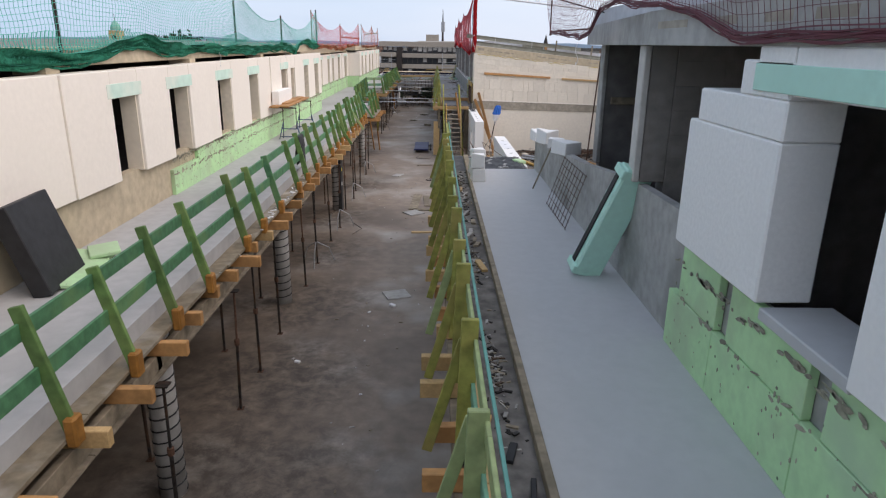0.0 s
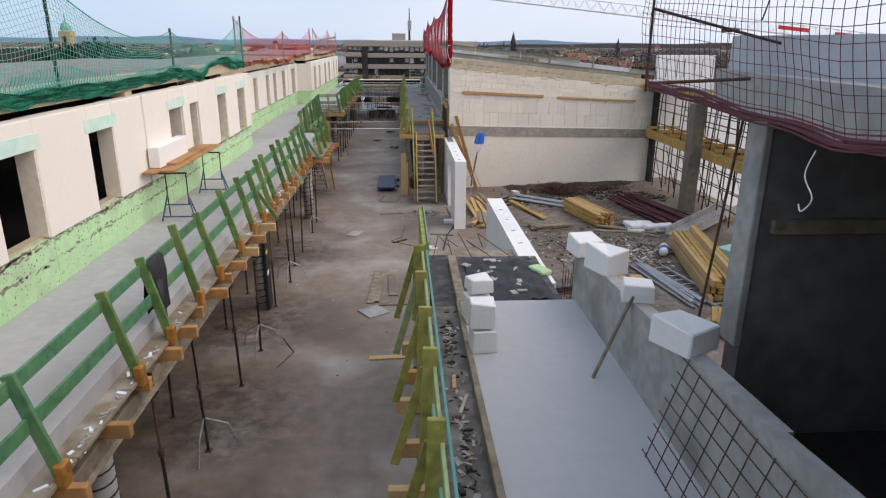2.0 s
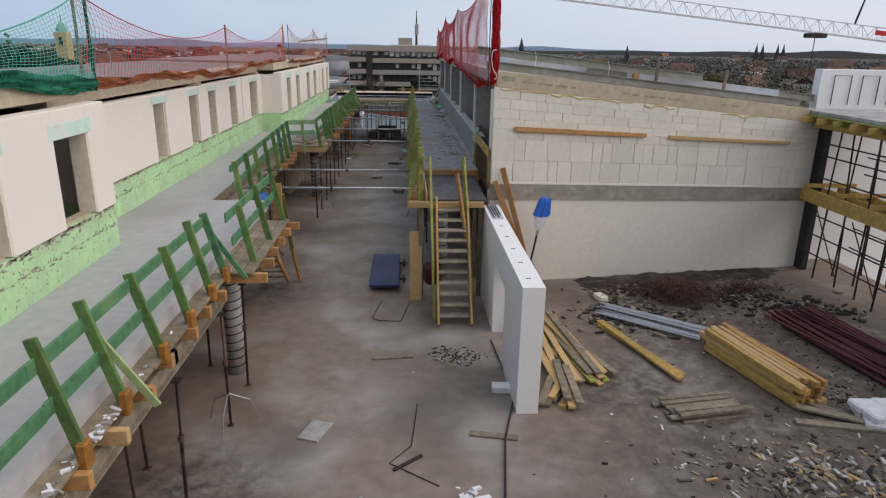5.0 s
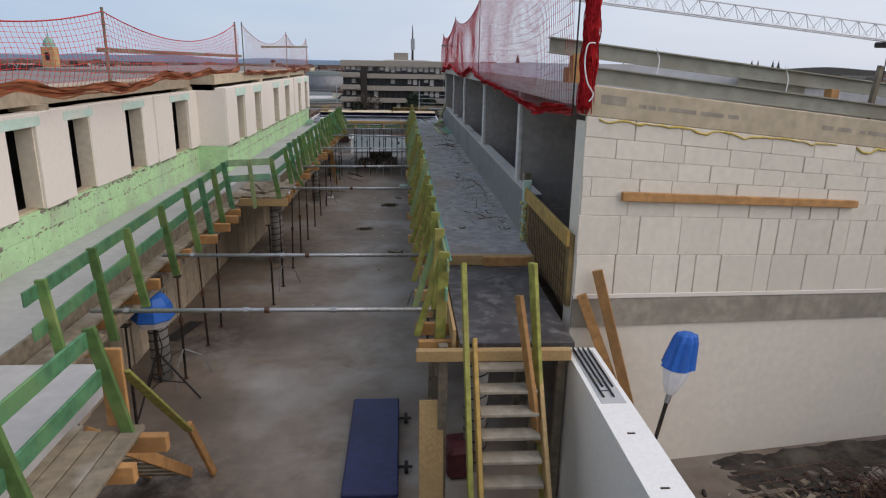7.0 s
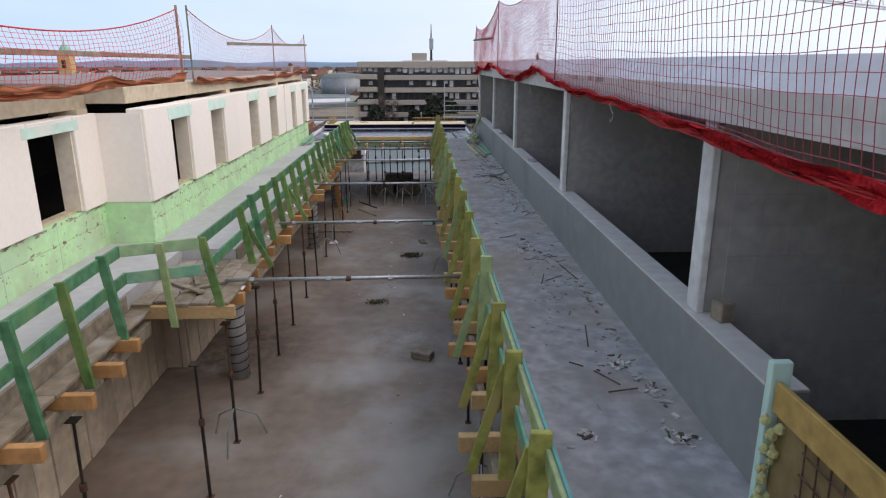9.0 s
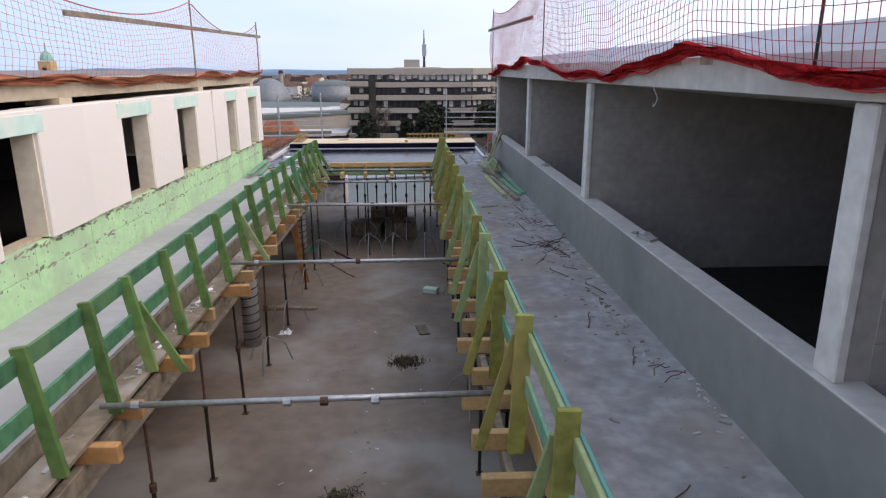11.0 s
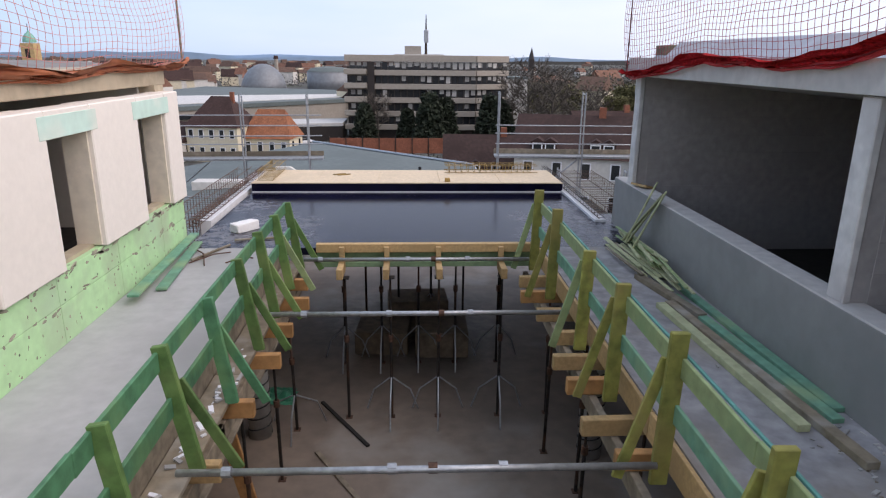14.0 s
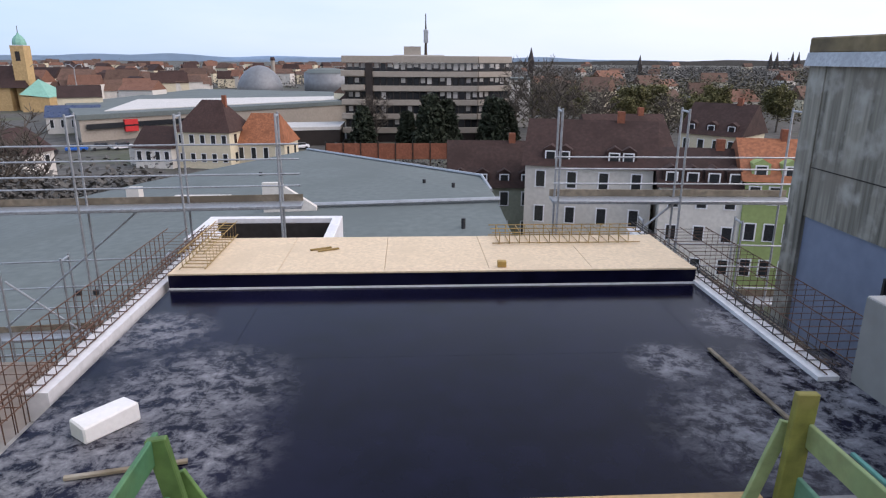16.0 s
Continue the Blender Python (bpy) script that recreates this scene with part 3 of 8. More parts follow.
            part("brace", Geo().beam((across(foot, y) - side * 0.26, y + 0.07, DECK - 0.235), (across(0.6, y) - side * 0.03, y + 0.065, DECK + (0.66 if brace > 1 else 0.45)), 0.075, 0.03, 0.004, up=(0, 1, 0)), "lime_board" if R.random() < 0.25 else m, th)
    y = a
    while y < b - 0.1:
        y1 = min(b, y + R.uniform(3.4, 4.2))
        if b - y1 < 0.8:
            y1 = b
        for z in (upper, lower):
            d = R.uniform(-0.012, 0.012)
            part("board", Geo().beam((across(z + 0.07, y) + side * 0.042, y + 0.002, DECK + z + 0.07 + d), (across(z + 0.07, y1) + side * 0.042, y1 - 0.002, DECK + z + 0.07 - d), 0.028, 0.14, 0.005), ("lime_board" if z == upper else "teal_board") if board_mat == "pale_green" else board_mat, th)
        y = y1
    return th


def edge_forms(x, a, b, side, step=0.6):
    """Timber shuttering below a slab edge whose rail's feet stand at x: joists that stick out, a bearer, planks to stand on."""
    y = a + 0.25
    joists = thing("joists", "orange timber joists under the slab edge", "joists", (x, a, DECK - 0.3), group="shuttering joists")
    while y < b - 0.05:
        out = R.uniform(0.04, 0.26) if side < 0 else R.uniform(0.18, 0.36)
        part("joist", Geo().beam((x - side * out, y, DECK - 0.31), (x + side * 0.95, y + R.uniform(-0.03, 0.03), DECK - 0.31), 0.08, 0.15, 0.006), "orange_wood" if (side < 0 and R.random() < 0.7) or R.random() < 0.2 else "wood", joists)
        y += step * R.uniform(0.75, 1.2) * (1.25 if side < 0 else 1)
    bearer = thing("bearer", "dark weathered timber bearer under the joists", "beam", (x, a, DECK - 0.5), group="shuttering bearers")
    y, xb = a, x + (0.12 * side if side < 0 else -0.06)
    while y < b - 0.2:
        y1 = min(b, y + 3.6)
        part("beam", Geo().beam((xb, y, DECK - 0.475), (xb, y1 + 0.1, DECK - 0.475), 0.07, 0.17, 0.006), "grey_wood", bearer)
        y = y1
    planks = thing("edge_planks", "weathered planks with plaster crumbs on the slab edge", "planks", (x, a, DECK - 0.2), group="edge planks")
    y = a
    while y < b - 0.2:
        y1 = min(b, y + R.uniform(2.4, 3.6))
        if side < 0:
            d = R.uniform(-0.02, 0.02)
            part("plank", Geo().box((x - 0.27 + d, y + 0.005, DECK - 0.232), (x - 0.025 + d, y1 - 0.005, DECK - 0.19), 0.005), "pale_plank", planks)
            part("edge_board", Geo().box((x - 0.32, y + 0.005, DECK - 0.235), (x - 0.292, y1 - 0.005, DECK - 0.01), 0.004), "grey_wood", planks)
            if x > -3.5:
                part("lower_sheet", Geo().box((x - 0.4, y + 0.005, DECK - 0.59), (x - 0.04, y1 - 0.005, DECK - 0.562), 0.004), "grey_wood", planks)
        else:
            part("edge_board", Geo().box((x + 0.09, y + 0.005, DECK - 0.235), (x + 0.125, y1 - 0.005, DECK - 0.01), 0.004), "wood", planks)
        y = y1


def prop(x, y, top, lean=0.0, tripod=False):
    """A telescopic steel prop."""
    th = thing("prop", "thin dark steel telescopic prop" + (" on a tripod" if tripod else ""), "prop", (x, y, 0), group="slab props")
    k = Vector((x, y, 0))
    hd = Vector((x + lean, y + lean * 0.6, top))
    at = lambda f: k.lerp(hd, f)
    part("outer_tube", Geo().tube(at(0.004), at(0.58), 0.021), "steel", th)
    part("inner_tube", Geo().tube(at(0.57), at(0.995), 0.015), "steel" if R.random() < 0.6 else "rust", th)
    part("collar", Geo().tube(at(0.555), at(0.6), 0.036), "rust", th)
    part("base_plate", Geo().box((x - 0.045, y - 0.045, 0), (x + 0.045, y + 0.045, 0.008)), "rust", th)
    part("head_plate", Geo().box((hd.x - 0.06, hd.y - 0.06, top - 0.012), (hd.x + 0.06, hd.y + 0.06, top)), "steel", th)
    if tripod:
        for i in range(3):
            a = 0.5 + i * 2.09
            part("leg", Geo().path([at(0.3), (x + 0.3 * math.cos(a), y + 0.3 * math.sin(a), 0.35), (x + 0.42 * math.cos(a), y + 0.42 * math.sin(a), 0.012)], 0.012), "galv", th)


def column_tube(x, y, top, black=False):
    """A freshly cast round column still wrapped in its spiral paper mould."""
    th = thing("column_mould", "round column wrapped in a grey spiral paper mould", "column", (x, y, 0), group="round columns")
    part("mould", Geo().tube((x, y, 0), (x, y, top), 0.15, 20), "upstand", th, smooth=True)
    turns = int(top / 0.15)
    part("spiral_band", Geo().path([(x + 0.152 * math.cos(t * 0.52), y + 0.152 * math.sin(t * 0.52), 0.04 + t * (top - 0.08) / (turns * 12)) for t in range(turns * 12)], 0.012, 4), "black", th, "dark spiral seam")
    if black:
        part("wrapping", Geo().box((x + 0.1, y - 0.2, 0.0), (x + 0.17, y + 0.16, top - 0.25), 0.01), "black", th, "black plastic sheet hanging down")
        for z, m in ((top - 0.45, "white"), (top - 0.9, "yellow_label"), (top - 1.35, "white")):
            part("label", Geo().box((x + 0.13, y - 0.19, z), (x + 0.174, y - 0.02, z + 0.09), 0.003), m, th)


M["yellow_label"] = material("yellow_paper", (0.6, 0.55, 0.06), 0.7, vary=0.05, bump=0)
POSTS_W1 = [-4.4, -3.3, -2.2, -1.1, 0.0, 1.1, 2.1, 3.1, 4.15, 5.2, 6.2, 7.24, 8.85, 9.8, 11.0, 12.6, 13.55, 14.7, 15.7, 17.0, 18.05, 18.9, 19.7, 20.3, 21.5, 22.3, 23.3, 24.2, 25.1, 25.8]
POSTS_W2 = [30.1, 31.2, 32.25, 33.55, 34.8, 35.7, 36.6, 37.5]
POSTS_W3 = [38.4, 40.05, 40.75, 41.5, 42.35, 43.1, 43.95, 44.75, 45.7, 46.7, 47.55, 48.45, 49.35, 50.3, 51.2, 52.2, 53.0, 53.9, 54.7]
POSTS_E2 = [30.9, 31.8, 32.8, 33.8, 34.85, 35.8, 36.85, 37.9, 39.15, 40.4, 41.7, 42.9, 44.2, 45.1, 46.45, 47.85, 48.9, 50.1, 51.2, 52.2, 53.6, 54.7]
for (a, b, x), brace, posts_at in zip(((-5, 25.9, -2.9), (29.85, 38.0, -3.82), (38.35, 54.75, -3.02)), (0.5, 0, 1), (POSTS_W1, POSTS_W2, POSTS_W3)):
    rail(x, a, b, "green_wood", -1, 1.0, brace, "green glazed timber guard rail on the terrace edge", splay=0.24 if x > -3 else 0.14, foot=-0.2 if x > -3.5 else -0.36, shoes=x > -3, posts=posts_at, over=(0.74, 0.86) if b < 30 else (0.69, 0.76) if b > 50 else (0.69, 0.75), skew=0 if x > -3.5 else 0.27)
    edge_forms(x + (0.24 if x > -3 else 0.14), a if b < 30 else 29.9 if b < 50 else 40.3, b if b < 30 else 38.3 if b < 54 else 55.0, -1)
rail(0.24, -5, 14.0, "olive_wood", 1, 1.0, 2, "olive timber guard rail braced on the gallery edge", "pale_green", wide=0.12)
rail(0.26, 30.8, 54.75, "olive_wood", 1, 0.98, 2, "olive timber guard rail braced on the gallery edge", "pale_green", wide=0.12, posts=POSTS_E2)
edge_forms(0.24, -5, 14.0, 1)
edge_forms(0.26, 30.6, 55.0, 1)
# the terrace juts out a little before its first step
gr = rail(-2.62, 25.95, 29.05, "green_wood", -1, 1.0, 0, "green timber guard rail round a jutting platform", splay=0.22, foot=-0.3, posts=(26.5, 27.7, 29.0), over=(0.7, 0.76))
part("end_plank", Geo().box((-2.62, 29.08, DECK - 0.19), (-2.44, 29.12, DECK + 0.5), 0.005), "orange_wood", gr, "orange upright plank")
part("brace", Geo().beam((-2.44, 29.1, DECK + 0.3), (-2.64, 30.95, 1.0), 0.09, 0.03, 0.004), "olive_wood", gr)
jp = thing("jutting_platform", "weathered planks on joists jutting out at the terrace", "platform", (-2.6, 27, DECK - 0.4), group="shuttering platforms")
for i in range(4):
    part("plank", Geo().box((-2.98 + i * 0.165, 25.9 + R.uniform(0, 0.1), DECK - 0.232), (-2.825 + i * 0.165, 29.1 + R.uniform(-0.1, 0.05), DECK - 0.19), 0.005), "pale_plank" if i < 3 else "grey_wood", jp)
part("plank", Geo().box((-3.69, 29.9, DECK - 0.232), (-3.45, 31.0, DECK - 0.19), 0.005), "pale_plank", jp)
for y in (26.1, 26.8, 27.4, 28.0, 28.6, 29.02):
    part("joist", Geo().beam((-2.2 + R.uniform(-0.1, 0.1), y, DECK - 0.31), (-3.4, y, DECK - 0.31), 0.08, 0.15, 0.006), "orange_wood", jp)
jp = thing("jutting_platform", "planks full of plaster crumbs at the terrace step", "platform", (-3.3, 39.2, DECK - 0.4), group="shuttering platforms")
for i in range(5):
    part("plank", Geo().box((-3.98 + i * 0.24, 38.4 + R.uniform(-0.02, 0.12), DECK - 0.2), (-3.75 + i * 0.24, 40.28, DECK - 0.16), 0.005), "pale_plank" if i != 3 else "grey_wood", jp)
for y in (38.42, 38.9, 39.4, 39.9):
    part("joist", Geo().beam((-2.72 - 0.05 * (y > 39), y, DECK - 0.285), (-4.1, y + 0.03, DECK - 0.285), 0.08, 0.165, 0.006), "orange_wood" if y > 38.5 else "wood", jp)
for a, b, w in (((-3.9, 39.3), (-3.2, 38.7), 0.09), ((-3.7, 39.9), (-3.35, 39.0), 0.07), ((-3.5, 38.75), (-2.95, 39.2), 0.06)):
    part("batten", Geo().beam((*a, DECK - 0.14), (*b, DECK - 0.12), w, 0.03, 0.003), "pale_plank", jp)
# rail across the step of the terrace
th = thing("cross_rail", "short pale green timber rail across the step of the terrace", "guard rail", (-3.86, 38.0, DECK - 0.2))
part("post", Geo().beam((-3.36, 38.12, DECK - 0.36), (-3.42, 38.09, DECK + 0.7), 0.09, 0.04, 0.005, up=(0, 1, 0)), "lime_board", th)
for z, m in ((0.635, "pale_green"), (0.305, "teal_board")):
    part("board", Geo().beam((-3.84, 38.0, DECK + z), (-3.04, 38.32, DECK + z), 0.028, 0.14, 0.005), m, th)
# a strip of green rubber on the gallery's edge
for a, b in ((-5, 14), (30.8, 54.4)):
    solid("edge_strip", Geo().box((0.318, a, DECK + 0.695), (0.34, b, DECK + 0.713), 0.003), "copper_green", "thin teal strip along the guard board", "strip", kind="")

# steel props and wrapped columns under the slabs
for y in (1.2, 3.6, 5.6, 8.1, 9.2, 10.6, 13.0, 14.5, 16.3, 17.6, 19.7, 21.2, 22.4, 23.5, 25.4, 26.6):
    prop(-2.68 + R.uniform(-0.06, 0.06), y, DECK - 0.592, R.uniform(-0.06, 0.06), R.random() < 0.3)
for y in (2.5, 6.9, 9.9, 12.3, 15.4, 18.6, 20.5, 24.4, 27.3):
    prop(-3.5, y, DECK - 0.385, R.uniform(-0.04, 0.04))
for y in (29.6, 30.8, 32.2, 34.2, 35.5, 36.4):
    prop(-3.78, y, DECK - 0.592, R.uniform(-0.05, 0.05), y == 34.2)
for y in (37.6, 38.8, 40.2, 41.6, 43.0, 44.6, 46.2, 47.8, 49.6, 51.8, 53.2, 54.3):
    prop(-2.98, y, DECK - 0.592, R.uniform(-0.06, 0.06), R.random() < 0.25)
for i in range(24):
    prop(0.3 + 0.22 * (i % 2) - 0.02, 33.8 + i * 0.9 + R.uniform(-0.2, 0.2), DECK - 0.385, R.uniform(-0.05, 0.05), i % 5 == 4)
for i in range(12):
    prop(0.4, -3 + i * 1.4, DECK - 0.385)
for y, blk in ((6.3, False), (12.1, False), (19.7, True), (27.1, False), (34.2, False)):
    column_tube(-2.98 if y < 28 else -4.15, y, DECK - 0.24 if y < 28 else DECK - 0.4, blk)
for y in (40.8, 48.7, 54.2):
    column_tube(-3.45, y, DECK - 0.6)
column_tube(0.75, 31.6, 2.2), column_tube(0.8, 47.5, DECK - 0.24), column_tube(0.85, 53.6, DECK - 0.24)

# tubes across the opening, with couplers
for i, (y, x0, x1, z) in enumerate(((31.35, -3.75, 0.15, 2.32), (33.65, -3.75, 0.2, 2.3), (39.05, -3.0, 0.2, 2.3), (42.25, -2.95, 0.2, 2.3), (46.1, -3.0, 0.25, 2.32), (50.1, -2.95, 0.2, 2.3), (52.8, -2.95, 0.25, 2.3), (54.72, -2.95, 0.3, 2.3))):
    th = thing("cross_tube", "galvanised scaffold tube across the opening", "scaffold tube", (x0, y, z), group="tubes across the opening")
    part("tube", Geo().tube((x0, y, z), (x1, y + R.uniform(-0.1, 0.1), z + R.uniform(-0.02, 0.02)), 0.026, 10), "galv", th, smooth=True)
    for f in (0.1, 0.42, 0.55, 0.68):
        xx = x0 + (x1 - x0) * (f + R.uniform(-0.04, 0.04))
        part("coupler", Geo().tube((xx - 0.03, y, z), (xx + 0.03, y, z), 0.038, 8), "rust" if f == 0.55 else "galv", th)

# stairs to the gallery
st = thing("stairs", "steep timber site stairs with open treads", "stairs", (0.9, 28.9, 0))
for i in range(11):
    f = (i + 1) / 12
    part("tread", Geo().box((0.6, 28.9 + 1.55 * f - 0.09, 2.26 * f - 0.02), (1.2, 28.9 + 1.55 * f + 0.1, 2.26 * f + 0.02), 0.006), "worn_tread", st)
for x, m in ((0.57, "yellow_wood"), (1.235, "wood")):
    part("stringer", Geo().beam((x, 28.82, 0.06), (x, 30.5, 2.3), 0.045, 0.19, 0.006), m, st)
part("handrail_post", Geo().beam((0.5, 29.2, 0.0), (0.42, 30.35, 3.2), 0.05, 0.1, 0.005), "olive_wood", st)
part("handrail_post", Geo().beam((1.36, 29.9, 0.0), (1.12, 30.35, 3.2), 0.05, 0.1, 0.005), "olive_wood", st)
part("handrail_post", Geo().beam((1.2, 29.95, 1.4), (1.0, 30.36, 2.85), 0.05, 0.1, 0.005), "orange_wood", st)
pl = thing("platform", "dusty black shuttering platform at the stair head", "platform", (0, 30.5, 2.1))
part("panel", Geo().box((0.42, 30.5, 2.2), (1.66, 33.28, 2.26), 0.004), "film_dusty", pl)
part("front_beam", Geo().box((-0.05, 30.38, 2.1), (1.6, 30.47, 2.225), 0.006), "wood", pl)
part("rear_beam", Geo().box((0.3, 33.28, 2.1), (1.8, 33.36, 2.4), 0.006), "wood", pl)
part("step_beam", Geo().box((1.0, 33.2, 2.262), (1.7, 33.275, 2.4), 0.006), "orange_wood", pl)
for y in (30.6, 31.9, 33.0):
    part("post", Geo().box((1.5, y - 0.05, 0), (1.6, y + 0.05, 2.2), 0.005), "grey_wood", pl)
    part("post", Geo().box((0.2, y - 0.05, 0), (0.3, y + 0.05, 2.2), 0.005), "grey_wood", pl)
# small stairs down from the terrace
st2 = thing("timber_steps", "orange timber steps below the terrace", "stairs", (-3.1, 30.4, 0))
for i in range(9):
    f = (i + 1) / 10
    part("tread", Geo().box((-3.34, 29.2 + 2.3 * f - 0.09, 2.06 * (1 - f) + 0.03), (-2.9, 29.2 + 2.3 * f + 0.09, 2.06 * (1 - f) + 0.065), 0.005), "grey_wood", st2)
for x in (-3.37, -2.87):
    part("stringer", Geo().beam((x, 31.5, 0.06), (x, 29.2, 2.05), 0.04, 0.13, 0.005), "orange_wood", st2)
part("strut", Geo().beam((-2.6, 31.55, 0.0), (-2.66, 31.0, 1.05), 0.05, 0.1, 0.005), "orange_wood", st2)

# shuttering at the end of the opening
ef = thing("end_shuttering", "fresh pine edge shuttering across the opening", "shuttering", (-1.2, 55.0, 2.1))
part("top_beam", Geo().box((-2.7, 54.86, DECK - 0.03), (0.25, 54.95, DECK + 0.09), 0.006), "wood", ef)
part("edge_board", Geo().box((-2.7, 54.96, DECK - 0.2), (0.25, 54.998, DECK + 0.05), 0.005), "pale_green", ef)
part("lower_beam", Geo().box((-2.7, 54.88, DECK - 0.24), (0.25, 54.94, DECK - 0.17), 0.006), "pale_green", ef)
for x in (-2.35, -1.75, -1.05, -0.2):
    part("strongback", Geo().box((x - 0.04, 54.42, DECK - 0.27), (x + 0.04, 54.86, DECK - 0.13), 0.006), "wood", ef)
    part("upright", Geo().box((x - 0.035, 54.79, DECK - 0.13), (x + 0.035, 54.858, DECK + 0.06), 0.005), "wood", ef)
for x in (-2.3, -1.7, -1.05, -0.2):
    prop(x, 54.6, DECK - 0.29, 0.0, x > -2)
for x in (-2.5, -1.9, -1.3, -0.7, 0.0):
    prop(x, 56.3, DECK - 0.12, 0.0, True)
    prop(x + 0.25, 57.8, DECK - 0.12, 0.0, x == -1.3)

# ---- safety nets ----
M["pink_net"] = material("faded_maroon_net_cord", (0.36, 0.05, 0.06), 0.7, vary=0.1, bump=0)
def net(label, x, posts, low_at, mat, cell=0.13, hem=0.05, sag=0.45, hem_mat=None, drop=0.16, pole_mat="galv", lift=0.0, bulge=0.12, veil=0, pole_r=0.024, fold=0.0, rows=13, cord=0.0045):
    """A safety net hung between posts [(y, top z)]; low_at: heights of the gathered hem, as (y, z)."""
    low_at = low_at if isinstance(low_at, list) else [(posts[0][0], low_at), (posts[-1][0], low_at)]
    low = low_at[0][1]
    hem_mat = hem_mat or mat
    th = thing("safety_net", label, "safety net", (x, posts[0][0], low))
    cords, roll = [], Geo()
    ys, tops, lows = [], [], []
    for (y0, z0), (y1, z1) in zip(posts, posts[1:]):
        n = max(2, int((y1 - y0) / cell))
        s = sag * min(1.0, (y1 - y0) / 6)
        for i in range(n):
            f = i / n
            ys.append(y0 + (y1 - y0) * f)
            tops.append(z0 + (z1 - z0) * f - 4 * s * f * (1 - f))
            lows.append(float(np.interp(ys[-1], [q[0] for q in low_at], [q[1] for q in low_at])) - drop * abs(math.sin(math.pi * ys[-1] / 2.7)) + 0.04 * noise.noise((ys[-1] * 1.3, x, 2.0)))
    ys.append(posts[-1][0]), tops.append(posts[-1][1]), lows.append(low_at[-1][1])
    sgn = 1 if x < 0 else -1

    def at(i, k):
        f = k / rows
        z = lows[i] + (tops[i] - lows[i]) * f
        b = bulge * math.sin(math.pi * f) * (0.6 + 0.6 * noise.noise((ys[i] * 0.5, f * 2, x)))
        return (x + sgn * (b - lift * (1 - f)), ys[i] + 0.03 * noise.noise((ys[i] * 2, f * 5, 0)), z)

    vs, fs = [], []

    def strand(pts, r):
        k0 = len(vs)
        for j, p in enumerate(pts):
            q = Vector(pts[min(j + 1, len(pts) - 1)]) - Vector(pts[max(j - 1, 0)])
            side = Vector((1, 0, 0)).cross(q)
            side = side.normalized() if side.length > 1e-6 else Vector((0, 1, 0))
            p = Vector(p)
            vs.extend((p + side * r, p - side * r * 0.5 + Vector((r * 0.87, 0, 0)), p - side * r * 0.5 - Vector((r * 0.87, 0, 0))))
            if j:
                b0 = k0 + 3 * (j - 1)
                for e in range(3):
                    d = (e + 1) % 3
                    fs.append((b0 + e, b0 + d, b0 + 3 + d, b0 + 3 + e))

    for i in range(len(ys)):
        strand([at(i, k) for k in range(rows + 1)], cord)
    for k in range(1, rows):
        strand([at(i, k) for i in range(len(ys))], cord)
    # the lower part hangs doubled and tripled
    for i in range(len(ys) - 1 if veil > 1 else 0):
        hang = veil + 2.2 * noise.noise((ys[i] * 0.8, x, 4.0))
        for u in (0.25, 0.5, 0.75):
            strand([Vector(at(i, k)).lerp(Vector(at(i + 1, k)), u + 0.2 * noise.noise((ys[i], k, u))) + Vector((0.03 * noise.noise((k, ys[i], u)), 0, 0)) for k in range(max(2, int(hang + 3 * (u == 0.5))))], 0.008)
    for k in range(3 * veil):
        strand([at(i, k / 3 + 0.4 * noise.noise((ys[i] * 1.1, k, 3.0))) for i in range(len(ys))], 0.011 - 0.008 * k / (3 * veil))
    g = Geo()
    g.v, g.f = [tuple(v) for v in vs], fs
    me = bpy.data.meshes.new("netting")
    o = origin(th)
    me.from_pydata([(v[0] - o.x, v[1] - o.y, v[2] - o.z) for v in g.v], [], g.f)
    ob = new("netting", me)
    me.materials.append(M[mat])
    ob.parent = th
    tagged(ob, kind="stuff")
    part("head_rope", Geo().path([at(i, rows) for i in range(0, len(ys), 2)], 0.01, 5), mat, th)
    hempts = [at(i, 0) for i in range(0, len(ys), 2)]
    gh = Geo()
    for k in range(7):
        gh.path([(p[0] + hem * 1.1 * noise.noise((i * 0.35, k * 3.1, x)), p[1], p[2] + hem * 1.8 * noise.noise((i * 0.3, k * 5.7, x + 9)) + hem * 0.35 * (k - 3)) for i, p in enumerate(hempts)], [hem * (0.28 + 0.3 * abs(noise.noise((i * 0.5, x, k)))) for i in range(len(hempts))], 5)
    part("gathered_hem", gh, hem_mat, th, "net bunched into a thick hem", kind="stuff")
    if fold:
        n_, w_ = len(hempts), 9
        fv = [(p[0] + sgn * (0.05 + 0.11 * noise.noise((p[1] * 2.1, k * 0.9, x))) + sgn * 0.05 * (k - 4) / 4 * (-1), p[1] + 0.05 * noise.noise((p[1] * 3, k, 7.0)), p[2] + fold * (0.55 if x > 0 and p[1] < 37 else 0.38 if x > 0 else 1.0) * (0.75 - k / (w_ - 1)) * (1 + 0.45 * noise.noise((p[1] * 0.7, x, 1.0))) + 0.05 * noise.noise((p[1] * 1.7, k * 0.7, 3.0))) for p in hempts for k in range(w_)]
        ff = [(i * w_ + k, i * w_ + k + 1, (i + 1) * w_ + k + 1, (i + 1) * w_ + k) for i in range(n_ - 1) for k in range(w_ - 1)]
        part("folded_net", Geo().add(fv, ff), {"red_net": "red_fold"}.get(hem_mat, hem_mat), th, "doubled net hanging in folds", smooth=True)
    for y, z in posts:
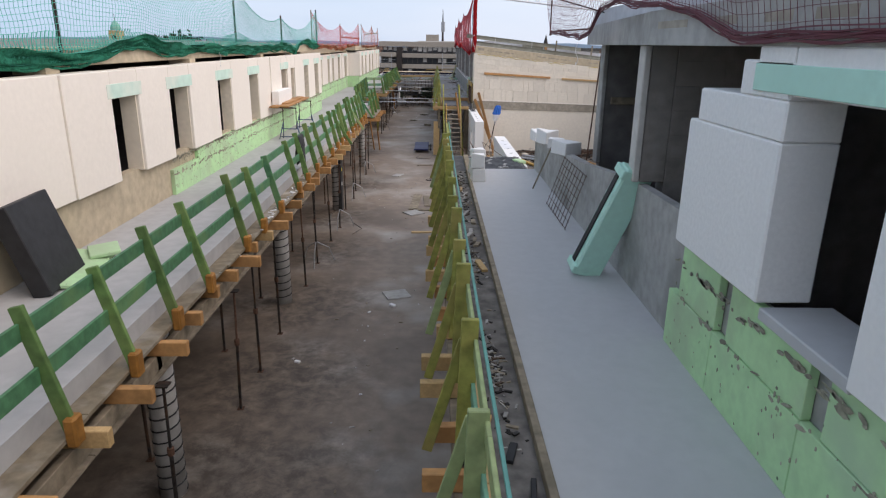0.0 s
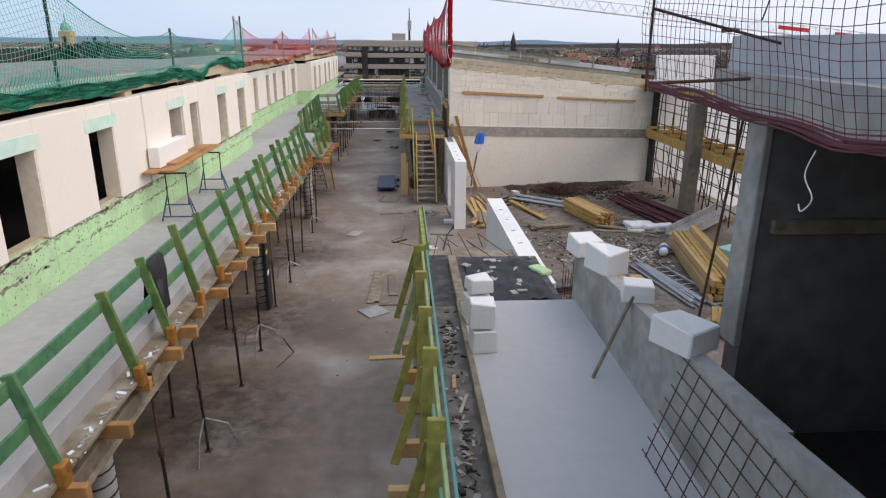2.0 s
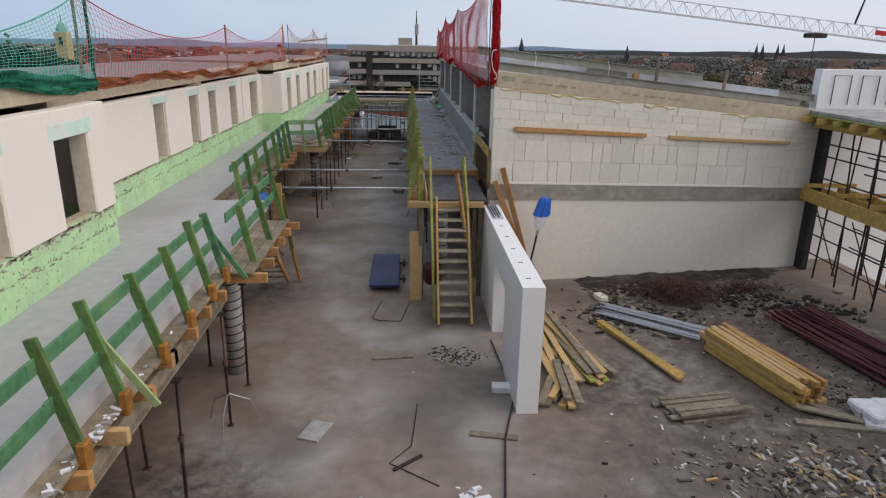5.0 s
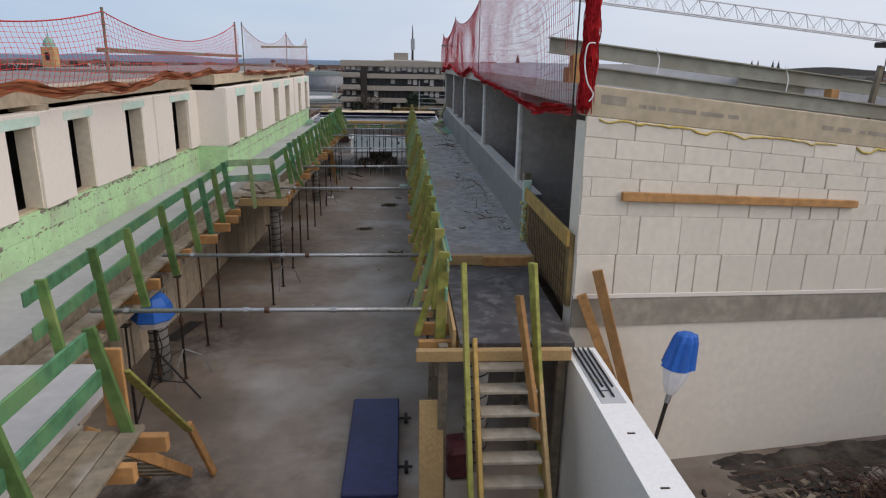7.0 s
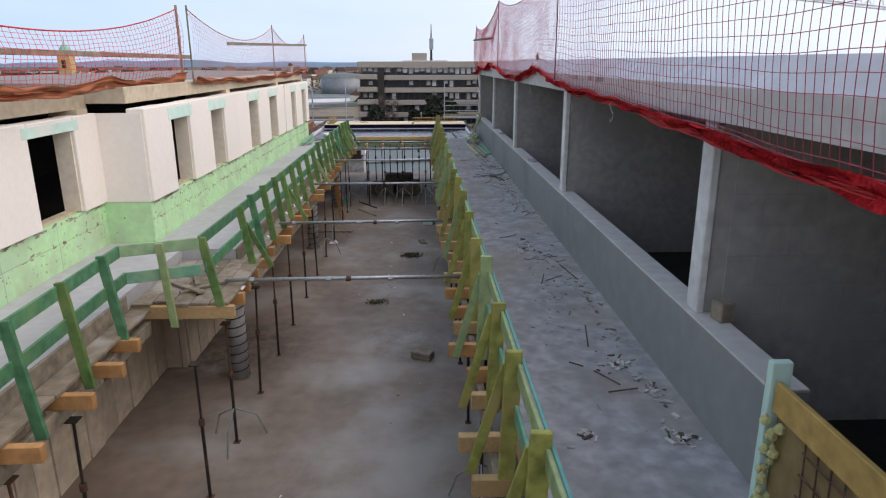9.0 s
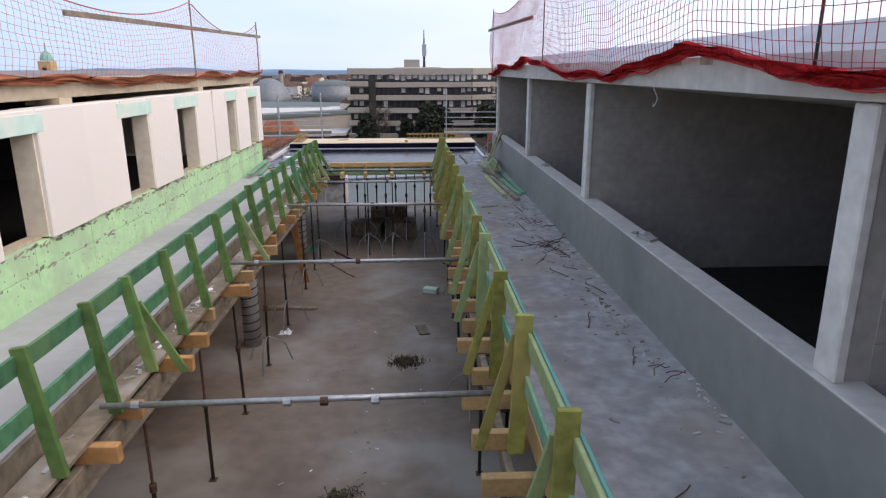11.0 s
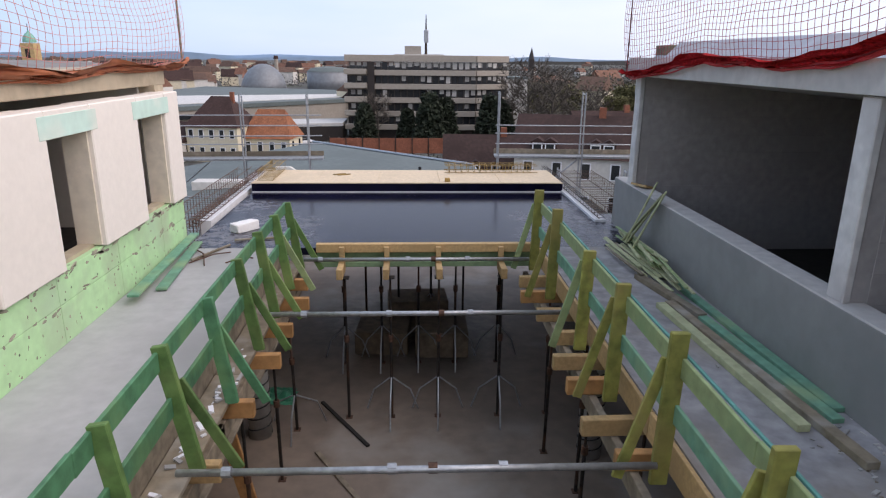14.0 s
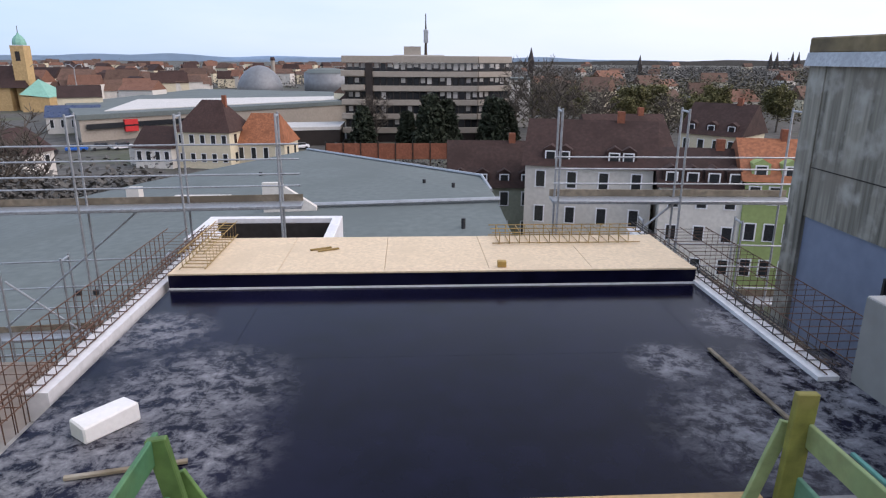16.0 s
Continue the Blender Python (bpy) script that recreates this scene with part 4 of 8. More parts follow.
        part("pole", Geo().tube((x, y, float(np.interp(y, [q[0] for q in low_at], [q[1] for q in low_at])) - 0.06), (x, y, z + 0.06), pole_r, 8), pole_mat, th)
    return th


net("green safety net sagging between poles on the roof edge", -4.66, [(-5, 6.2), (2, 6.2), (8.45, 6.2), (16.0, 6.3), (20.8, 5.66), (27.0, 6.1)], [(-5, 4.8), (7, 4.78), (8.3, 4.7), (10.2, 4.92), (13.2, 4.82), (18.5, 4.76), (20.7, 4.86), (22.5, 4.64), (23.3, 4.92), (24.8, 4.95), (27.0, 4.76)], "green_net", hem=0.045, drop=0.06, sag=0.5, pole_mat="steel", veil=3, hem_mat="green_fold", fold=0.19, cell=0.085, rows=19, cord=0.0034)
net("red safety net sagging between poles on the roof edge", -4.85, [(27.05, 6.1), (35.2, 5.8), (43.6, 6.05)], [(27.05, 4.8), (31.2, 4.78), (33, 4.7), (35.5, 4.64), (37.8, 4.78), (43.6, 4.8)], "red_net", hem=0.04, drop=0.06, hem_mat="orange_net", veil=1, pole_mat="grey_wood", fold=0.14, cord=0.0036)
net("faded red safety net sagging over the end of the roof", -4.66, [(43.6, 6.05), (50.8, 6.08), (56.2, 6.02)], [(43.6, 4.78), (47.5, 4.7), (51.5, 4.72), (56.2, 4.78)], "faded_net", hem=0.025, drop=0.06, hem_mat="orange_net", veil=1, pole_mat="grey_wood", pole_r=0.016, fold=0.1, cord=0.0028)
net("red safety net sagging over the edge of the east roof", 1.74, [(31.6, 7.0), (41.2, 6.65), (49.0, 6.65), (56.1, 6.35)], [(31.6, 4.62), (33.5, 4.5), (34.7, 4.53), (35.8, 4.6), (37.2, 4.66), (40.2, 4.74), (41.6, 4.84), (42.8, 4.98), (43.8, 4.84), (45, 4.76), (47.6, 4.78), (48.7, 4.92), (50.6, 5.02), (51.7, 4.87), (53.5, 4.9), (55.4, 4.72), (56.1, 4.7)], "pink_net", hem=0.028, drop=0.02, sag=0.35, hem_mat="red_net", veil=1, pole_mat="steel", pole_r=0.01, fold=0.2, cell=0.085, rows=20, cord=0.003)
net_a = net("maroon safety net sagging over the edge of the east roof", 1.96, [(-4, 6.7), (2.5, 6.7), (11.6, 6.7)], [(-4, 4.95), (4.4, 5.08), (5.3, 5.24), (5.9, 5.36), (7.4, 5.46), (8.15, 5.42), (8.6, 5.17), (9.2, 5.12), (11.6, 5.2)], "dark_net", hem=0.02, drop=0.03, sag=0.3, pole_mat="steel", pole_r=0.011, veil=1, cell=0.075, rows=20, cord=0.0024)
def smooth_line(pts, n=6):
    """Points of a smooth line through the given ones."""
    p = [Vector(q) for q in (pts[0], *pts, pts[-1])]
    out = []
    for a, b, c, d in zip(p, p[1:], p[2:], p[3:]):
        out += [0.5 * (2 * b + (c - a) * t + (2 * a - 5 * b + 4 * c - d) * t * t + (3 * b - a - 3 * c + d) * t ** 3) for t in (k / n for k in range(n))]
    return out + [p[-1]]
part("bracket", Geo().tube((1.96, 11.6, 5.2), (3.1, 11.0, 5.3), 0.013, 8), "steel", net_a)
part("bracket", Geo().tube((1.96, 11.6, 5.75), (3.1, 11.0, 5.4), 0.011, 8), "steel", net_a)
# net on the roof's short side, gathered at the corner
th = thing("bunched_net", "red net bunched into a thick bundle on a pole", "safety net", (1.95, 31.5, 4.8))
M["bunch_red"] = material("gathered_red_net", (0.4, 0.016, 0.02), 0.85, vary=0.3, grain=25, bump=0, spec=0.1)
gb = Geo()
for k in range(130):
    a = k * 2.4
    r0 = 0.01 + 0.07 * (k / 130) ** 0.6
    gb.path([(1.85 + (r0 * (1 + 0.25 * math.exp(-i * 0.2))) * math.cos(a + i * (0.22 if k % 2 else -0.16)) + 0.05 * noise.noise((k, i * 0.3, 0)), 31.46 + r0 * math.sin(a + i * (0.22 if k % 2 else -0.16)) + 0.04 * noise.noise((k, i * 0.3, 5)), 4.6 + 0.03 * (k % 5) + i * 0.102) for i in range(24)], 0.0065, 3)
part("gathered_net", gb, "bunch_red", th, kind="stuff")
part("twisted_core", Geo().path([(1.85 + 0.02 * noise.noise((i * 0.5, 0, 1)), 31.46 + 0.02 * noise.noise((i * 0.5, 3, 1)), 4.66 + i * 0.1) for i in range(24)], [0.075 + 0.02 * noise.noise((i * 0.8, 7, 0)) for i in range(24)], 9), "red_fold", th, "tightly twisted red netting", smooth=True)
part("rope", Geo().path(smooth_line([(1.87, 31.34, 5.35), (1.78, 31.3, 5.33), (1.76, 31.3, 5.15), (1.8, 31.3, 4.95), (1.88, 31.31, 4.82), (1.84, 31.31, 4.74)]), 0.0075), "white", th, "loose white rope")
# spare rails lying on the nets' poles
for a, b in (((-4.635, 46.0, 5.5), (-4.635, 56.5, 5.72)), ((1.72, 50, 5.75), (1.7, 56.8, 5.9)), ((-4.815, 34.8, 5.22), (-4.815, 44.0, 5.2))):
    solid("lath", Geo().beam(a, b, 0.03, 0.07), "grey_wood", "thin grey lath tied along the net poles", "lath", kind="")
# loose ropes that hang from the eaves
for x, y, z, l in ((1.98, 9.4, 5.03, 0.3), (1.75, 38.0, 4.75, 0.3), (1.75, 40.0, 4.75, 0.35), (1.75, 43.6, 4.8, 0.3), (-4.45, 14.0, 4.75, 0.28), (-4.45, 20.2, 4.75, 0.25), (1.75, 55.6, 4.85, 0.9)):
    solid("rope_end", Geo().path(smooth_line([(x, y, z), (x - 0.02 * (1 if x > 0 else -1), y + 0.02, z - l * 0.4), (x + 0.01, y - 0.02, z - l * 0.75), (x, y + 0.03, z - l), (x, y + 0.06, z - l * 0.9)]), 0.0035, 5), "white", "pale loose rope end hanging from the net", "rope", kind="", group="rope ends")

# ---- block pieces of the yard wall ----
yw = bpy.data.objects["wall_yard"]
def courses(parent, m, length, rows, mat, gap=0.004, soft=0.006):
    """Real blocks in front of a wall core: rows of (z0, z1, block length); m places the wall."""
    for r, (z0, z1, bl) in enumerate(rows):
        u = -bl * (0.5 if r % 2 else 0.0)
        while u < length:
            l = bl * R.choice((1, 1, 1, 1, 0.7, 0.45)) if mat == "cream_block" else bl
            a, b = max(0, u), min(length, u + l)
            u += l
            if b - a < 0.06:
                continue
            geo = Geo().box((a + (gap if parent is not yw else R.choice((0.004, 0.006, 0.026))) / 2, -0.003 - R.uniform(0, soft * 0.66), z0 + gap / 2), (b - gap / 2, 0.03, z1 - gap / 2), soft, m=m)
            ob = new("block", geo.mesh("block"))
            ob.data.materials.append(M[mat])
            ob.parent = parent
            if parent is yw:
                fall(ob)
courses(yw, wm, WL, [(2.47, 2.97, 0.5), (2.97, 3.45, 0.55)] + [(3.45 + 0.226 * i, 3.676 + 0.226 * i, 0.6) for i in range(5)], "cream_block", 0.0025)
fall(solid("wall_plaster_band", Geo().box((0, -0.018, 2.42), (WL, 0.0, 2.475), 0.004, m=wm), "white_block", "pale mortar bed on the ring beam", "mortar bed"))
for u0, u1, z in ((0.5, 3.72, 3.7), (4.3, 7.6, 3.68)):
    fall(solid("wall_batten", Geo().box((u0, -0.075, z - 0.06), (u1, -0.012, z + 0.05), 0.005, m=wm), "orange_wood" if u0 < 1 else "wood", "orange timber batten fixed to the block wall", "batten", kind="", group="battens on the wall"))
# lettering strips on precast beams, as plain bars
for u, l, h in ((0.16, 0.3, 0.1), (0.62, 0.09, 0.04), (0.74, 0.09, 0.04), (0.86, 0.09, 0.04), (1.0, 0.34, 0.045), (1.4, 0.3, 0.045), (1.76, 0.14, 0.045), (3.05, 0.16, 0.05), (3.28, 0.2, 0.05), (3.6, 0.08, 0.04), (3.72, 0.4, 0.045), (4.2, 0.3, 0.045), (4.58, 0.12, 0.045), (5.6, 0.18, 0.05), (5.86, 0.22, 0.05)):
    fall(solid("stamp_bar", Geo().box((u, -0.009, 4.73), (u + l, -0.005, 4.73 + h), m=wm), "ring", "faded grey stamp on the precast beam", "stamp", kind="", group="stamps"))
# gate-like shutter leaf at the end of the gallery
lf = thing("shutter_leaf", "weathered timber shuttering leaf leaning by the gallery", "shuttering", (1.85, 31.5, 2.2))
part("panel", Geo().box((1.78, 31.45, 2.3), (1.84, 34.18, 3.2), 0.006), "leaf_ply", lf)
part("top_board", Geo().box((1.74, 31.45, 3.05), (1.778, 34.18, 3.25), 0.005), "yellow_wood", lf)
part("end_post", Geo().box((1.72, 34.2, 2.36), (1.85, 34.26, 3.36), 0.006), "mint_pale", lf, "pale mint upright board")
for i in range(20):
    y = 31.55 + i * 0.118
    part("rebar", Geo().tube((1.76, y, 2.28), (1.76, y + 0.05, 3.04), 0.006, 5), "rust", lf)
for i in range(5):
    part("rebar", Geo().tube((1.75, 31.5, 2.4 + i * 0.14), (1.75, 33.85, 2.42 + i * 0.14), 0.006, 5), "rust", lf)
M["dry_foam"] = material("dry_yellow_foam", (0.5, 0.47, 0.2), 0.85, vary=0.2, grain=25, bump=0.4)
gf = Geo()
for k in range(16):
    c = Vector((1.73 + R.uniform(-0.05, 0.03), 34.19 + R.uniform(-0.1, 0.0), 2.42 + 0.04 * k + R.uniform(-0.02, 0.02)))
    r = R.uniform(0.018, 0.042)
    gf.path([c - Vector((0, 0, r)), c - Vector((0, 0, r * 0.5)), c + Vector((0.006, 0, r * 0.4)), c + Vector((0, 0.004, r))], [r * 0.4, r, r * 0.9, r * 0.3], 7)
part("foam_lumps", gf, "dry_foam", lf, "dry yellow foam oozing at the end", kind="stuff")
# steel beams lying on timber blocks along the top of the yard wall
def joist_steel(u0, u1, dy, z, label):
    """An I-section along the wall: two flanges and a web."""
    g = Geo()
    for lo, hi in (((-0.06, -0.09), (0.06, -0.075)), ((-0.06, 0.075), (0.06, 0.09)), ((-0.008, -0.075), (0.008, 0.075))):
        g.box((u0, dy + lo[0], z + lo[1]), (u1, dy + hi[0], z + hi[1]), m=wm)
    return fall(solid("steel_beam", g, "beam_steel", label, "steel beam", kind="", group="beams on the wall"))
joist_steel(-0.25, 5.4, 0.62, 5.34, "grey olive steel beam lying on timber blocks")
joist_steel(0.1, WL - 0.6, 0.16, 5.03, "grey olive steel beam lying on the wall top")
joist_steel(2.6, WL + 1.2, 1.1, 5.2, "grey olive steel beam lying on timber blocks")
for u, dy, z0, z1 in ((0.03, 0.55, 4.92, 5.25), (0.06, 0.78, 4.92, 5.1), (3.55, 0.5, 4.92, 5.25), (3.55, 0.95, 4.92, 5.11), (6.7, 0.95, 4.92, 5.11)):
    fall(solid("rail_block", Geo().box((u, dy, z0), (u + 0.12, dy + 0.13, z1), 0.006, m=wm), "orange_wood", "upright orange timber block under the steel beams", "timber block", kind="", group="timber blocks"))
for u, h in ((4.0, 0.62), (5.8, 0.6)):
    fall(solid("wall_stake", Geo().beam(wm @ Vector((u, 0.34, 4.92)), wm @ Vector((u + 0.06, 0.34, 4.98 + h)), 0.06, 0.06), "grey_wood", "upright timber stake on the wall", "stake", kind=""))
for u in (1.1, 2.9):
    fall(solid("tie_rope", Geo().path(smooth_line([wm @ Vector((u, 0.6, 5.44)), wm @ Vector((u + 0.01, 0.53, 5.3)), wm @ Vector((u - 0.02, 0.5, 5.1)), wm @ Vector((u + 0.03, 0.5, 4.99))]), 0.007, 5), "white", "white rope tied round the steel beam", "rope", kind="", group="rope ends"))
# grey block courses on the cross walls
for ob in [o for o in scene.objects if o.name.startswith("cross_wall")]:
    zt = max(v.co.z for v in ob.data.vertices)
    y0 = min(v.co.y for v in ob.data.vertices)
    if 5 < y0 < 9.2 or y0 > 35:
        m = Matrix.Translation((2.48 if y0 < 9.6 else 2.06, y0, 0))
        rows = [(2.1 + 0.25 * i, min(zt, 2.35 + 0.25 * i), 0.5) for i in range(int((zt - 2.1) / 0.25) + 1) if min(zt, 2.35 + 0.25 * i) - 2.1 - 0.25 * i > 0.08]
        courses(ob, m, 2.6, rows, "shaded_block" if y0 < 9.2 else "grey_block", 0.003, 0.0025)
    x_ = 2.2 if y0 < 10 else 2.95 if y0 < 20 else 1.92
    if y0 < 5:
        continue
    if y0 < 8:
        part("end_block", Geo().box((2.204, y0 - 0.005, 3.59), (2.472, y0 + 0.24, zt - 0.002), 0.006), "shaded_block", ob)
    part("end_plaster", Geo().box((2.13 if y0 < 8 else x_ - 0.07, y0 - 0.02, 3.59 if y0 < 8 else 3.0 if y0 < 20 else 3.12), (x_, y0 + (0.18 if y0 < 8 or y0 > 20 else 0.26), zt - 0.002), 0.01), "end_mortar" if y0 > 20 else "pale_edge" if y0 < 8 else "upstand", ob, "pale mortar end of the wall")

# yellow assembly foam that oozes out under the precast beam
M["pu_foam"] = material("yellow_assembly_foam", (0.6, 0.45, 0.12), 0.8, vary=0.15, grain=20, bump=0.3)
for u0, u1 in ((0.15, 3.3), (3.6, 4.4), (5.6, 6.6)):
    n_ = int((u1 - u0) / 0.07)
    fall(solid("foam_bead", Geo().path([tuple(wm @ Vector((u0 + (u1 - u0) * i / n_, -0.012, 4.57 - 0.035 * abs(noise.noise((i * 0.6, u0, 0))) - 0.1 * max(0, noise.noise((i * 0.25, u0, 5)))))) for i in range(n_ + 1)], [0.008 + 0.02 * abs(noise.noise((i * 0.5, u0, 2))) for i in range(n_ + 1)], 6), "pu_foam", "yellow assembly foam oozing under the precast beam", "foam", kind="", group="foam beads", smooth=True))

# faded stamps on the roof edges, as plain bars
for x, z, ys in ((1.798, 4.86, (38.6, 39.1, 39.9, 42.6, 43.2, 47.2, 47.7, 48.3, 52.4, 52.9)), (1.998, 5.14, (3.2, 3.8, 4.5, 5.4, 5.8))):
    for y in ys:
        solid("roof_stamp", Geo().box((x, y, z), (x + 0.004, y + R.uniform(0.18, 0.4), z + 0.06)), "ring", "faded grey stamp on the roof edge", "stamp", kind="", group="stamps")

# grey mortar smears and scratches on the green boards
M["smear"] = material("grey_mortar_smear", (0.34, 0.32, 0.24), 0.95, vary=0.2, grain=14, bump=0.2, spread=0.25)
for k, (x, a, b, wins) in enumerate(SECTIONS + [(2.14, -3.0, 5.4, [])]):
    g, east = Geo(), x > 0
    for _ in range(int((b - a) * 46)):
        y, kind = R.uniform(max(a, 11.2) if k == 0 else a, b), R.random()
        z = SILL - 0.012 - abs(R.gauss(0, 0.035)) if kind < 0.4 else DECK + 0.362 + R.gauss(0, 0.02) if kind < 0.55 else R.uniform(DECK + 0.03, SILL - 0.04)
        if east:
            z += 0.2 * (kind < 0.4) + 0.15 * (0.4 <= kind < 0.55)
        l, h = (R.uniform(0.02, 0.16), R.uniform(0.006, 0.022)) if kind < 0.55 else (R.uniform(0.006, 0.03), R.uniform(0.006, 0.02))
        xf = x - 0.0315 if not east else x + 0.0008
        t = R.uniform(-0.35, 0.35)
        m = Matrix.Translation((xf, y, z)) @ Matrix.Rotation(t, 4, "X")
        n_ = 6
        rim = [m @ Vector((0.0028 if not east else -0.0028, l / 2 * math.cos(q) * R.uniform(0.6, 1.2), h * math.sin(q) * R.uniform(0.6, 1.2))) for q in (2 * math.pi * i / n_ for i in range(n_))]
        back = [m @ Vector((-0.002 if not east else 0.002, l / 1.8 * math.cos(q), h * 1.15 * math.sin(q))) for q in (2 * math.pi * i / n_ for i in range(n_))]
        g.add(rim + back, [tuple(range(n_))] + [(i, (i + 1) % n_, n_ + (i + 1) % n_, n_ + i) for i in range(n_)])
    solid("mortar_smear", g, "smear", "grey mortar smears on the green insulation boards", "mortar smears", kind="stuff")

# ---- east building, first stretch: white blocks, insulation, opening ----
w1 = thing("wall_east", "white block wall with an opening above green insulation", "wall", (2.1, 3, DECK), kind="structure")
for lo, hi in (((2.0, 3.7, 3.46), (2.36, 5.1, 4.46)), ((2.0, 3.7, 4.462), (2.36, 4.95, 4.7)), ((2.0, 3.7, 4.702), (2.36, 4.32, 4.92)), ((2.0, -3.0, 3.4), (2.36, 2.74, 4.72))):
    part("block", Geo().box(lo, hi, 0.012), "styro", w1)
part("lintel", Geo().box((2.0, -3.0, 4.73), (2.36, 3.69, 5.0), 0.01), "styro", w1)
part("lintel", Geo().box((2.0, 3.7, 4.845), (2.36, 4.12, 5.0), 0.008), "styro", w1)
part("lintel_insulation", Geo().box((1.985, -1.0, 4.74), (1.999, 4.12, 4.9), 0.003), "mint", w1, "mint green insulation strip")
part("sill", Geo().box((2.03, 2.75, 3.36), (2.5, 3.69, 3.44), 0.008), "slab", w1)
y = -3.0
while y < 5.4:
    y1 = min(5.45, y + 1.25)
    part("insulation_board", Geo().box((2.14, y + 0.003, DECK), (2.215, y1 - 0.003, DECK + 0.52), 0.005), "xps", w1)
    part("insulation_board", Geo().box((2.15, y + 0.003, DECK + 0.525), (2.215, y1 - 0.2, 3.36), 0.005), "xps", w1)
    y = y1

# ---- things on the first gallery ----
def leaning(name, size, at, rx, ry, rz, mat, label, cat, bevel=0.02):
    m = Matrix.Translation(at) @ Euler((radians(rx), radians(ry), radians(rz))).to_matrix().to_4x4()
    return solid(name, Geo().box((-size[0] / 2, -size[1] / 2, 0), (size[0] / 2, size[1] / 2, size[2]), bevel, m), mat, label, cat, kind="")
mb = thing("insulation_box", "long mint green insulated box leaning on the upstand", "shutter box", (1.8, 7.45, DECK))
mm = Matrix.Translation((1.8, 7.3, DECK + 0.01)) @ Euler((radians(16), radians(16), radians(8))).to_matrix().to_4x4()
part("body", Geo().box((-0.17, -0.12, 0), (0.17, 0.12, 1.42), 0.02, mm), "mint", mb)
part("slot", Geo().box((-0.185, -0.02, 0.08), (-0.172, 0.07, 1.34), 0.003, mm), "black", mb, "dark roller slot")
for z in (0.02, 1.3):
    part("end_cap", Geo().box((-0.2, -0.13, z), (-0.15, 0.13, z + 0.1), 0.01, mm), "mint", mb)

def foam(x, y, z, sx, sy, sz, rz, label="white polystyrene block with cut and broken faces", chip=0.22):
    """A block whose upper corners are cut down unevenly by up to chip of its height."""
    m = Matrix.Translation((x, y, z)) @ Matrix.Rotation(radians(rz), 4, "Z")
    g = Geo().box((-sx / 2, -sy / 2, 0), (sx / 2, sy / 2, sz), 0.012)
    cut = [R.uniform(0, chip) * sz for _ in range(4)]
    drop = lambda u, v: (cut[0] * (1 - u) + cut[1] * u) * (1 - v) + (cut[2] * (1 - u) + cut[3] * u) * v
    g.v = [m @ Vector((p[0] * (1 - 0.3 * chip * (p[2] > sz / 2)), p[1], p[2] - (drop(p[0] / sx + 0.5, p[1] / sy + 0.5) if p[2] > sz / 2 else 0))) for p in g.v]
    return solid("foam_block", g, "styro", label, "foam block", kind="", group="polystyrene blocks")
for x, y, z, sx, sy, sz, rz in ((0.88, 12.75, DECK, 0.27, 0.3, 0.27, 4), (0.87, 12.78, DECK + 0.27, 0.28, 0.32, 0.3, -3), (0.9, 13.5, DECK, 0.3, 0.3, 0.36, 8), (0.92, 13.52, DECK + 0.36, 0.28, 0.27, 0.18, 12),
                                (2.27, 13.95, 3.03, 0.34, 0.36, 0.24, 8), (2.3, 13.2, 3.075, 0.3, 0.42, 0.3, 20), (2.3, 12.2, 3.14, 0.3, 0.28, 0.2, -15), (2.26, 11.05, 3.21, 0.36, 0.4, 0.24, 28)):
    foam(x, y, z, sx, sy, sz, rz)
mesh = thing("rebar_mat", "rusty welded steel mat leaning on the upstand", "steel mat", (2.0, 10.5, DECK))
for i in range(9):
    part("bar", Geo().tube((1.93, 9.15 + i * 0.2, DECK + 0.01), (2.2, 9.15 + i * 0.2 + 0.04, 3.2), 0.005, 5), "rust", mesh)
for i in range(8):
    f = i / 7
    part("bar", Geo().tube((1.94 + 0.26 * f, 9.1 + 0.04 * f, DECK + 0.02 + 0.78 * f), (1.94 + 0.26 * f, 10.85 + 0.04 * f, DECK + 0.02 + 0.78 * f), 0.005, 5), "rust", mesh)
leaning("timber_lath", (0.025, 0.04, 0.9), (1.88, 12.04, DECK), -3, 22, 0, "grey_wood", "thin timber lath leaning on the upstand", "lath", 0.004)
leaning("black_sheet", (0.2, 0.9, 1.0), (-4.15, 6.8, DECK), 0, -18, 6, "black", "black bituminous sheet leaning on the wall", "sheet", 0.01)
leaning("insulation_offcut", (0.5, 1.3, 0.05), (-4.16, 7.2, DECK + 0.02), 0, 6, 12, "xps", "pale green insulation offcut lying on the terrace", "insulation", 0.01)
leaning("insulation_offcut", (0.35, 0.4, 0.05), (-4.1, 7.7, DECK + 0.08), 3, -4, 30, "xps", "pale green insulation offcut lying on another", "insulation", 0.01)
for k in range(15):
    x, y = R.uniform(0.36, 0.66), R.uniform(1, 13.8)
    leaning("debris", (R.uniform(0.03, 0.08), R.uniform(0.08, 0.4), R.uniform(0.015, 0.04)), (x, y, DECK - 0.06), 0, 0, R.uniform(-20, 20), R.choice(["grey_wood", "rough", "wood", "black"]), "scrap of timber and mortar in the slab joint", "debris", 0.004)["group"] = "scraps in the joint"

# dark shuttering landing at the end of the gallery
M["landing_film"] = material("dirty_black_film_board", (0.028, 0.025, 0.025), 0.6, vary=0.25, grain=4, stain=2.1, stain_col=(0.06, 0.054, 0.05), bump=0.08, damp=(5.0, (0.11, 0.1, 0.095)))
ld = thing("shuttering_landing", "dark film-faced shuttering landing at the gallery end", "shuttering", (1.2, 14.1, 2.1))
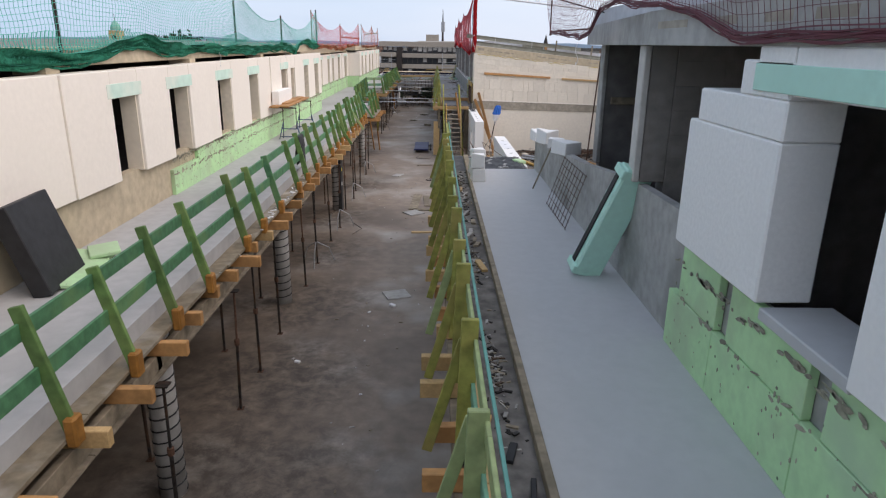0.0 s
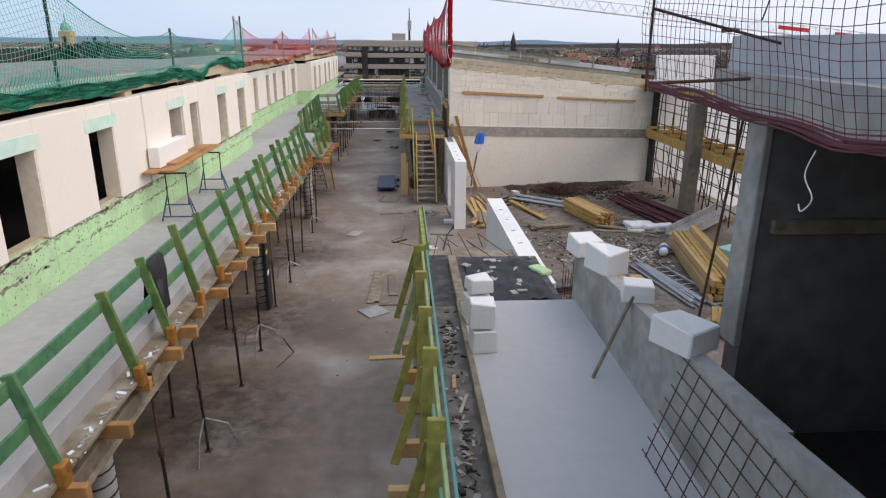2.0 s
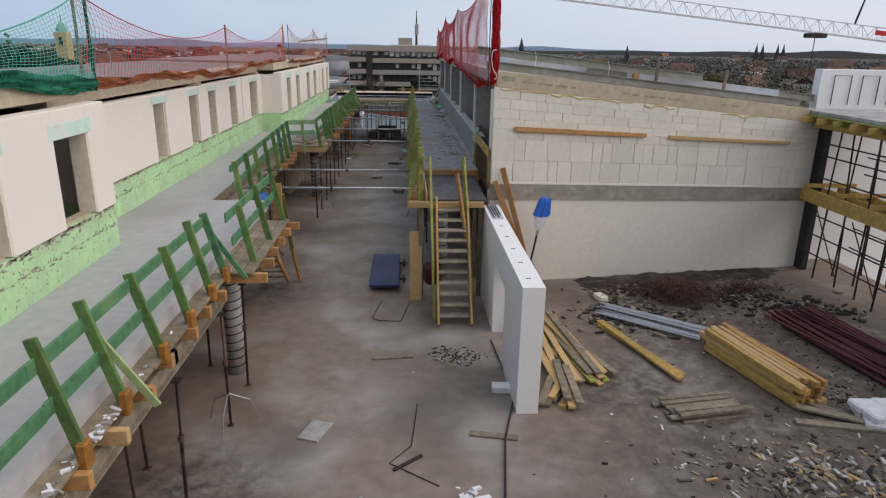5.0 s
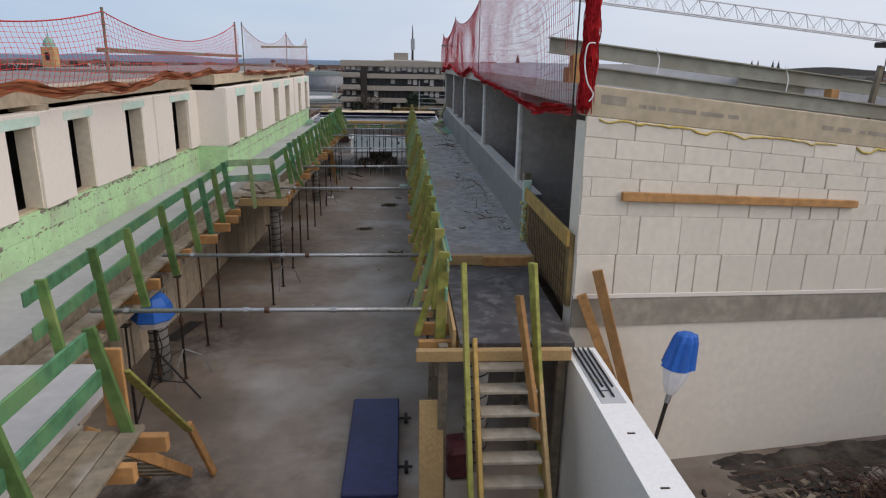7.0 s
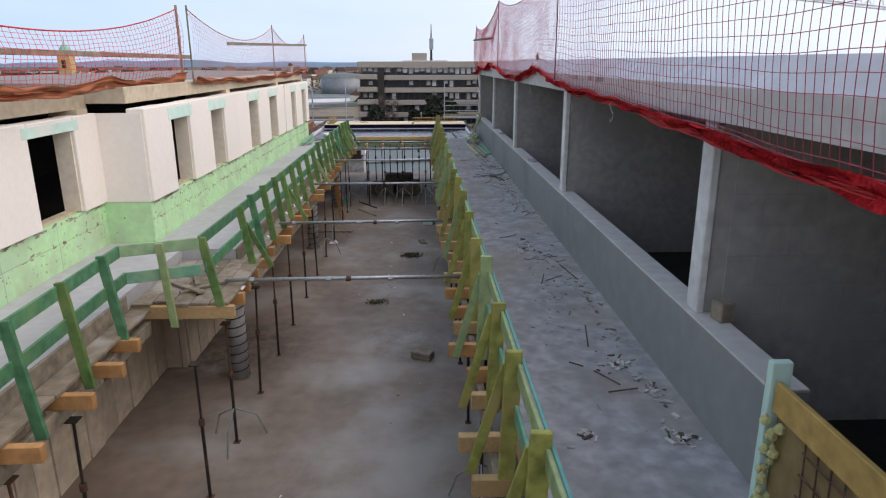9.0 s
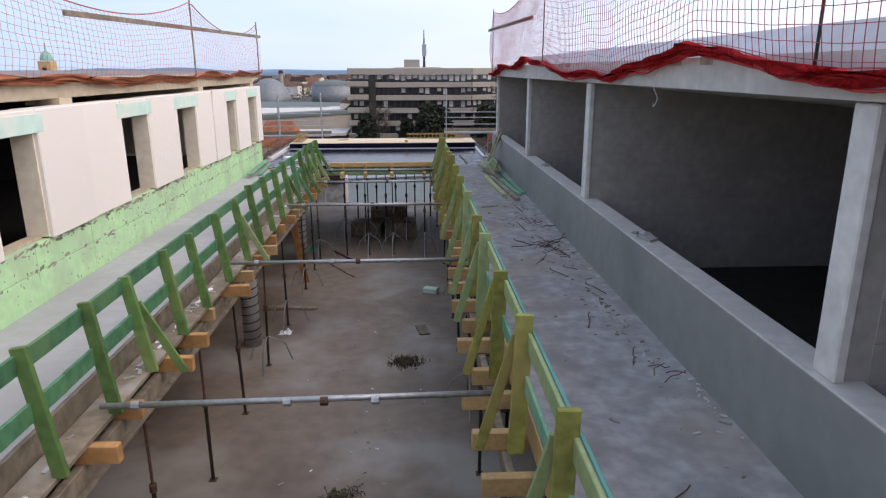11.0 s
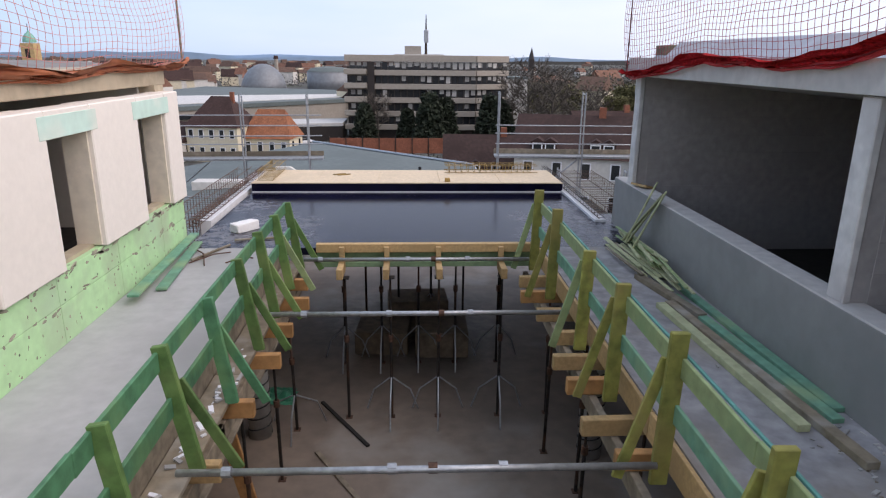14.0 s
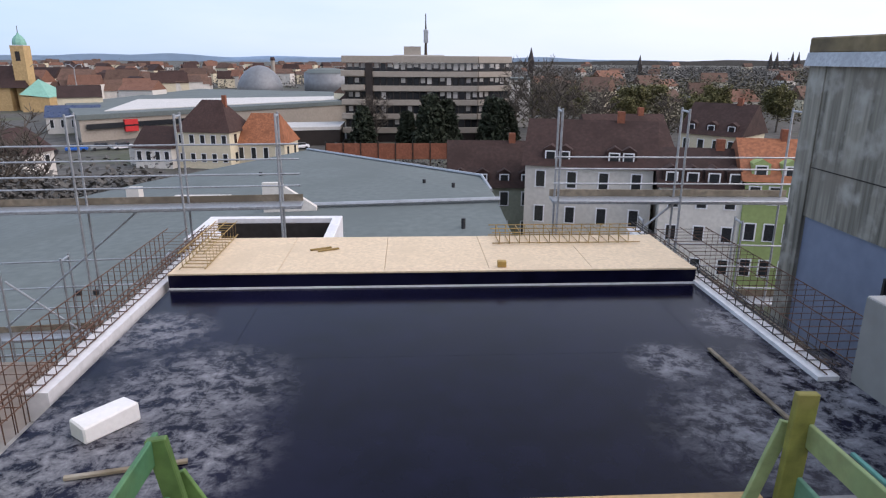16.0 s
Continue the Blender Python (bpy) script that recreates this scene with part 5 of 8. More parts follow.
for x0, x1, y0, y1, m in ((0.4, 0.72, 14.06, 16.1, "landing_film"), (0.85, 2.1, 14.06, 15.1, "landing_film"), (0.85, 2.1, 15.11, 16.0, "landing_film")):
    part("panel", Geo().box((x0, y0, 2.26), (x1, y1, 2.32), 0.004), m, ld)
part("chipboard", Geo().box((0.6, 16.0, 2.16), (2.0, 16.7, 2.2), 0.004), "grey_wood", ld)
part("plank", Geo().box((0.72, 14.1, 2.33), (0.84, 15.9, 2.38), 0.005), "grey_wood", ld)
part("foil", Geo().add([(0.95 + 0.055 * i, 14.15 + 0.09 * k + 0.06 * noise.noise((i * 0.3, k * 0.3, 1)), 2.323 + 0.07 * abs(noise.noise((i * 0.33, k * 0.33, 5))) + 0.03 * abs(noise.noise((i * 0.9, k * 0.9, 8)))) for i in range(20) for k in range(18)], [(i * 18 + k, (i + 1) * 18 + k, (i + 1) * 18 + k + 1, i * 18 + k + 1) for i in range(19) for k in range(17)]), "black", ld, "crumpled black foil", smooth=True)
for x in (0.5, 1.3, 2.0):
    part("joist", Geo().box((x - 0.04, 14.06, 2.1), (x + 0.04, 16.7, 2.158), 0.004), "wood", ld)
    for y in (14.3, 16.3):
        part("post", Geo().tube((x, y, 0), (x, y, 2.1), 0.03), "steel", ld)
part("edge_leaf", Geo().box((0.28, 14.02, 2.0), (0.34, 15.9, 3.15), 0.006), "olive_wood", ld)
part("edge_leaf_strip", Geo().box((0.342, 14.02, 2.9), (0.36, 15.9, 3.18), 0.003), "teal_board", ld)
for i in range(5):
    part("rebar", Geo().path([(0.5 + i * 0.3, 15.9, 2.34), (0.6 + i * 0.15, 16.1 + R.uniform(0, 0.3), 2.5 + R.uniform(0, 0.2)), (0.8 + i * 0.13, 16.4, 2.35)], 0.007, 5), "rust", ld)
for k in range(14):
    x, y = R.uniform(0.9, 2.0), R.uniform(14.2, 15.9)
    leaning("concrete_crumb", (R.uniform(0.05, 0.2), R.uniform(0.05, 0.2), 0.03), (x, y, 2.32), 0, 0, R.uniform(0, 90), "upstand", "grey concrete crumb on the dark panels", "debris", 0.006)["group"] = "concrete crumbs"

# ---- white insulated wall panels in the yard ----
def panel_wall(x0, x1, y0, y1, top, opening=None):
    th = thing("wall_panel", "white insulated wall element with a slot in its top", "wall panel", (x0, y0, 0), group="white wall elements")
    if opening:
        a, b, z0, z1 = opening
        g = Geo().prism([(y0, 0), (a, 0), (a, top), (y0, top)], x0, x1, "x").prism([(b, 0), (y1, 0), (y1, top), (b, top)], x0, x1, "x")
        g.prism([(a, z1), (b, z1), (b, top), (a, top)], x0 + 0.001, x1 - 0.001, "x")
        if z0 > 0.02:
            g.prism([(a, 0), (b, 0), (b, z0), (a, z0)], x0 + 0.001, x1 - 0.001, "x")
        part("shell", g, "styro", th)
    else:
        part("shell", Geo().box((x0, y0, 0), (x1, y1, top), 0.012), "styro", th)
    for i in range(int((y1 - y0) / 0.75)):
        y = y0 + 0.4 + i * 0.75
        part("tie", Geo().box((x0 + 0.12, y - 0.008, top), (x0 + 0.19, y + 0.008, top + 0.007)), "steel", th)
    f0, f1 = (0.52, 0.8) if top > 2.2 else (0.76, 0.985)
    part("slot", Geo().box((x0 + 0.05, y0 + (y1 - y0) * f0, top), (x1 - 0.05, y0 + (y1 - y0) * f1, top + 0.005)), "white" if top > 2.2 else "slab", th, "pale insert in the top")
    for k in range(4 if top < 2.2 else 0):
        part("rebar", Geo().tube((x0 + 0.1 + 0.05 * k, y0 + (y1 - y0) * (0.78 + 0.04 * (k % 2)), top + 0.015), (x0 + 0.08 + 0.055 * k, y1 - 0.05, top + 0.02), 0.011, 5), "steel", th)
    return th
panel_wall(1.86, 2.18, 14.9, 20.05, 2.28, (17.0, 18.6, 0.0, 1.5))
panel_wall(1.62, 1.96, 25.6, 30.75, 2.08, (27.2, 28.6, 0.0, 1.45))
leaning("insulation_offcut", (0.2, 0.34, 0.08), (2.03, 15.3, 2.29), 0, 0, 25, "xps", "pale green insulation offcut on the wall element", "insulation", 0.02)
leaning("glass_pack", (0.08, 1.0, 0.9), (1.7, 17.8, 0), 0, 14, 4, "mint", "pale green sheets leaning on the wall element", "sheets", 0.006)
for i in range(5):
    leaning("profile_bar", (0.04, 0.03, 1.1), (1.62, 17.4 + i * 0.16, 0), 0, 12, 0, "galv", "light metal profile leaning on the wall element", "profile", 0.004)["group"] = "profiles"

# yellow shuttering panel with reinforcement
yp = thing("formwork_panel", "large yellow timber formwork panel standing upright", "formwork panel", (3.7, 16.0, 0))
part("sheet", Geo().box((3.62, 15.9, 0.0), (3.65, 18.6, 1.66), 0.003), "yellow_wood", yp)
part("top_rail", Geo().box((3.6, 15.9, 1.66), (3.7, 18.65, 1.82), 0.005), "yellow_wood", yp)
part("side_post", Geo().box((3.655, 15.9, 0), (3.85, 16.08, 1.95), 0.005), "yellow_wood", yp)
part("waler", Geo().box((3.655, 16.08, 0.6), (3.75, 18.6, 0.75), 0.005), "yellow_wood", yp)
rc = thing("rebar_cage", "rusty reinforcement cage beside the formwork panel", "rebar cage", (3.4, 16, 0))
for i in range(14):
    part("bar", Geo().tube((3.45, 16.0 + i * 0.2, 0), (3.45, 16.0 + i * 0.2, 1.35), 0.007, 5), "rust", rc)
    part("bar", Geo().tube((3.25, 16.0 + i * 0.2, 0), (3.25, 16.0 + i * 0.2, 1.3), 0.007, 5), "rust", rc)
for i in range(7):
    for x in (3.45, 3.25):
        part("bar", Geo().tube((x + 0.01, 15.9, 0.15 + i * 0.18), (x + 0.01, 18.8, 0.15 + i * 0.18), 0.006, 5), "rust", rc)

# ---- loose things on the floor ----
def pile(name, label, cat, c, n, length, spread, mat, size, rz, rise=0.05, round_=False, fan=6.0):
    """A pile of bars or timbers in layers."""
    th = thing(name, label, cat, (c[0], c[1], 0))
    per = max(1, int(spread / (size[0] * 1.25)))
    for i in range(n):
        lay, k = divmod(i, per)
        u = (k - (per - 1) / 2) * size[0] * 1.25 + R.uniform(-0.01, 0.01) + (0.5 * size[0] if lay % 2 else 0)
        a = radians(rz + R.uniform(-fan, fan))
        d, nrm = Vector((math.cos(a), math.sin(a), 0)), Vector((-math.sin(radians(rz)), math.cos(radians(rz)), 0))
        o = Vector((c[0], c[1], size[1] * (lay + 0.5) + 0.003 * i)) + nrm * u + d * R.uniform(-0.12, 0.12)
        L = length * R.uniform(0.88, 1.05) / 2
        z = Vector((0, 0, R.uniform(0, rise)))
        geo = Geo().tube(o - d * L, o + d * L + z, size[1] / 2, 7) if round_ else Geo().beam(o - d * L, o + d * L + z, size[0], size[1], 0.004)
        part("bar" if round_ else "timber", geo, mat if isinstance(mat, str) else R.choice(mat), th)
    return th
M["maroon"] = material("red_primed_steel", (0.11, 0.025, 0.03), 0.6, vary=0.2, spread=0.2)
pile("steel_bar_pile", "heap of dark red primed steel props", "steel pile", (8.35, 27.3), 34, 3.7, 1.1, "maroon", (0.06, 0.06), 101, 0.1, True, 5)
pile("timber_stack", "stack of orange squared timbers", "timber stack", (6.1, 26.8), 24, 2.3, 0.75, ["orange_wood", "wood", "yellow_wood"], (0.09, 0.09), 103, 0.02, False, 2)
pile("timber_pallet", "low stack of dark planks", "timber stack", (4.55, 25.6), 12, 1.2, 0.7, "grey_wood", (0.1, 0.04), 8, 0.01, False, 1)
pile("steel_tube_pile", "bundle of galvanised scaffold tubes", "tube pile", (5.0, 28.9), 14, 2.4, 0.6, "galv", (0.05, 0.05), 142, 0.03, True, 2)
pile("plank_pair", "two yellow planks on the floor", "planks", (4.3, 27.8), 2, 2.6, 0.35, "yellow_wood", (0.15, 0.05), 108, 0.0, False, 3)
pile("timber_heap", "heap of mixed planks by the wall element", "timber heap", (2.75, 27.6), 16, 2.4, 0.9, ["wood", "grey_wood", "olive_wood"], (0.12, 0.04), 105, 0.25, False, 14)
pile("timber_heap", "heap of mixed planks by the wall element", "timber heap", (2.5, 26.3), 8, 1.2, 0.5, ["grey_wood", "wood"], (0.12, 0.05), 70, 0.05, False, 20)
pile("steel_tube_pile", "bundle of bluish steel tubes", "tube pile", (6.25, 20.6), 11, 2.8, 0.5, "galv", (0.06, 0.06), 98, 0.02, True, 2)
pile("timber_beam_stack", "stack of long yellow formwork beams", "beam stack", (7.5, 21.4), 20, 4.2, 0.75, ["yellow_wood", "wood"], (0.1, 0.16), 80, 0.02, False, 1)
pile("board_ends", "heap of short board ends", "timber heap", (6.6, 17.8), 30, 0.7, 1.3, ["wood", "grey_wood", "yellow_wood"], (0.12, 0.06), 30, 0.1, False, 35)
pile("dark_sheets", "dark sheets of formwork lying on the floor", "sheets", (4.0, 20.4), 5, 1.7, 0.9, ["film_dusty", "grey_wood"], (0.4, 0.03), 12, 0.06, False, 9)
pile("yellow_boards", "three pale boards lying on the floor", "boards", (6.9, 25.1), 3, 1.8, 0.4, "grey_wood", (0.15, 0.04), 150, 0.0, False, 20)
# lattice girder and trough
tr = thing("concrete_trough", "grey precast trough lying across the slab", "trough", (9.6, 25.3, 0))
tm = Matrix.Translation((9.4, 25.45, 0.0)) @ Matrix.Rotation(radians(35), 4, "Z") @ Matrix.Rotation(radians(-7), 4, "Y")
part("base", Geo().box((-1.6, -0.3, 0.16), (1.6, 0.3, 0.24), 0.006, tm), "upstand", tr)
for y in (-0.32, 0.27):
    part("side", Geo().box((-1.6, y, 0.16), (1.6, y + 0.05, 0.42), 0.006, tm), "upstand", tr)
part("support", Geo().box((10.4, 26.05, 0), (10.6, 26.25, 0.33), 0.01), "wood", tr)
# ladder
la = thing("ladder", "aluminium ladder lying on the floor", "ladder", (6.9, 20.2, 0))
lm = Matrix.Translation((6.75, 20.3, 0.02)) @ Matrix.Rotation(radians(12), 4, "Z")
for x in (-0.2, 0.2):
    part("rail", Geo().box((x - 0.03, -1.5, 0), (x + 0.03, 1.5, 0.07), 0.006, lm), "galv", la)
for i in range(10):
    part("rung", Geo().box((-0.18, -1.35 + i * 0.3, 0.02), (0.18, -1.31 + i * 0.3, 0.05), 0.004, lm), "galv", la)
# cement bags, mint pack, bucket
for i in range(11):
    x, y, z = 7.1 + 0.42 * (i % 3) + R.uniform(-0.06, 0.06), 25.1 + 0.28 * ((i // 3) % 2) + R.uniform(-0.05, 0.05), 0.12 * (i // 6)
    leaning("cement_bag", (0.5, 0.3, 0.12), (x, y, z), R.uniform(-4, 4), R.uniform(-4, 4), R.uniform(-25, 25), "white", "dusty white cement bag", "bag", 0.045)["group"] = "cement bags"
leaning("insulation_pack", (0.9, 0.7, 0.35), (8.9, 22.3, 0), 0, 0, 25, "mint", "pale mint pack of insulation boards", "insulation", 0.02)
bk = thing("gas_bottle", "blue and white drum lying in the rubble", "drum", (7.1, 22.8, 0))
part("drum", Geo().path([(7.0, 22.6, 0.13), (7.02, 22.66, 0.13), (7.2, 23.1, 0.13), (7.22, 23.16, 0.13)], [0.08, 0.12, 0.125, 0.09], 14), "white", bk, smooth=True)
part("band", Geo().path([(7.06, 22.75, 0.13), (7.15, 22.97, 0.13)], 0.128, 14), "blue", bk)

def lamp(x, y, top, label):
    """A balloon lamp folded under its hood; the mast leans, its foot lies to one side."""
    th = thing("balloon_lamp", label, "site lamp", (x - 0.36, y, 0), group="site lamps")
    ribs = 8
    at = lambda z: x + 0.17 * (z - top)
    def shell(profile, deep):
        n = 4 * ribs
        wave = lambda i: 1 + deep * math.cos(math.pi * i / 2)
        vs = [(at(z) + r * wave(i) * math.cos(2 * math.pi * i / n), y + r * wave(i) * math.sin(2 * math.pi * i / n), z - (0.02 if deep > 0.1 and k == len(profile) - 1 and i % 4 == 2 else 0)) for k, (r, z) in enumerate(profile) for i in range(n)]
        fs = [(k * n + i, k * n + (i + 1) % n, (k + 1) * n + (i + 1) % n, (k + 1) * n + i) for k in range(len(profile) - 1) for i in range(n)]
        return Geo().add(vs, fs + [tuple(range(n)), tuple(range((len(profile) - 1) * n, len(profile) * n))])
    part("hood", shell([(0.05, top), (0.105, top - 0.02), (0.13, top - 0.08), (0.15, top - 0.22), (0.175, top - 0.4)], 0.13), "blue", th, "pleated blue fabric hood")
    part("bag", shell([(0.15, top - 0.395), (0.14, top - 0.5), (0.1, top - 0.64), (0.055, top - 0.74)], 0.06), "white", th, "limp white fabric balloon")
    part("mast", Geo().tube((at(0.25), y, 0.25), (at(top - 0.72), y, top - 0.72), 0.024), "steel", th)
    part("joint", Geo().tube((at(top - 0.85), y, top - 0.86), (at(top - 0.73), y, top - 0.74), 0.034), "galv", th)
    for i in range(3):
        a = 0.4 + i * 2.094
        part("leg", Geo().tube((at(0.85), y, 0.85), (at(0.3) + 0.5 * math.cos(a), y + 0.5 * math.sin(a), 0.012), 0.014, 6), "galv", th)
    return th
lamp(2.99, 30.7, 2.27, "tripod site lamp with a blue hood")
LX = -3.88
lm2 = thing("site_lamp", "blue hooded site lamp on a black tripod", "site lamp", (LX, 33.4, 0))
def ring_shell(profile, n=8):
    vs = [(LX + r * math.cos(2 * math.pi * (i + 0.5) / n), 33.4 + r * math.sin(2 * math.pi * (i + 0.5) / n), z) for r, z in profile for i in range(n)]
    return Geo().add(vs, [(k * n + i, k * n + (i + 1) % n, (k + 1) * n + (i + 1) % n, (k + 1) * n + i) for k in range(len(profile) - 1) for i in range(n)] + [tuple(range(n)), tuple(range((len(profile) - 1) * n, len(profile) * n))])
part("hood", ring_shell([(0.1, 1.78), (0.19, 1.75), (0.26, 1.64), (0.31, 1.43), (0.3, 1.41)]), "blue", lm2)
part("rim", ring_shell([(0.295, 1.415), (0.22, 1.3)]), "white", lm2, "white lamp bowl")
part("mast", Geo().tube((LX, 33.4, 0.35), (LX, 33.4, 1.305), 0.03), "steel", lm2)
part("cable", Geo().path([(LX + 0.03, 33.36, 1.3), (LX + 0.12, 33.3, 1.0), (LX + 0.06, 33.32, 0.7), (LX + 0.1, 33.3, 0.5)], 0.009, 5), "black", lm2)
for i in range(3):
    a = 0.2 + i * 2.094
    part("leg", Geo().tube((LX, 33.4, 0.85), (LX + 0.55 * math.cos(a), 33.4 + 0.55 * math.sin(a), 0.012), 0.016, 6), "black", lm2)
    part("stay", Geo().tube((LX, 33.4, 0.38), (LX + 0.36 * math.cos(a), 33.4 + 0.36 * math.sin(a), 0.3), 0.01, 5), "black", lm2)
leaning("black_sheet", (0.28, 0.95, 0.012), (-4.45, 36.2, 0.0), 0, 0, -14, "black", "black sheet lying flat on the floor", "sheet", 0.003)
# trolley bed, leaning plank, offcuts on the corridor floor
tb = thing("platform_trolley", "navy blue platform trolley with steel wheels", "trolley", (-0.56, 31.9, 0))
part("bed", Geo().box((-0.92, 30.8, 0.12), (-0.24, 33.1, 0.19), 0.015), "navy", tb)
for y in (31.5, 32.7):
    part("axle", Geo().tube((-0.9, y, 0.08), (-0.06, y, 0.08), 0.02), "steel", tb)
    for x in (-0.84, -0.14):
        part("wheel", Geo().tube((x - 0.025, y, 0.08), (x + 0.025, y, 0.08), 0.08, 14), "black", tb)
leaning("site_plank", (0.27, 0.05, 1.55), (0.13, 30.3, 0), -13, 0, 0, "wood", "wide pine plank leaning on the platform", "plank", 0.005)
leaning("red_machine", (0.34, 0.45, 0.45), (0.52, 31.5, 0), 0, 0, 10, "maroon", "red machine under the platform", "machine", 0.06)
for x, y, lx, ly, rz, m in ((-0.58, 20.8, 0.28, 2.1, -3, "grey_wood"), (-0.22, 20.9, 0.2, 1.4, 2, "grey_wood"), (-0.02, 19.75, 1.2, 0.22, 2, "grey_wood"), (-0.6, 19.3, 0.5, 0.5, 35, "upstand"), (-0.75, 12.5, 0.5, 0.45, 20, "upstand"), (-1.4, 25.2, 0.32, 0.5, -20, "upstand"), (-0.32, 27.5, 0.75, 0.04, 5, "grey_wood"),
                             (-2.3, 53.2, 0.06, 1.3, 32, "grey_wood"), (-3.1, 50.5, 1.15, 0.1, 2, "grey_wood"), (-0.35, 49.2, 0.2, 0.45, 10, "grey_wood"), (-0.05, 24.4, 0.5, 0.05, 40, "steel"), (1.2, 25.0, 0.7, 0.12, -12, "grey_wood"), (0.0, 17.2, 1.2, 0.14, 4, "wood")):
    ob = leaning("floor_offcut", (lx, ly, 0.03), (x, y, 0.0), 0, 0, rz, m, "flat offcut lying on the dusty floor", "offcut", 0.004)
    ob["group"] = "floor offcuts"
for x, y, s, m in ((-0.13, 51.4, 0.2, "mint_pale"), (-0.38, 41.4, 0.22, "grey_wood"), (1.5, 26.3, 0.2, "styro"), (-0.8, 11.9, 0.08, "white"), (-2.2, 9.5, 0.06, "white"), (4.3, 30.3, 0.2, "cream_block")):
    leaning("stray_block", (s, s * 1.7, s * 0.6), (x, y, 0), 0, 0, R.uniform(0, 90), m, "small stray block on the floor", "block", 0.015)["group"] = "stray blocks"
leaning("leaning_board", (0.16, 0.04, 1.7), (-3.05, 52.3, 0), 12, -6, 0, "orange_wood", "orange board leaning on the props", "board", 0.005)
# yard spots are dirt; spots along the terrace and slab end mostly paint shade
powdered_or_shaded(M["floor"], [(6.0, 24.0, 6.0), (6.5, 29.0, 5.5), (4.5, 19.0, 4.5), (9.0, 22.0, 5.0), (8.5, 27.0, 4.0), (3.5, 26.5, 2.2), (-3.4, 31.0, 2.0), (-4.2, 36.0, 2.0), (-3.8, 42.0, 2.0), (-2.5, 1.0, 3.0), (-2.5, 4.0, 3.0), (-2.5, 6.5, 3.0), (-2.6, 9.0, 2.8), (-2.7, 12.0, 2.6), (-3.0, 15.5, 2.4), (-3.1, 19.0, 2.4), (-3.1, 23.5, 2.4), (-1.3, 58.0, 2.8)], (0.07, 0.056, 0.044), 0.0, 0.66, 0.8, (0.3, 0.6))
# pale dust blotches; the wet floor's sheen is painted in with them
powdered_or_shaded(M["floor"], [(-1.0, 32.0, 1.6), (-0.9, 35.0, 2.0), (-1.1, 38.0, 2.0), (-0.9, 42.0, 1.8), (-1.2, 26.0, 1.6), (-1.0, 22.0, 1.4)], (0.37, 0.33, 0.29), 0.0, 0.62, 0.75, (0.36, 0.7), 1.1)
M["crate_wood"] = material("dark_brown_timber", (0.2, 0.15, 0.1), 0.85, vary=0.2, grain=8, bump=0.2)
# crates in the dark below the end
for x, y, sx, sy, sz in ((-1.9, 57.0, 0.9, 0.8, 0.4), (-0.9, 56.9, 0.9, 0.9, 0.45), (-1.3, 57.9, 1.1, 0.7, 0.6)):
    leaning("crate", (sx, sy, sz), (x, y, 0), 0, 0, R.uniform(-6, 6), "crate_wood", "brown timber crate under the slab", "crate", 0.01)["group"] = "crates"
# trodden dirt on the strip beside the first gallery
STRIP = [(0.54, y, 0.13, 1.6) for y in (-1, 2, 5, 8, 11, 13)]
# cable
solid("power_cable", Geo().path([(1.55, 28.2, 0.03), (1.6, 27.3, 0.03), (1.7, 26.2, 0.03), (1.35, 24.9, 0.03), (1.15, 23.5, 0.03), (1.35, 22.2, 0.03), (1.75, 20.4, 0.03), (1.6, 19.0, 0.03)], 0.014, 6), "black", "black power cable snaking over the floor", "cable", kind="", smooth=True)
for pts in ([(0.1, 25.9, 0.01), (0.0, 24.8, 0.01), (-0.3, 24.4, 0.01), (0.35, 23.9, 0.01)], [(-0.62, 30.3, 0.01), (-0.78, 29.35, 0.01), (-0.66, 29.2, 0.01), (-0.2, 29.15, 0.01), (-0.12, 29.5, 0.01), (0.02, 30.4, 0.01)], [(-2.3, 18.1, 0.01), (-2.0, 17.5, 0.01), (-2.2, 16.9, 0.01)]):
    solid("bent_wire", Geo().path(pts, 0.008, 5), "steel", "bent steel wire on the floor", "wire", kind="", group="bent wires")

# rubble, scraps and moss: too many to count
M["soil_chip"] = material("brown_chips", (0.11, 0.085, 0.06), 0.9, vary=0.3, bump=0.2)
def scatter(name, label, cat, boxes, mats, n, size, z=0.0):
    for j, m in enumerate(mats):
        g = Geo()
        for _ in range(n // len(mats)):
            cx, cy, rx, ry = R.choice(boxes)
            r, a = abs(R.gauss(0, 0.45)), R.uniform(0, 6.28)
            s = R.uniform(*size)
            mt = Matrix.Translation((cx + rx * r * math.cos(a), cy + ry * r * math.sin(a), z + s * 0.2)) @ Euler((R.uniform(-0.3, 0.3), R.uniform(-0.3, 0.3), R.uniform(0, 3))).to_matrix().to_4x4()
            g.box((-s / 2 * R.uniform(0.7, 2.6), -s * R.uniform(0.15, 0.45), -s * 0.16), (s / 2 * R.uniform(0.7, 2.6), s * R.uniform(0.15, 0.45), s * 0.16), 0, mt)
        solid(name, g, m, label, cat, kind="stuff")
scatter("rubble", "scattered rubble, chips and paper in the yard", "rubble", [(5.3, 22.6, 2.0, 1.6), (6.2, 22.2, 1.6, 1.2), (5.5, 24.0, 2.5, 1.2), (6.7, 23.2, 1.0, 0.8)], ["grey_wood", "rough", "film_dusty", "wood", "grey_wood", "rough", "dark", "soil_chip", "grey_wood", "soil_chip", "pale_edge"], 1700, (0.015, 0.085))
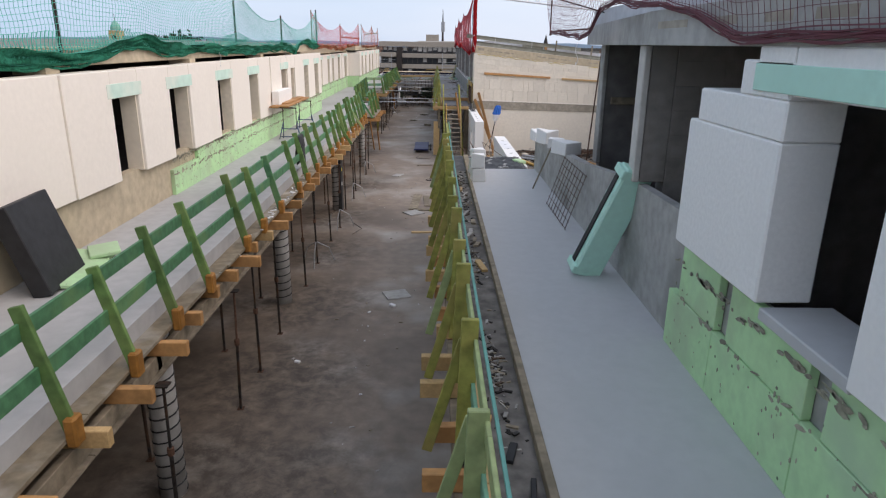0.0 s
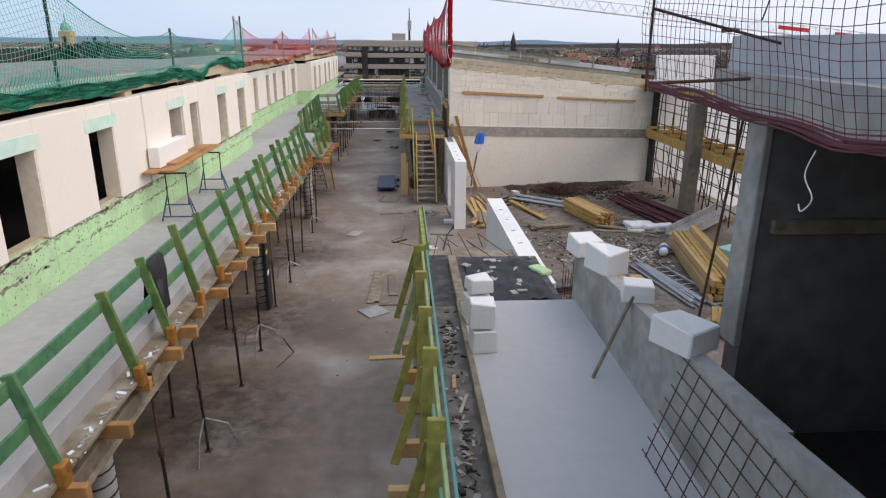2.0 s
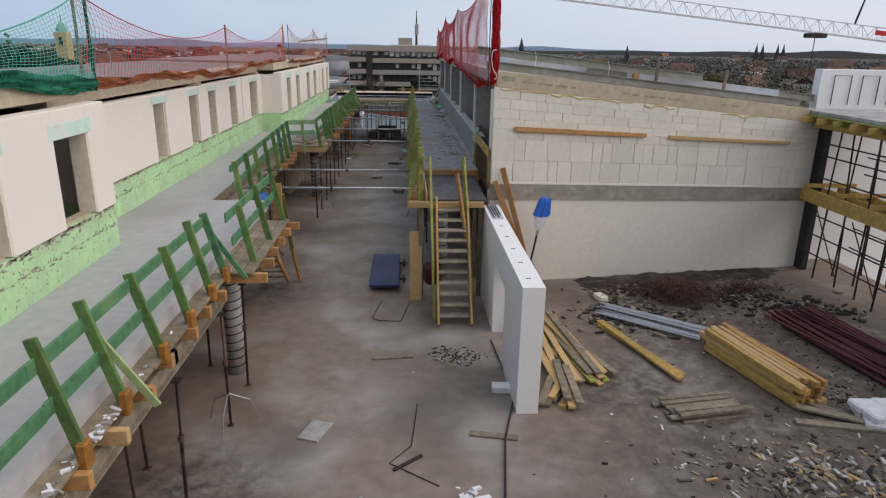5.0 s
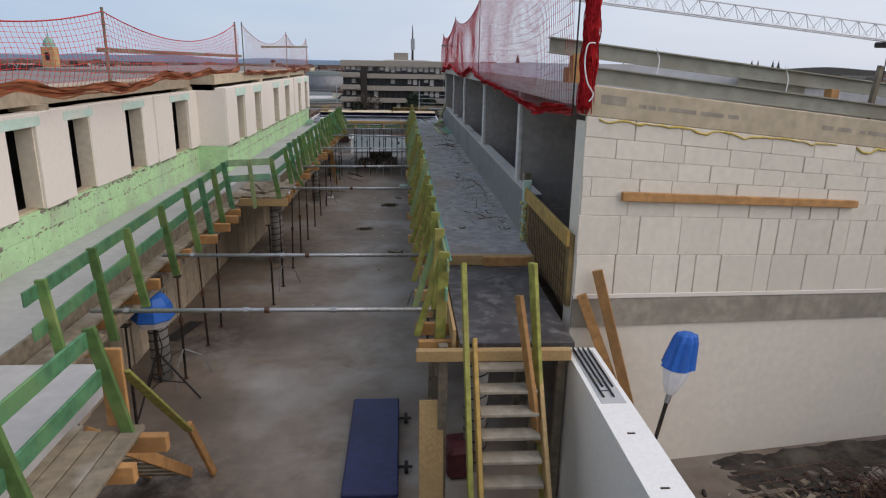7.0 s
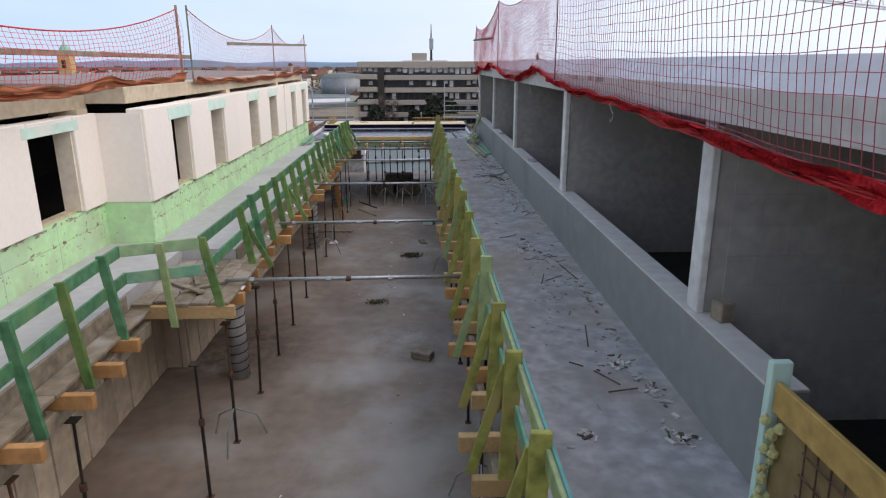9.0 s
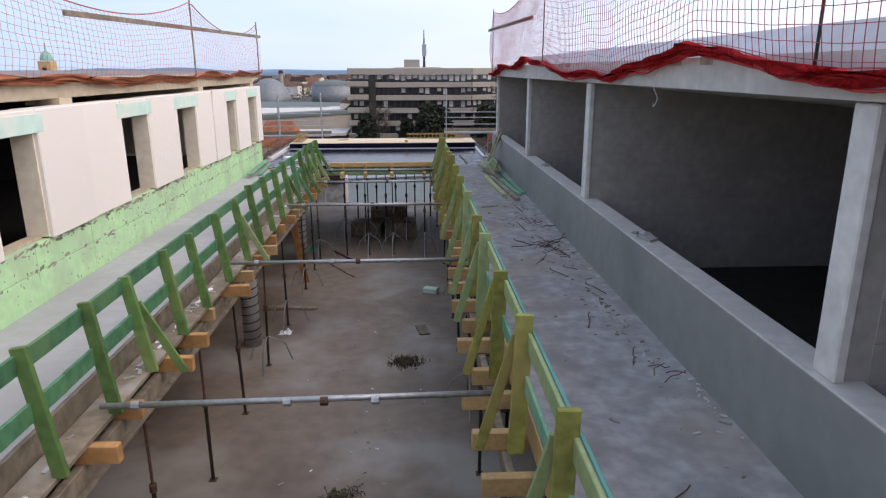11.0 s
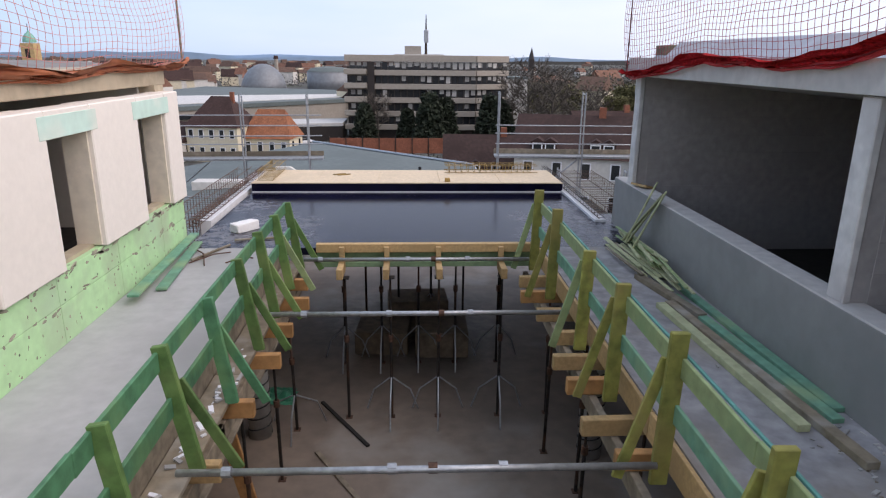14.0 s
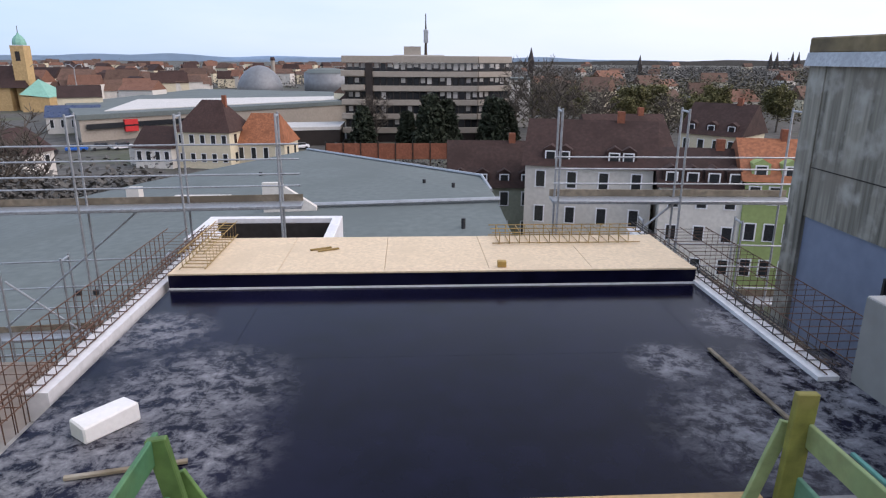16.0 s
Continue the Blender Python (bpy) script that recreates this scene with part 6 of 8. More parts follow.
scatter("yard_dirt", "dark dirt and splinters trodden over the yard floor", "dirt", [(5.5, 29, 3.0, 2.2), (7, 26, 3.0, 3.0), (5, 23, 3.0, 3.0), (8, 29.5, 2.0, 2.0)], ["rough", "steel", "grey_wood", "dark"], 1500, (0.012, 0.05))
scatter("gravel_patch", "little patch of gravel on the floor", "gravel", [(0.9, 27.6, 0.6, 0.4)], ["rough", "soil_chip"], 260, (0.02, 0.07))
scatter("paper_scraps", "torn paper scraps on the floor", "paper", [(0.65, 23.6, 0.35, 0.3)], ["white"], 11, (0.03, 0.11))
scatter("floor_scraps", "small scraps scattered over the corridor floor", "scraps", [(-1.2, 10, 1.8, 9), (-1.2, 22, 2.0, 8), (-1.2, 45, 1.6, 9), (4, 25, 5, 5)], ["rough", "grey_wood", "upstand", "rough", "white"], 170, (0.012, 0.045))
scatter("plaster_crumbs", "white plaster crumbs on the edge planks", "crumbs", [(-2.73, 20.5, 0.1, 1.6), (-2.73, 21.5, 0.1, 2.0), (-2.73, 19, 0.1, 3), (-3.4, 39.2, 0.5, 0.8), (-3.25, 39.0, 0.45, 0.6), (-3.5, 39.6, 0.4, 0.6), (-2.73, 12, 0.1, 5), (-3.03, 45, 0.1, 6), (-3.03, 51, 0.1, 3)], ["white", "upstand"], 620, (0.012, 0.055), DECK - 0.19)
scatter("gallery_crumbs", "concrete crumbs and dirt along the upstand", "crumbs", [(1.6, 38, 0.2, 4), (1.55, 44, 0.3, 5), (1.5, 50, 0.3, 3), (1.3, 47, 0.8, 6), (1.2, 38, 0.8, 5)], ["upstand", "rough", "grey_wood"], 420, (0.01, 0.04), DECK)
scatter("gallery_rubble", "little heaps of broken mortar on the gallery", "rubble", [(1.55, 34.95, 0.16, 0.14), (0.86, 35.05, 0.08, 0.1), (1.6, 35.7, 0.16, 0.4), (1.45, 36.2, 0.2, 0.3), (1.2, 40.2, 0.3, 0.5), (1.45, 46.5, 0.2, 0.4)], ["rough", "upstand", "soil_chip", "pale_edge"], 220, (0.012, 0.05), DECK)
def tufts(name, label, c, rx, ry, n, h, mat):
    g = Geo()
    for _ in range(n):
        a, r = R.uniform(0, 6.28), abs(R.gauss(0, 0.5))
        x, y = c[0] + rx * r * math.cos(a), c[1] + ry * r * math.sin(a)
        pts = [(x, y, 0.0)]
        for k in range(3):
            x, y = x + R.uniform(-h, h) * 0.8, y + R.uniform(-h, h) * 0.8
            pts.append((x, y, R.uniform(0.05, h)))
        g.path(pts, 0.006, 3, False)
    solid(name, g, mat, label, "rebar tangle" if mat == "rust" else "moss", kind="stuff")
tufts("rebar_tangle", "tangled heap of rusty reinforcement wire", (6.1, 30.4), 0.95, 0.6, 520, 0.36, "rust")
tufts("rebar_tangle", "tangled rusty tie wire along the wall", (7.9, 30.8), 1.4, 0.4, 150, 0.2, "rust")
scatter("wall_foot_debris", "dark rubble along the foot of the wall", "rubble", [(5.6, 30.7, 1.6, 0.6), (7.2, 30.5, 1.8, 0.7), (8.6, 29.6, 1.4, 1.0), (4.6, 29.4, 1.2, 1.0)], ["dark", "steel", "grey_wood", "dark"], 1300, (0.03, 0.13))
M["soil"] = material("dark_brown_soil", (0.05, 0.04, 0.031), 0.95, vary=0.3, grain=9, stain=2.0, stain_col=(0.1, 0.085, 0.065), bump=0.6)
def mound(x0, x1, y, depth, h):
    """A ragged low bank of soil along the wall."""
    n, m = 60, 14
    vs = [(x0 + (x1 - x0) * i / n, y + (x0 + (x1 - x0) * i / n - 5) * 0.14 - depth * k / m * (1 + 0.5 * noise.noise((i * 0.13, 1, k * 0.05))), max(-0.01, h * math.sin(math.pi * min(1, i / 8, (n - i) / 8) / 2) * (1 - k / m) ** 0.8 * (0.9 + 0.9 * noise.noise((i * 0.16, 0, k * 0.2))) + 0.05 * noise.noise((i * 0.7, k * 0.7, 2)) - 0.02)) for i in range(n + 1) for k in range(m + 1)]
    return solid("soil_bank", Geo().add(vs, [(i * (m + 1) + k, i * (m + 1) + k + 1, (i + 1) * (m + 1) + k + 1, (i + 1) * (m + 1) + k) for i in range(n) for k in range(m)]), "soil", "low bank of dark soil and waste along the wall", "soil", kind="stuff", smooth=True)
mound(3.9, 9.6, 31.72, 0.7, 0.1)
M["moss"] = material("dry_moss", (0.1, 0.085, 0.045), 0.95, vary=0.3, bump=0)
tufts("moss_patch", "dry moss heap on the floor", (-0.66, 47.8), 0.27, 0.24, 700, 0.02, "moss")
tufts("moss_patch", "dry moss heap on the floor", (-1.4, 44.2), 0.35, 0.2, 90, 0.05, "moss")
# flat steel mats beside the tangle
for x, y, rz in ((4.9, 30.9, 10), (7.4, 30.9, -6)):
    th = thing("steel_mat", "rusty welded steel mat lying by the wall", "steel mat", (x, y, 0), group="steel mats")
    m = Matrix.Translation((x, y, 0.03)) @ Matrix.Rotation(radians(rz), 4, "Z")
    for i in range(9):
        part("bar", Geo().tube(m @ Vector((-0.8 + i * 0.2, -0.4, 0)), m @ Vector((-0.8 + i * 0.2, 0.4, 0.05)), 0.006, 4), "rust", th)
    for i in range(5):
        part("bar", Geo().tube(m @ Vector((-0.85, -0.4 + i * 0.2, 0.012 * i)), m @ Vector((0.85, -0.4 + i * 0.2, 0.012 * i)), 0.006, 4), "rust", th)
# orange props leaning on the yard wall's end
for a, b in (((2.9, 31.0, 0.0), (2.1, 31.33, 2.8)), ((2.95, 31.15, 0.0), (1.93, 31.32, 2.5))):
    solid("leaning_timber", Geo().beam(a, b, 0.05, 0.12, 0.005), "orange_wood", "orange timber leaning on the block wall", "timber", kind="", group="leaning timbers")

# ---- on the terrace: trestles, shelf with blocks, laths ----
for y in (18.15, 20.4):
    th = thing("trestle", "dull blue steel bricklayer's trestle beside the wall", "trestle", (-3.95, y, DECK), group="trestles")
    for x, dx in ((-4.16, -0.1), (-3.8, 0.12)):
        part("leg", Geo().tube((x + dx, y - 0.12, DECK + 0.014), (x, y, DECK + 0.47), 0.015, 6), "trestle_steel", th)
        part("leg", Geo().tube((x + dx * 0.6, y + 0.2, DECK + 0.014), (x, y, DECK + 0.47), 0.013, 6), "trestle_steel", th)
        part("upright", Geo().tube((x, y, DECK + 0.3), (x, y, DECK + 0.86), 0.011, 6), "steel", th)
    for z, k in ((0.09, 0.09), (0.3, 0.04)):
        part("crossbar", Geo().tube((-4.16 - k, y - k, DECK + z), (-3.8 + k, y - k, DECK + z), 0.014, 6), "trestle_steel", th)
    part("head_bar", Geo().tube((-4.42, y, DECK + 0.862), (-3.78, y, DECK + 0.862), 0.018, 6), "steel", th)
sh = thing("working_platform", "orange plank platform on trestles along the wall", "platform", (-4.2, 19.5, DECK + 0.92))
for x0, x1, y0, y1, z in ((-4.46, -4.23, 17.9, 21.0, 0.88), (-4.22, -3.99, 18.1, 21.2, 0.88), (-4.3, -4.1, 18.6, 20.9, 0.922)):
    part("plank", Geo().box((x0, y0, DECK + z), (x1, y1, DECK + z + 0.04), 0.005), "orange_wood" if z < 0.95 else "grey_wood", sh)
foam(-4.37, 19.1, DECK + 0.922, 0.2, 1.6, 0.37, 0, "long white aerated concrete block on the planks", 0)
jk = thing("work_jacket", "dark grey jacket hung over the guard rail", "jacket", (-2.9, 13.2, DECK + 0.2))
prof = [(-0.035, 0.12), (-0.045, 0.3), (-0.04, 0.5), (-0.03, 0.7), (0.0, 0.735), (0.035, 0.7), (0.05, 0.5), (0.06, 0.3), (0.06, 0.06)]
part("cloth", Geo().add([(-2.85 + px + 0.035 * noise.noise((k * 0.55, q * 0.6, 2)), 13.55 + k * 0.035 + 0.02 * noise.noise((q, k * 0.4, 5)), DECK + pz + 0.05 * noise.noise((k * 0.3, q, 8)) * (pz < 0.4)) for k in range(14) for q, (px, pz) in enumerate(prof)], [(k * 9 + q, k * 9 + q + 1, (k + 1) * 9 + q + 1, (k + 1) * 9 + q) for k in range(13) for q in range(8)]), "black", jk, smooth=True)
part("sleeve", Geo().path([(-2.78, 13.66, DECK + 0.5), (-2.76, 13.62, DECK + 0.25), (-2.75, 13.66, DECK - 0.08)], [0.06, 0.055, 0.045], 8), "black", jk, smooth=True)
for a, b in (((-4.46, 55.4, DECK + 0.1), (-4.32, 52.9, DECK + 0.1)), ((-4.36, 55.2, DECK + 0.03), (-4.18, 53.3, DECK + 0.03))):
    solid("green_lath", Geo().beam(a, b, 0.12, 0.03), "teal_board", "green board lying on the terrace", "board", kind="", group="boards on the terrace")
# laths and beams on the second gallery
M["pale_lath"] = material("pale_greenish_lath", (0.46, 0.47, 0.27), 0.8, vary=0.12, grain=10, stain=2.0, bump=0.15, spread=0.2)
pile_at = ((1.27, 51.5, 2.4, 93, "pale_lath"), (1.42, 51.3, 2.9, 94, "pale_plank"), (1.56, 51.7, 2.6, 94, "teal_board"), (1.4, 53.0, 1.3, 100, "pale_plank"), (1.7, 52.0, 2.9, 92, "teal_board"))
for x, y, L, rz, m in pile_at:
    d = Vector((math.cos(radians(rz)), math.sin(radians(rz)), 0)) * L / 2
    z = DECK + (0.032 if m != "teal_board" else 0.022)
    solid("loose_beam", Geo().beam(Vector((x, y, z)) - d, Vector((x, y, z)) + d, 0.1, 0.06 if m != "teal_board" else 0.04), m, "loose squared timber on the gallery floor", "timber", kind="", group="loose timbers")
for i in range(16):
    y = 53.6 + R.uniform(0, 1.8)
    solid("thin_lath", Geo().beam((R.uniform(1.4, 1.6), y - 1.0, DECK + 0.1 + 0.01 * i), (R.uniform(1.55, 1.76), y + 0.5, DECK + 0.04 + 0.01 * i), 0.04, 0.02), "pale_lath" if i % 3 else "lime_board", "thin greenish lath in a loose heap", "lath", kind="", group="thin laths")
for y0, y1, z1 in ((54.8, 54.62, 3.36), (54.5, 54.3, 3.3), (54.9, 54.35, 3.26), (54.75, 54.5, 3.15)):
    solid("leaning_lath", Geo().beam((1.5, y0, DECK + 0.12), (1.79, y1, z1), 0.06, 0.022), "pale_lath", "pale green lath leaning on the upstand", "lath", kind="", group="leaning laths")
for i in range(14):
    x, y, a = R.uniform(1.1, 1.7), R.choice((36.0, 36.2, 39, 43.6, 46.3, 48.8, 47.6)) + R.uniform(-0.6, 0.6), R.uniform(0, 3.1)
    L = R.uniform(0.12, 0.4)
    solid("scrap_stick", Geo().tube((x, y, DECK + 0.015), (x + L * math.cos(a), y + L * math.sin(a), DECK + R.uniform(0.015, 0.12)), 0.007, 5), "rust", "dark scrap of rebar on the gallery", "rebar scrap", kind="", group="rebar scraps")
leaning("timber_offcut", (0.13, 0.14, 0.16), (2.0, 35.45, 3.122), 0, 0, 12, "grey_wood", "timber offcut standing on the upstand", "offcut", 0.01)

def crumple(name, x, y, r, h, mat, label, cat):
    """A crumpled sheet lying on the floor."""
    n, rim = 16, R.uniform(0, 50)
    vs = []
    for i in range(n + 1):
        for j in range(n + 1):
            u, v = i / n * 2 - 1, j / n * 2 - 1
            k = 1 - 0.35 * abs(noise.noise((u * 2 + rim, v * 2, 3)))
            vs.append((x + r * u * k, y + r * 0.8 * v * k, 0.006 + h * abs(noise.noise((u * 1.7 + rim, v * 1.7, 1))) * 1.8 * max(0.0, 1.05 - u * u * 0.8 - v * v * 0.8) + 0.2 * h * abs(noise.noise((u * 6, v * 6 + rim, 2)))))
    fs = [(i * (n + 1) + j, (i + 1) * (n + 1) + j, (i + 1) * (n + 1) + j + 1, i * (n + 1) + j + 1) for i in range(n) for j in range(n)]
    return solid(name, Geo().add(vs, fs), mat, label, cat, kind="")
M["tarp"] = material("green_tarpaulin", (0.05, 0.26, 0.15), 0.5, vary=0.2, grain=8, bump=0.1)
crumple("tarpaulin", -3.45, 55.2, 0.34, 0.14, "tarp", "crumpled green tarpaulin lying on the floor", "tarpaulin")
crumple("plastic_bag", -2.96, 49.2, 0.13, 0.07, "white", "crumpled white plastic bag on the floor", "bag")

# tangled tie wire and bars lying on the second gallery
for cx, cy, rx, ry, n in ((1.52, 47.9, 0.1, 0.22, 9), (1.44, 46.55, 0.1, 0.32, 15), (1.6, 46.05, 0.08, 0.15, 6), (1.5, 42.6, 0.12, 0.3, 6), (1.45, 39.6, 0.12, 0.3, 6)):
    g = Geo()
    for _ in range(n):
        x, y, a = cx + R.gauss(0, rx * 0.5), cy + R.gauss(0, ry * 0.5), R.uniform(0, 6.28)
        pts = [(x, y, DECK + 0.012)]
        for k in range(R.choice((2, 3, 4))):
            s = R.uniform(0.04, 0.1)
            a += R.uniform(-0.8, 0.8)
            x, y = min(x + s * math.cos(a), 1.78), y + s * math.sin(a)
            pts.append((x, y, DECK + R.uniform(0.012, 0.07)))
        g.path(pts, 0.0042, 4)
    solid("wire_heap", g, "rust", "tangled heap of dark tie wire on the gallery floor", "wire heap", kind="stuff")
for cx, cy, rz, L in ((1.05, 46.5, 8, 0.3), (1.2, 45.8, 62, 0.34), (1.3, 45.2, 115, 0.36), (1.5, 45.4, 140, 0.2), (1.6, 44.6, 110, 0.4), (0.9, 49.3, 20, 0.3), (1.25, 43.6, 75, 0.35), (1.0, 40.8, 30, 0.3)):
    c, d = Vector((cx, cy, DECK + 0.012)), Vector((math.cos(radians(rz)), math.sin(radians(rz)), 0)) * L / 2
    solid("bent_bar", Geo().path([c - d, c + Vector((0.015, -0.01, 0)), c + d, c + d * 1.08 + Vector((0.02, 0.02, 0.015))], 0.005, 5), "rust", "bent dark bar lying on the gallery floor", "rebar scrap", kind="", group="bent bars")
# pale plaster along the foot of the upstand
scatter("plaster_line", "pale plaster crumbs along the foot of the upstand", "crumbs", [(1.74, y, 0.05, 0.9) for y in (38, 42, 45.4, 46.6, 50)], ["pale_edge"], 90, (0.008, 0.03), DECK)
scatter("mortar_lumps", "grey mortar lumps at the foot of the cross walls", "mortar", [(1.95, 44.05, 0.08, 0.15), (1.95, 49.45, 0.08, 0.15)], ["upstand"], 26, (0.03, 0.1), 3.122)
for i in range(14):
    y, x = 53.9 + R.uniform(0, 1.0), R.uniform(1.3, 1.68)
    solid("thin_lath", Geo().beam((x, y - R.uniform(0.5, 1.1), DECK + 0.02 + 0.005 * i), (x + R.uniform(-0.1, 0.06), y + R.uniform(0.2, 0.6), DECK + 0.02 + 0.004 * i), 0.045, 0.02), "pale_lath" if i % 4 else "pale_plank", "thin greenish lath in a loose heap", "lath", kind="", group="thin laths")
leaning("cardboard_piece", (0.2, 0.3, 0.03), (1.93, 55.5, 3.13), 0, 12, 25, "wood", "torn brown cardboard lying on the upstand", "cardboard", 0.004)
# brown board and sticks on the corridor floor
solid("floor_board", Geo().beam((-3.6, 50.56, 0.03), (-2.56, 50.45, 0.03), 0.13, 0.05, 0.004), "grey_wood", "brown plank lying on the corridor floor", "plank", kind="")
solid("floor_stick", Geo().beam((-2.73, 55.0, 0.02), (-1.99, 53.85, 0.02), 0.05, 0.03, 0.003), "dark", "dark stick lying on the corridor floor", "stick", kind="")
# bars bent on the terrace end
for a, b in (((-4.3, 54.9, 2.395), (-3.98, 54.2, 2.395)), ((-4.2, 54.3, 2.395), (-3.8, 54.75, 2.4)), ((-3.75, 54.3, 2.395), (-3.45, 54.5, 2.395))):
    m = [(u + v) / 2 + 0.04 for u, v in zip(a, b)]
    solid("bent_bar", Geo().path([a, (m[0], m[1], 2.43), b], 0.009, 5), "rust", "bent dark bar lying on the terrace", "rebar scrap", kind="", group="bent bars")

scatter("strip_debris", "splinters, crumbs and dirt along the gallery slab", "debris", STRIP, ["grey_wood", "dark", "rough", "steel"], 800, (0.01, 0.045), DECK - 0.06)
# prop beside the dark wall and a board fixed on it
lp = thing("steel_prop", "dark steel prop leaning beside the plastered wall", "prop", (2.72, 12.3, 0))
part("outer_tube", Geo().tube((2.74, 12.3, 0.0), (2.86, 12.05, 2.9), 0.017, 8), "rust", lp)
part("inner_tube", Geo().tube((2.86, 12.05, 2.9), (2.95, 11.9, 4.95), 0.013, 8), "rust", lp)
part("collar", Geo().tube((2.855, 12.06, 2.84), (2.865, 12.04, 2.92), 0.026, 8), "steel", lp)
part("foot_plate", Geo().box((2.66, 12.22, 0.0), (2.82, 12.38, 0.012)), "rust", lp)
solid("wall_board", Geo().box((3.05, 11.37, 4.02), (4.4, 11.428, 4.14), 0.005), "grey_wood", "brown board fixed to the shaded plastered wall", "board", kind="")

# ---- the end of the slab ----
M["kerb"] = material("pale_grey_edge", (0.74, 0.73, 0.73), 0.7, vary=0.06, grain=14, stain=2.0)
M["film_deck"] = material("black_film_deck", (0.005, 0.005, 0.016), 0.12, vary=0.2, grain=4, stain=0.45, stain_col=(0.008, 0.008, 0.024), bump=0.012, spec=0.1)
powdered_or_shaded(M["film_deck"], [(-4.1, 55.6, 1.3), (-3.5, 56.5, 1.0), (-3.3, 55.6, 0.8), (0.9, 55.7, 1.1), (1.5, 56.2, 1.2), (0.5, 56.8, 0.5), (-4.2, 57.6, 0.7), (1.5, 57.6, 0.6)], (0.3, 0.3, 0.32), DECK, 0.15, 0.7, (0.42, 0.68), 7.0)
k = 0
for x0, x1, y0, y1, m in ((-3.35, 0.9, 55.0, 57.0, "film_deck"), (-3.35, 0.9, 57.002, 58.8, "film_deck"), (-4.45, -3.352, 55.0, 57.0, "film_deck"), (-4.45, -3.352, 57.002, 58.8, "film_deck"), (0.902, 2.0, 55.0, 57.0, "film_deck"), (0.902, 1.75, 57.002, 58.8, "film_deck")):
    k += 1
    solid(f"deck_end_{k}", Geo().box((x0, y0, DECK - 0.1), (x1 - 0.001, y1, DECK)), m, "glossy black film-faced shuttering deck with cement dust", "deck")
bx = thing("parapet_box", "pale chipboard shuttering box with a black front", "shuttering", (-1.5, 58.8, DECK))
part("front", Geo().box((-4.45, 58.8, DECK + 0.02), (1.55, 58.85, DECK + 0.17), 0.004), "film", bx, "black film-faced front board")
part("front_strip", Geo().box((-4.45, 58.785, DECK), (1.55, 58.8, DECK + 0.02)), "white", bx)
part("edge_strip", Geo().box((-4.45, 58.79, DECK + 0.17), (1.55, 58.86, DECK + 0.192), 0.003), "osb", bx)
for i in range(5):
    a = -4.45 + i * 1.2
    part("sheet", Geo().box((a, 58.87, DECK + 0.13), (a + 1.196, 60.3, DECK + 0.185), 0.003), "osb", bx)
part("core", Geo().box((-4.4, 58.86, DECK - 0.1), (1.5, 60.25, DECK + 0.128)), "grey_wood", bx)
for s, x in ((1, -4.62), (-1, 1.62)):
    solid("slab_kerb", Geo().prism([(x - 0.09, 56.4), (x + 0.09, 56.4), (x + 0.09, 61.2), (x - 0.09, 61.2)], DECK - 0.2, DECK + 0.04), "kerb", "pale grey edge angle of the slab", "kerb")
solid("slab_front", Geo().box((-4.7, 60.9, 1.2), (1.7, 61.1, DECK - 0.05)), "kerb", "front edge of the upper slab", "wall")
solid("slab_end_west", Geo().box((-4.7, 55.5, 0), (-4.5, 61.0, DECK - 0.2)), "rough", "concrete wall under the slab end", "wall")
solid("slab_end_east", Geo().box((1.8, 56.4, 0), (2.0, 61.0, DECK - 0.2)), "rough", "concrete wall under the slab end", "wall")

def cage(name, at, length, wid, hgt, axis, step=0.15, mat="rust", label="rusty reinforcement cage of stirrups", floor=None):
    """Stirrups threaded on long bars; axis: x or y."""
    th = thing(name, label, "rebar cage", at)
    n = int(length / step)
    P = lambda u, w, z: (at[0] + u, at[1] + w, at[2] + z) if axis == "x" else (at[0] + w, at[1] + u, at[2] + z)
    for i in range(n + 1):
        u = i * step
        part("stirrup", Geo().path([P(u, 0, 0.01), P(u, 0, hgt), P(u, wid, hgt), P(u, wid, 0.01), P(u, 0, 0.012)], 0.006, 4), mat, th)
    for w, z in ((0.0, 0.02), (wid, 0.02), (0.0, hgt), (wid, hgt), (wid / 2, hgt)):
        part("long_bar", Geo().tube(P(-0.1, w, z), P(length + 0.1, w, z), 0.007, 4), mat, th)
    return th
M["ochre_steel"] = material("ochre_rebar", (0.32, 0.22, 0.08), 0.8, vary=0.2, spread=0.1)
cage("rebar_cage", (-0.6, 59.85, DECK + 0.19), 1.75, 0.4, 0.16, "x", 0.13, "ochre_steel", "ochre reinforcement cage lying on the chipboard")
cage("rebar_cage", (-4.35, 59.0, DECK + 0.19), 1.3, 0.28, 0.2, "y", 0.13, "ochre_steel", "ochre reinforcement cage lying on the chipboard")
cage("rebar_cage", (-5.25, 55.6, 1.55), 5.4, 0.55, 0.95, "y", 0.16, "rust", "tall rusty reinforcement cage beside the slab")
cage("rebar_cage", (-4.72, 56.0, DECK + 0.04), 5.0, 0.12, 0.12, "y", 0.17, "rust", "narrow rusty reinforcement cage on the slab edge")
cage("rebar_cage", (2.0, 56.6, 1.7), 4.6, 0.8, 0.7, "y", 0.17, "rust", "rusty reinforcement cage beside the slab")
cage("rebar_cage", (1.6, 56.5, DECK + 0.04), 4.6, 0.1, 0.1, "y", 0.18, "steel", "narrow reinforcement cage on the slab edge")
leaning("shuttering_board", (0.7, 5.5, 0.05), (-4.95, 58.3, 1.5), 0, 0, 0, "grey_wood", "shuttering board under the reinforcement", "board", 0.005)
leaning("shuttering_board", (0.9, 4.8, 0.05), (2.4, 58.9, 1.65), 0, 0, 0, "grey_wood", "shuttering board under the reinforcement", "board", 0.005)
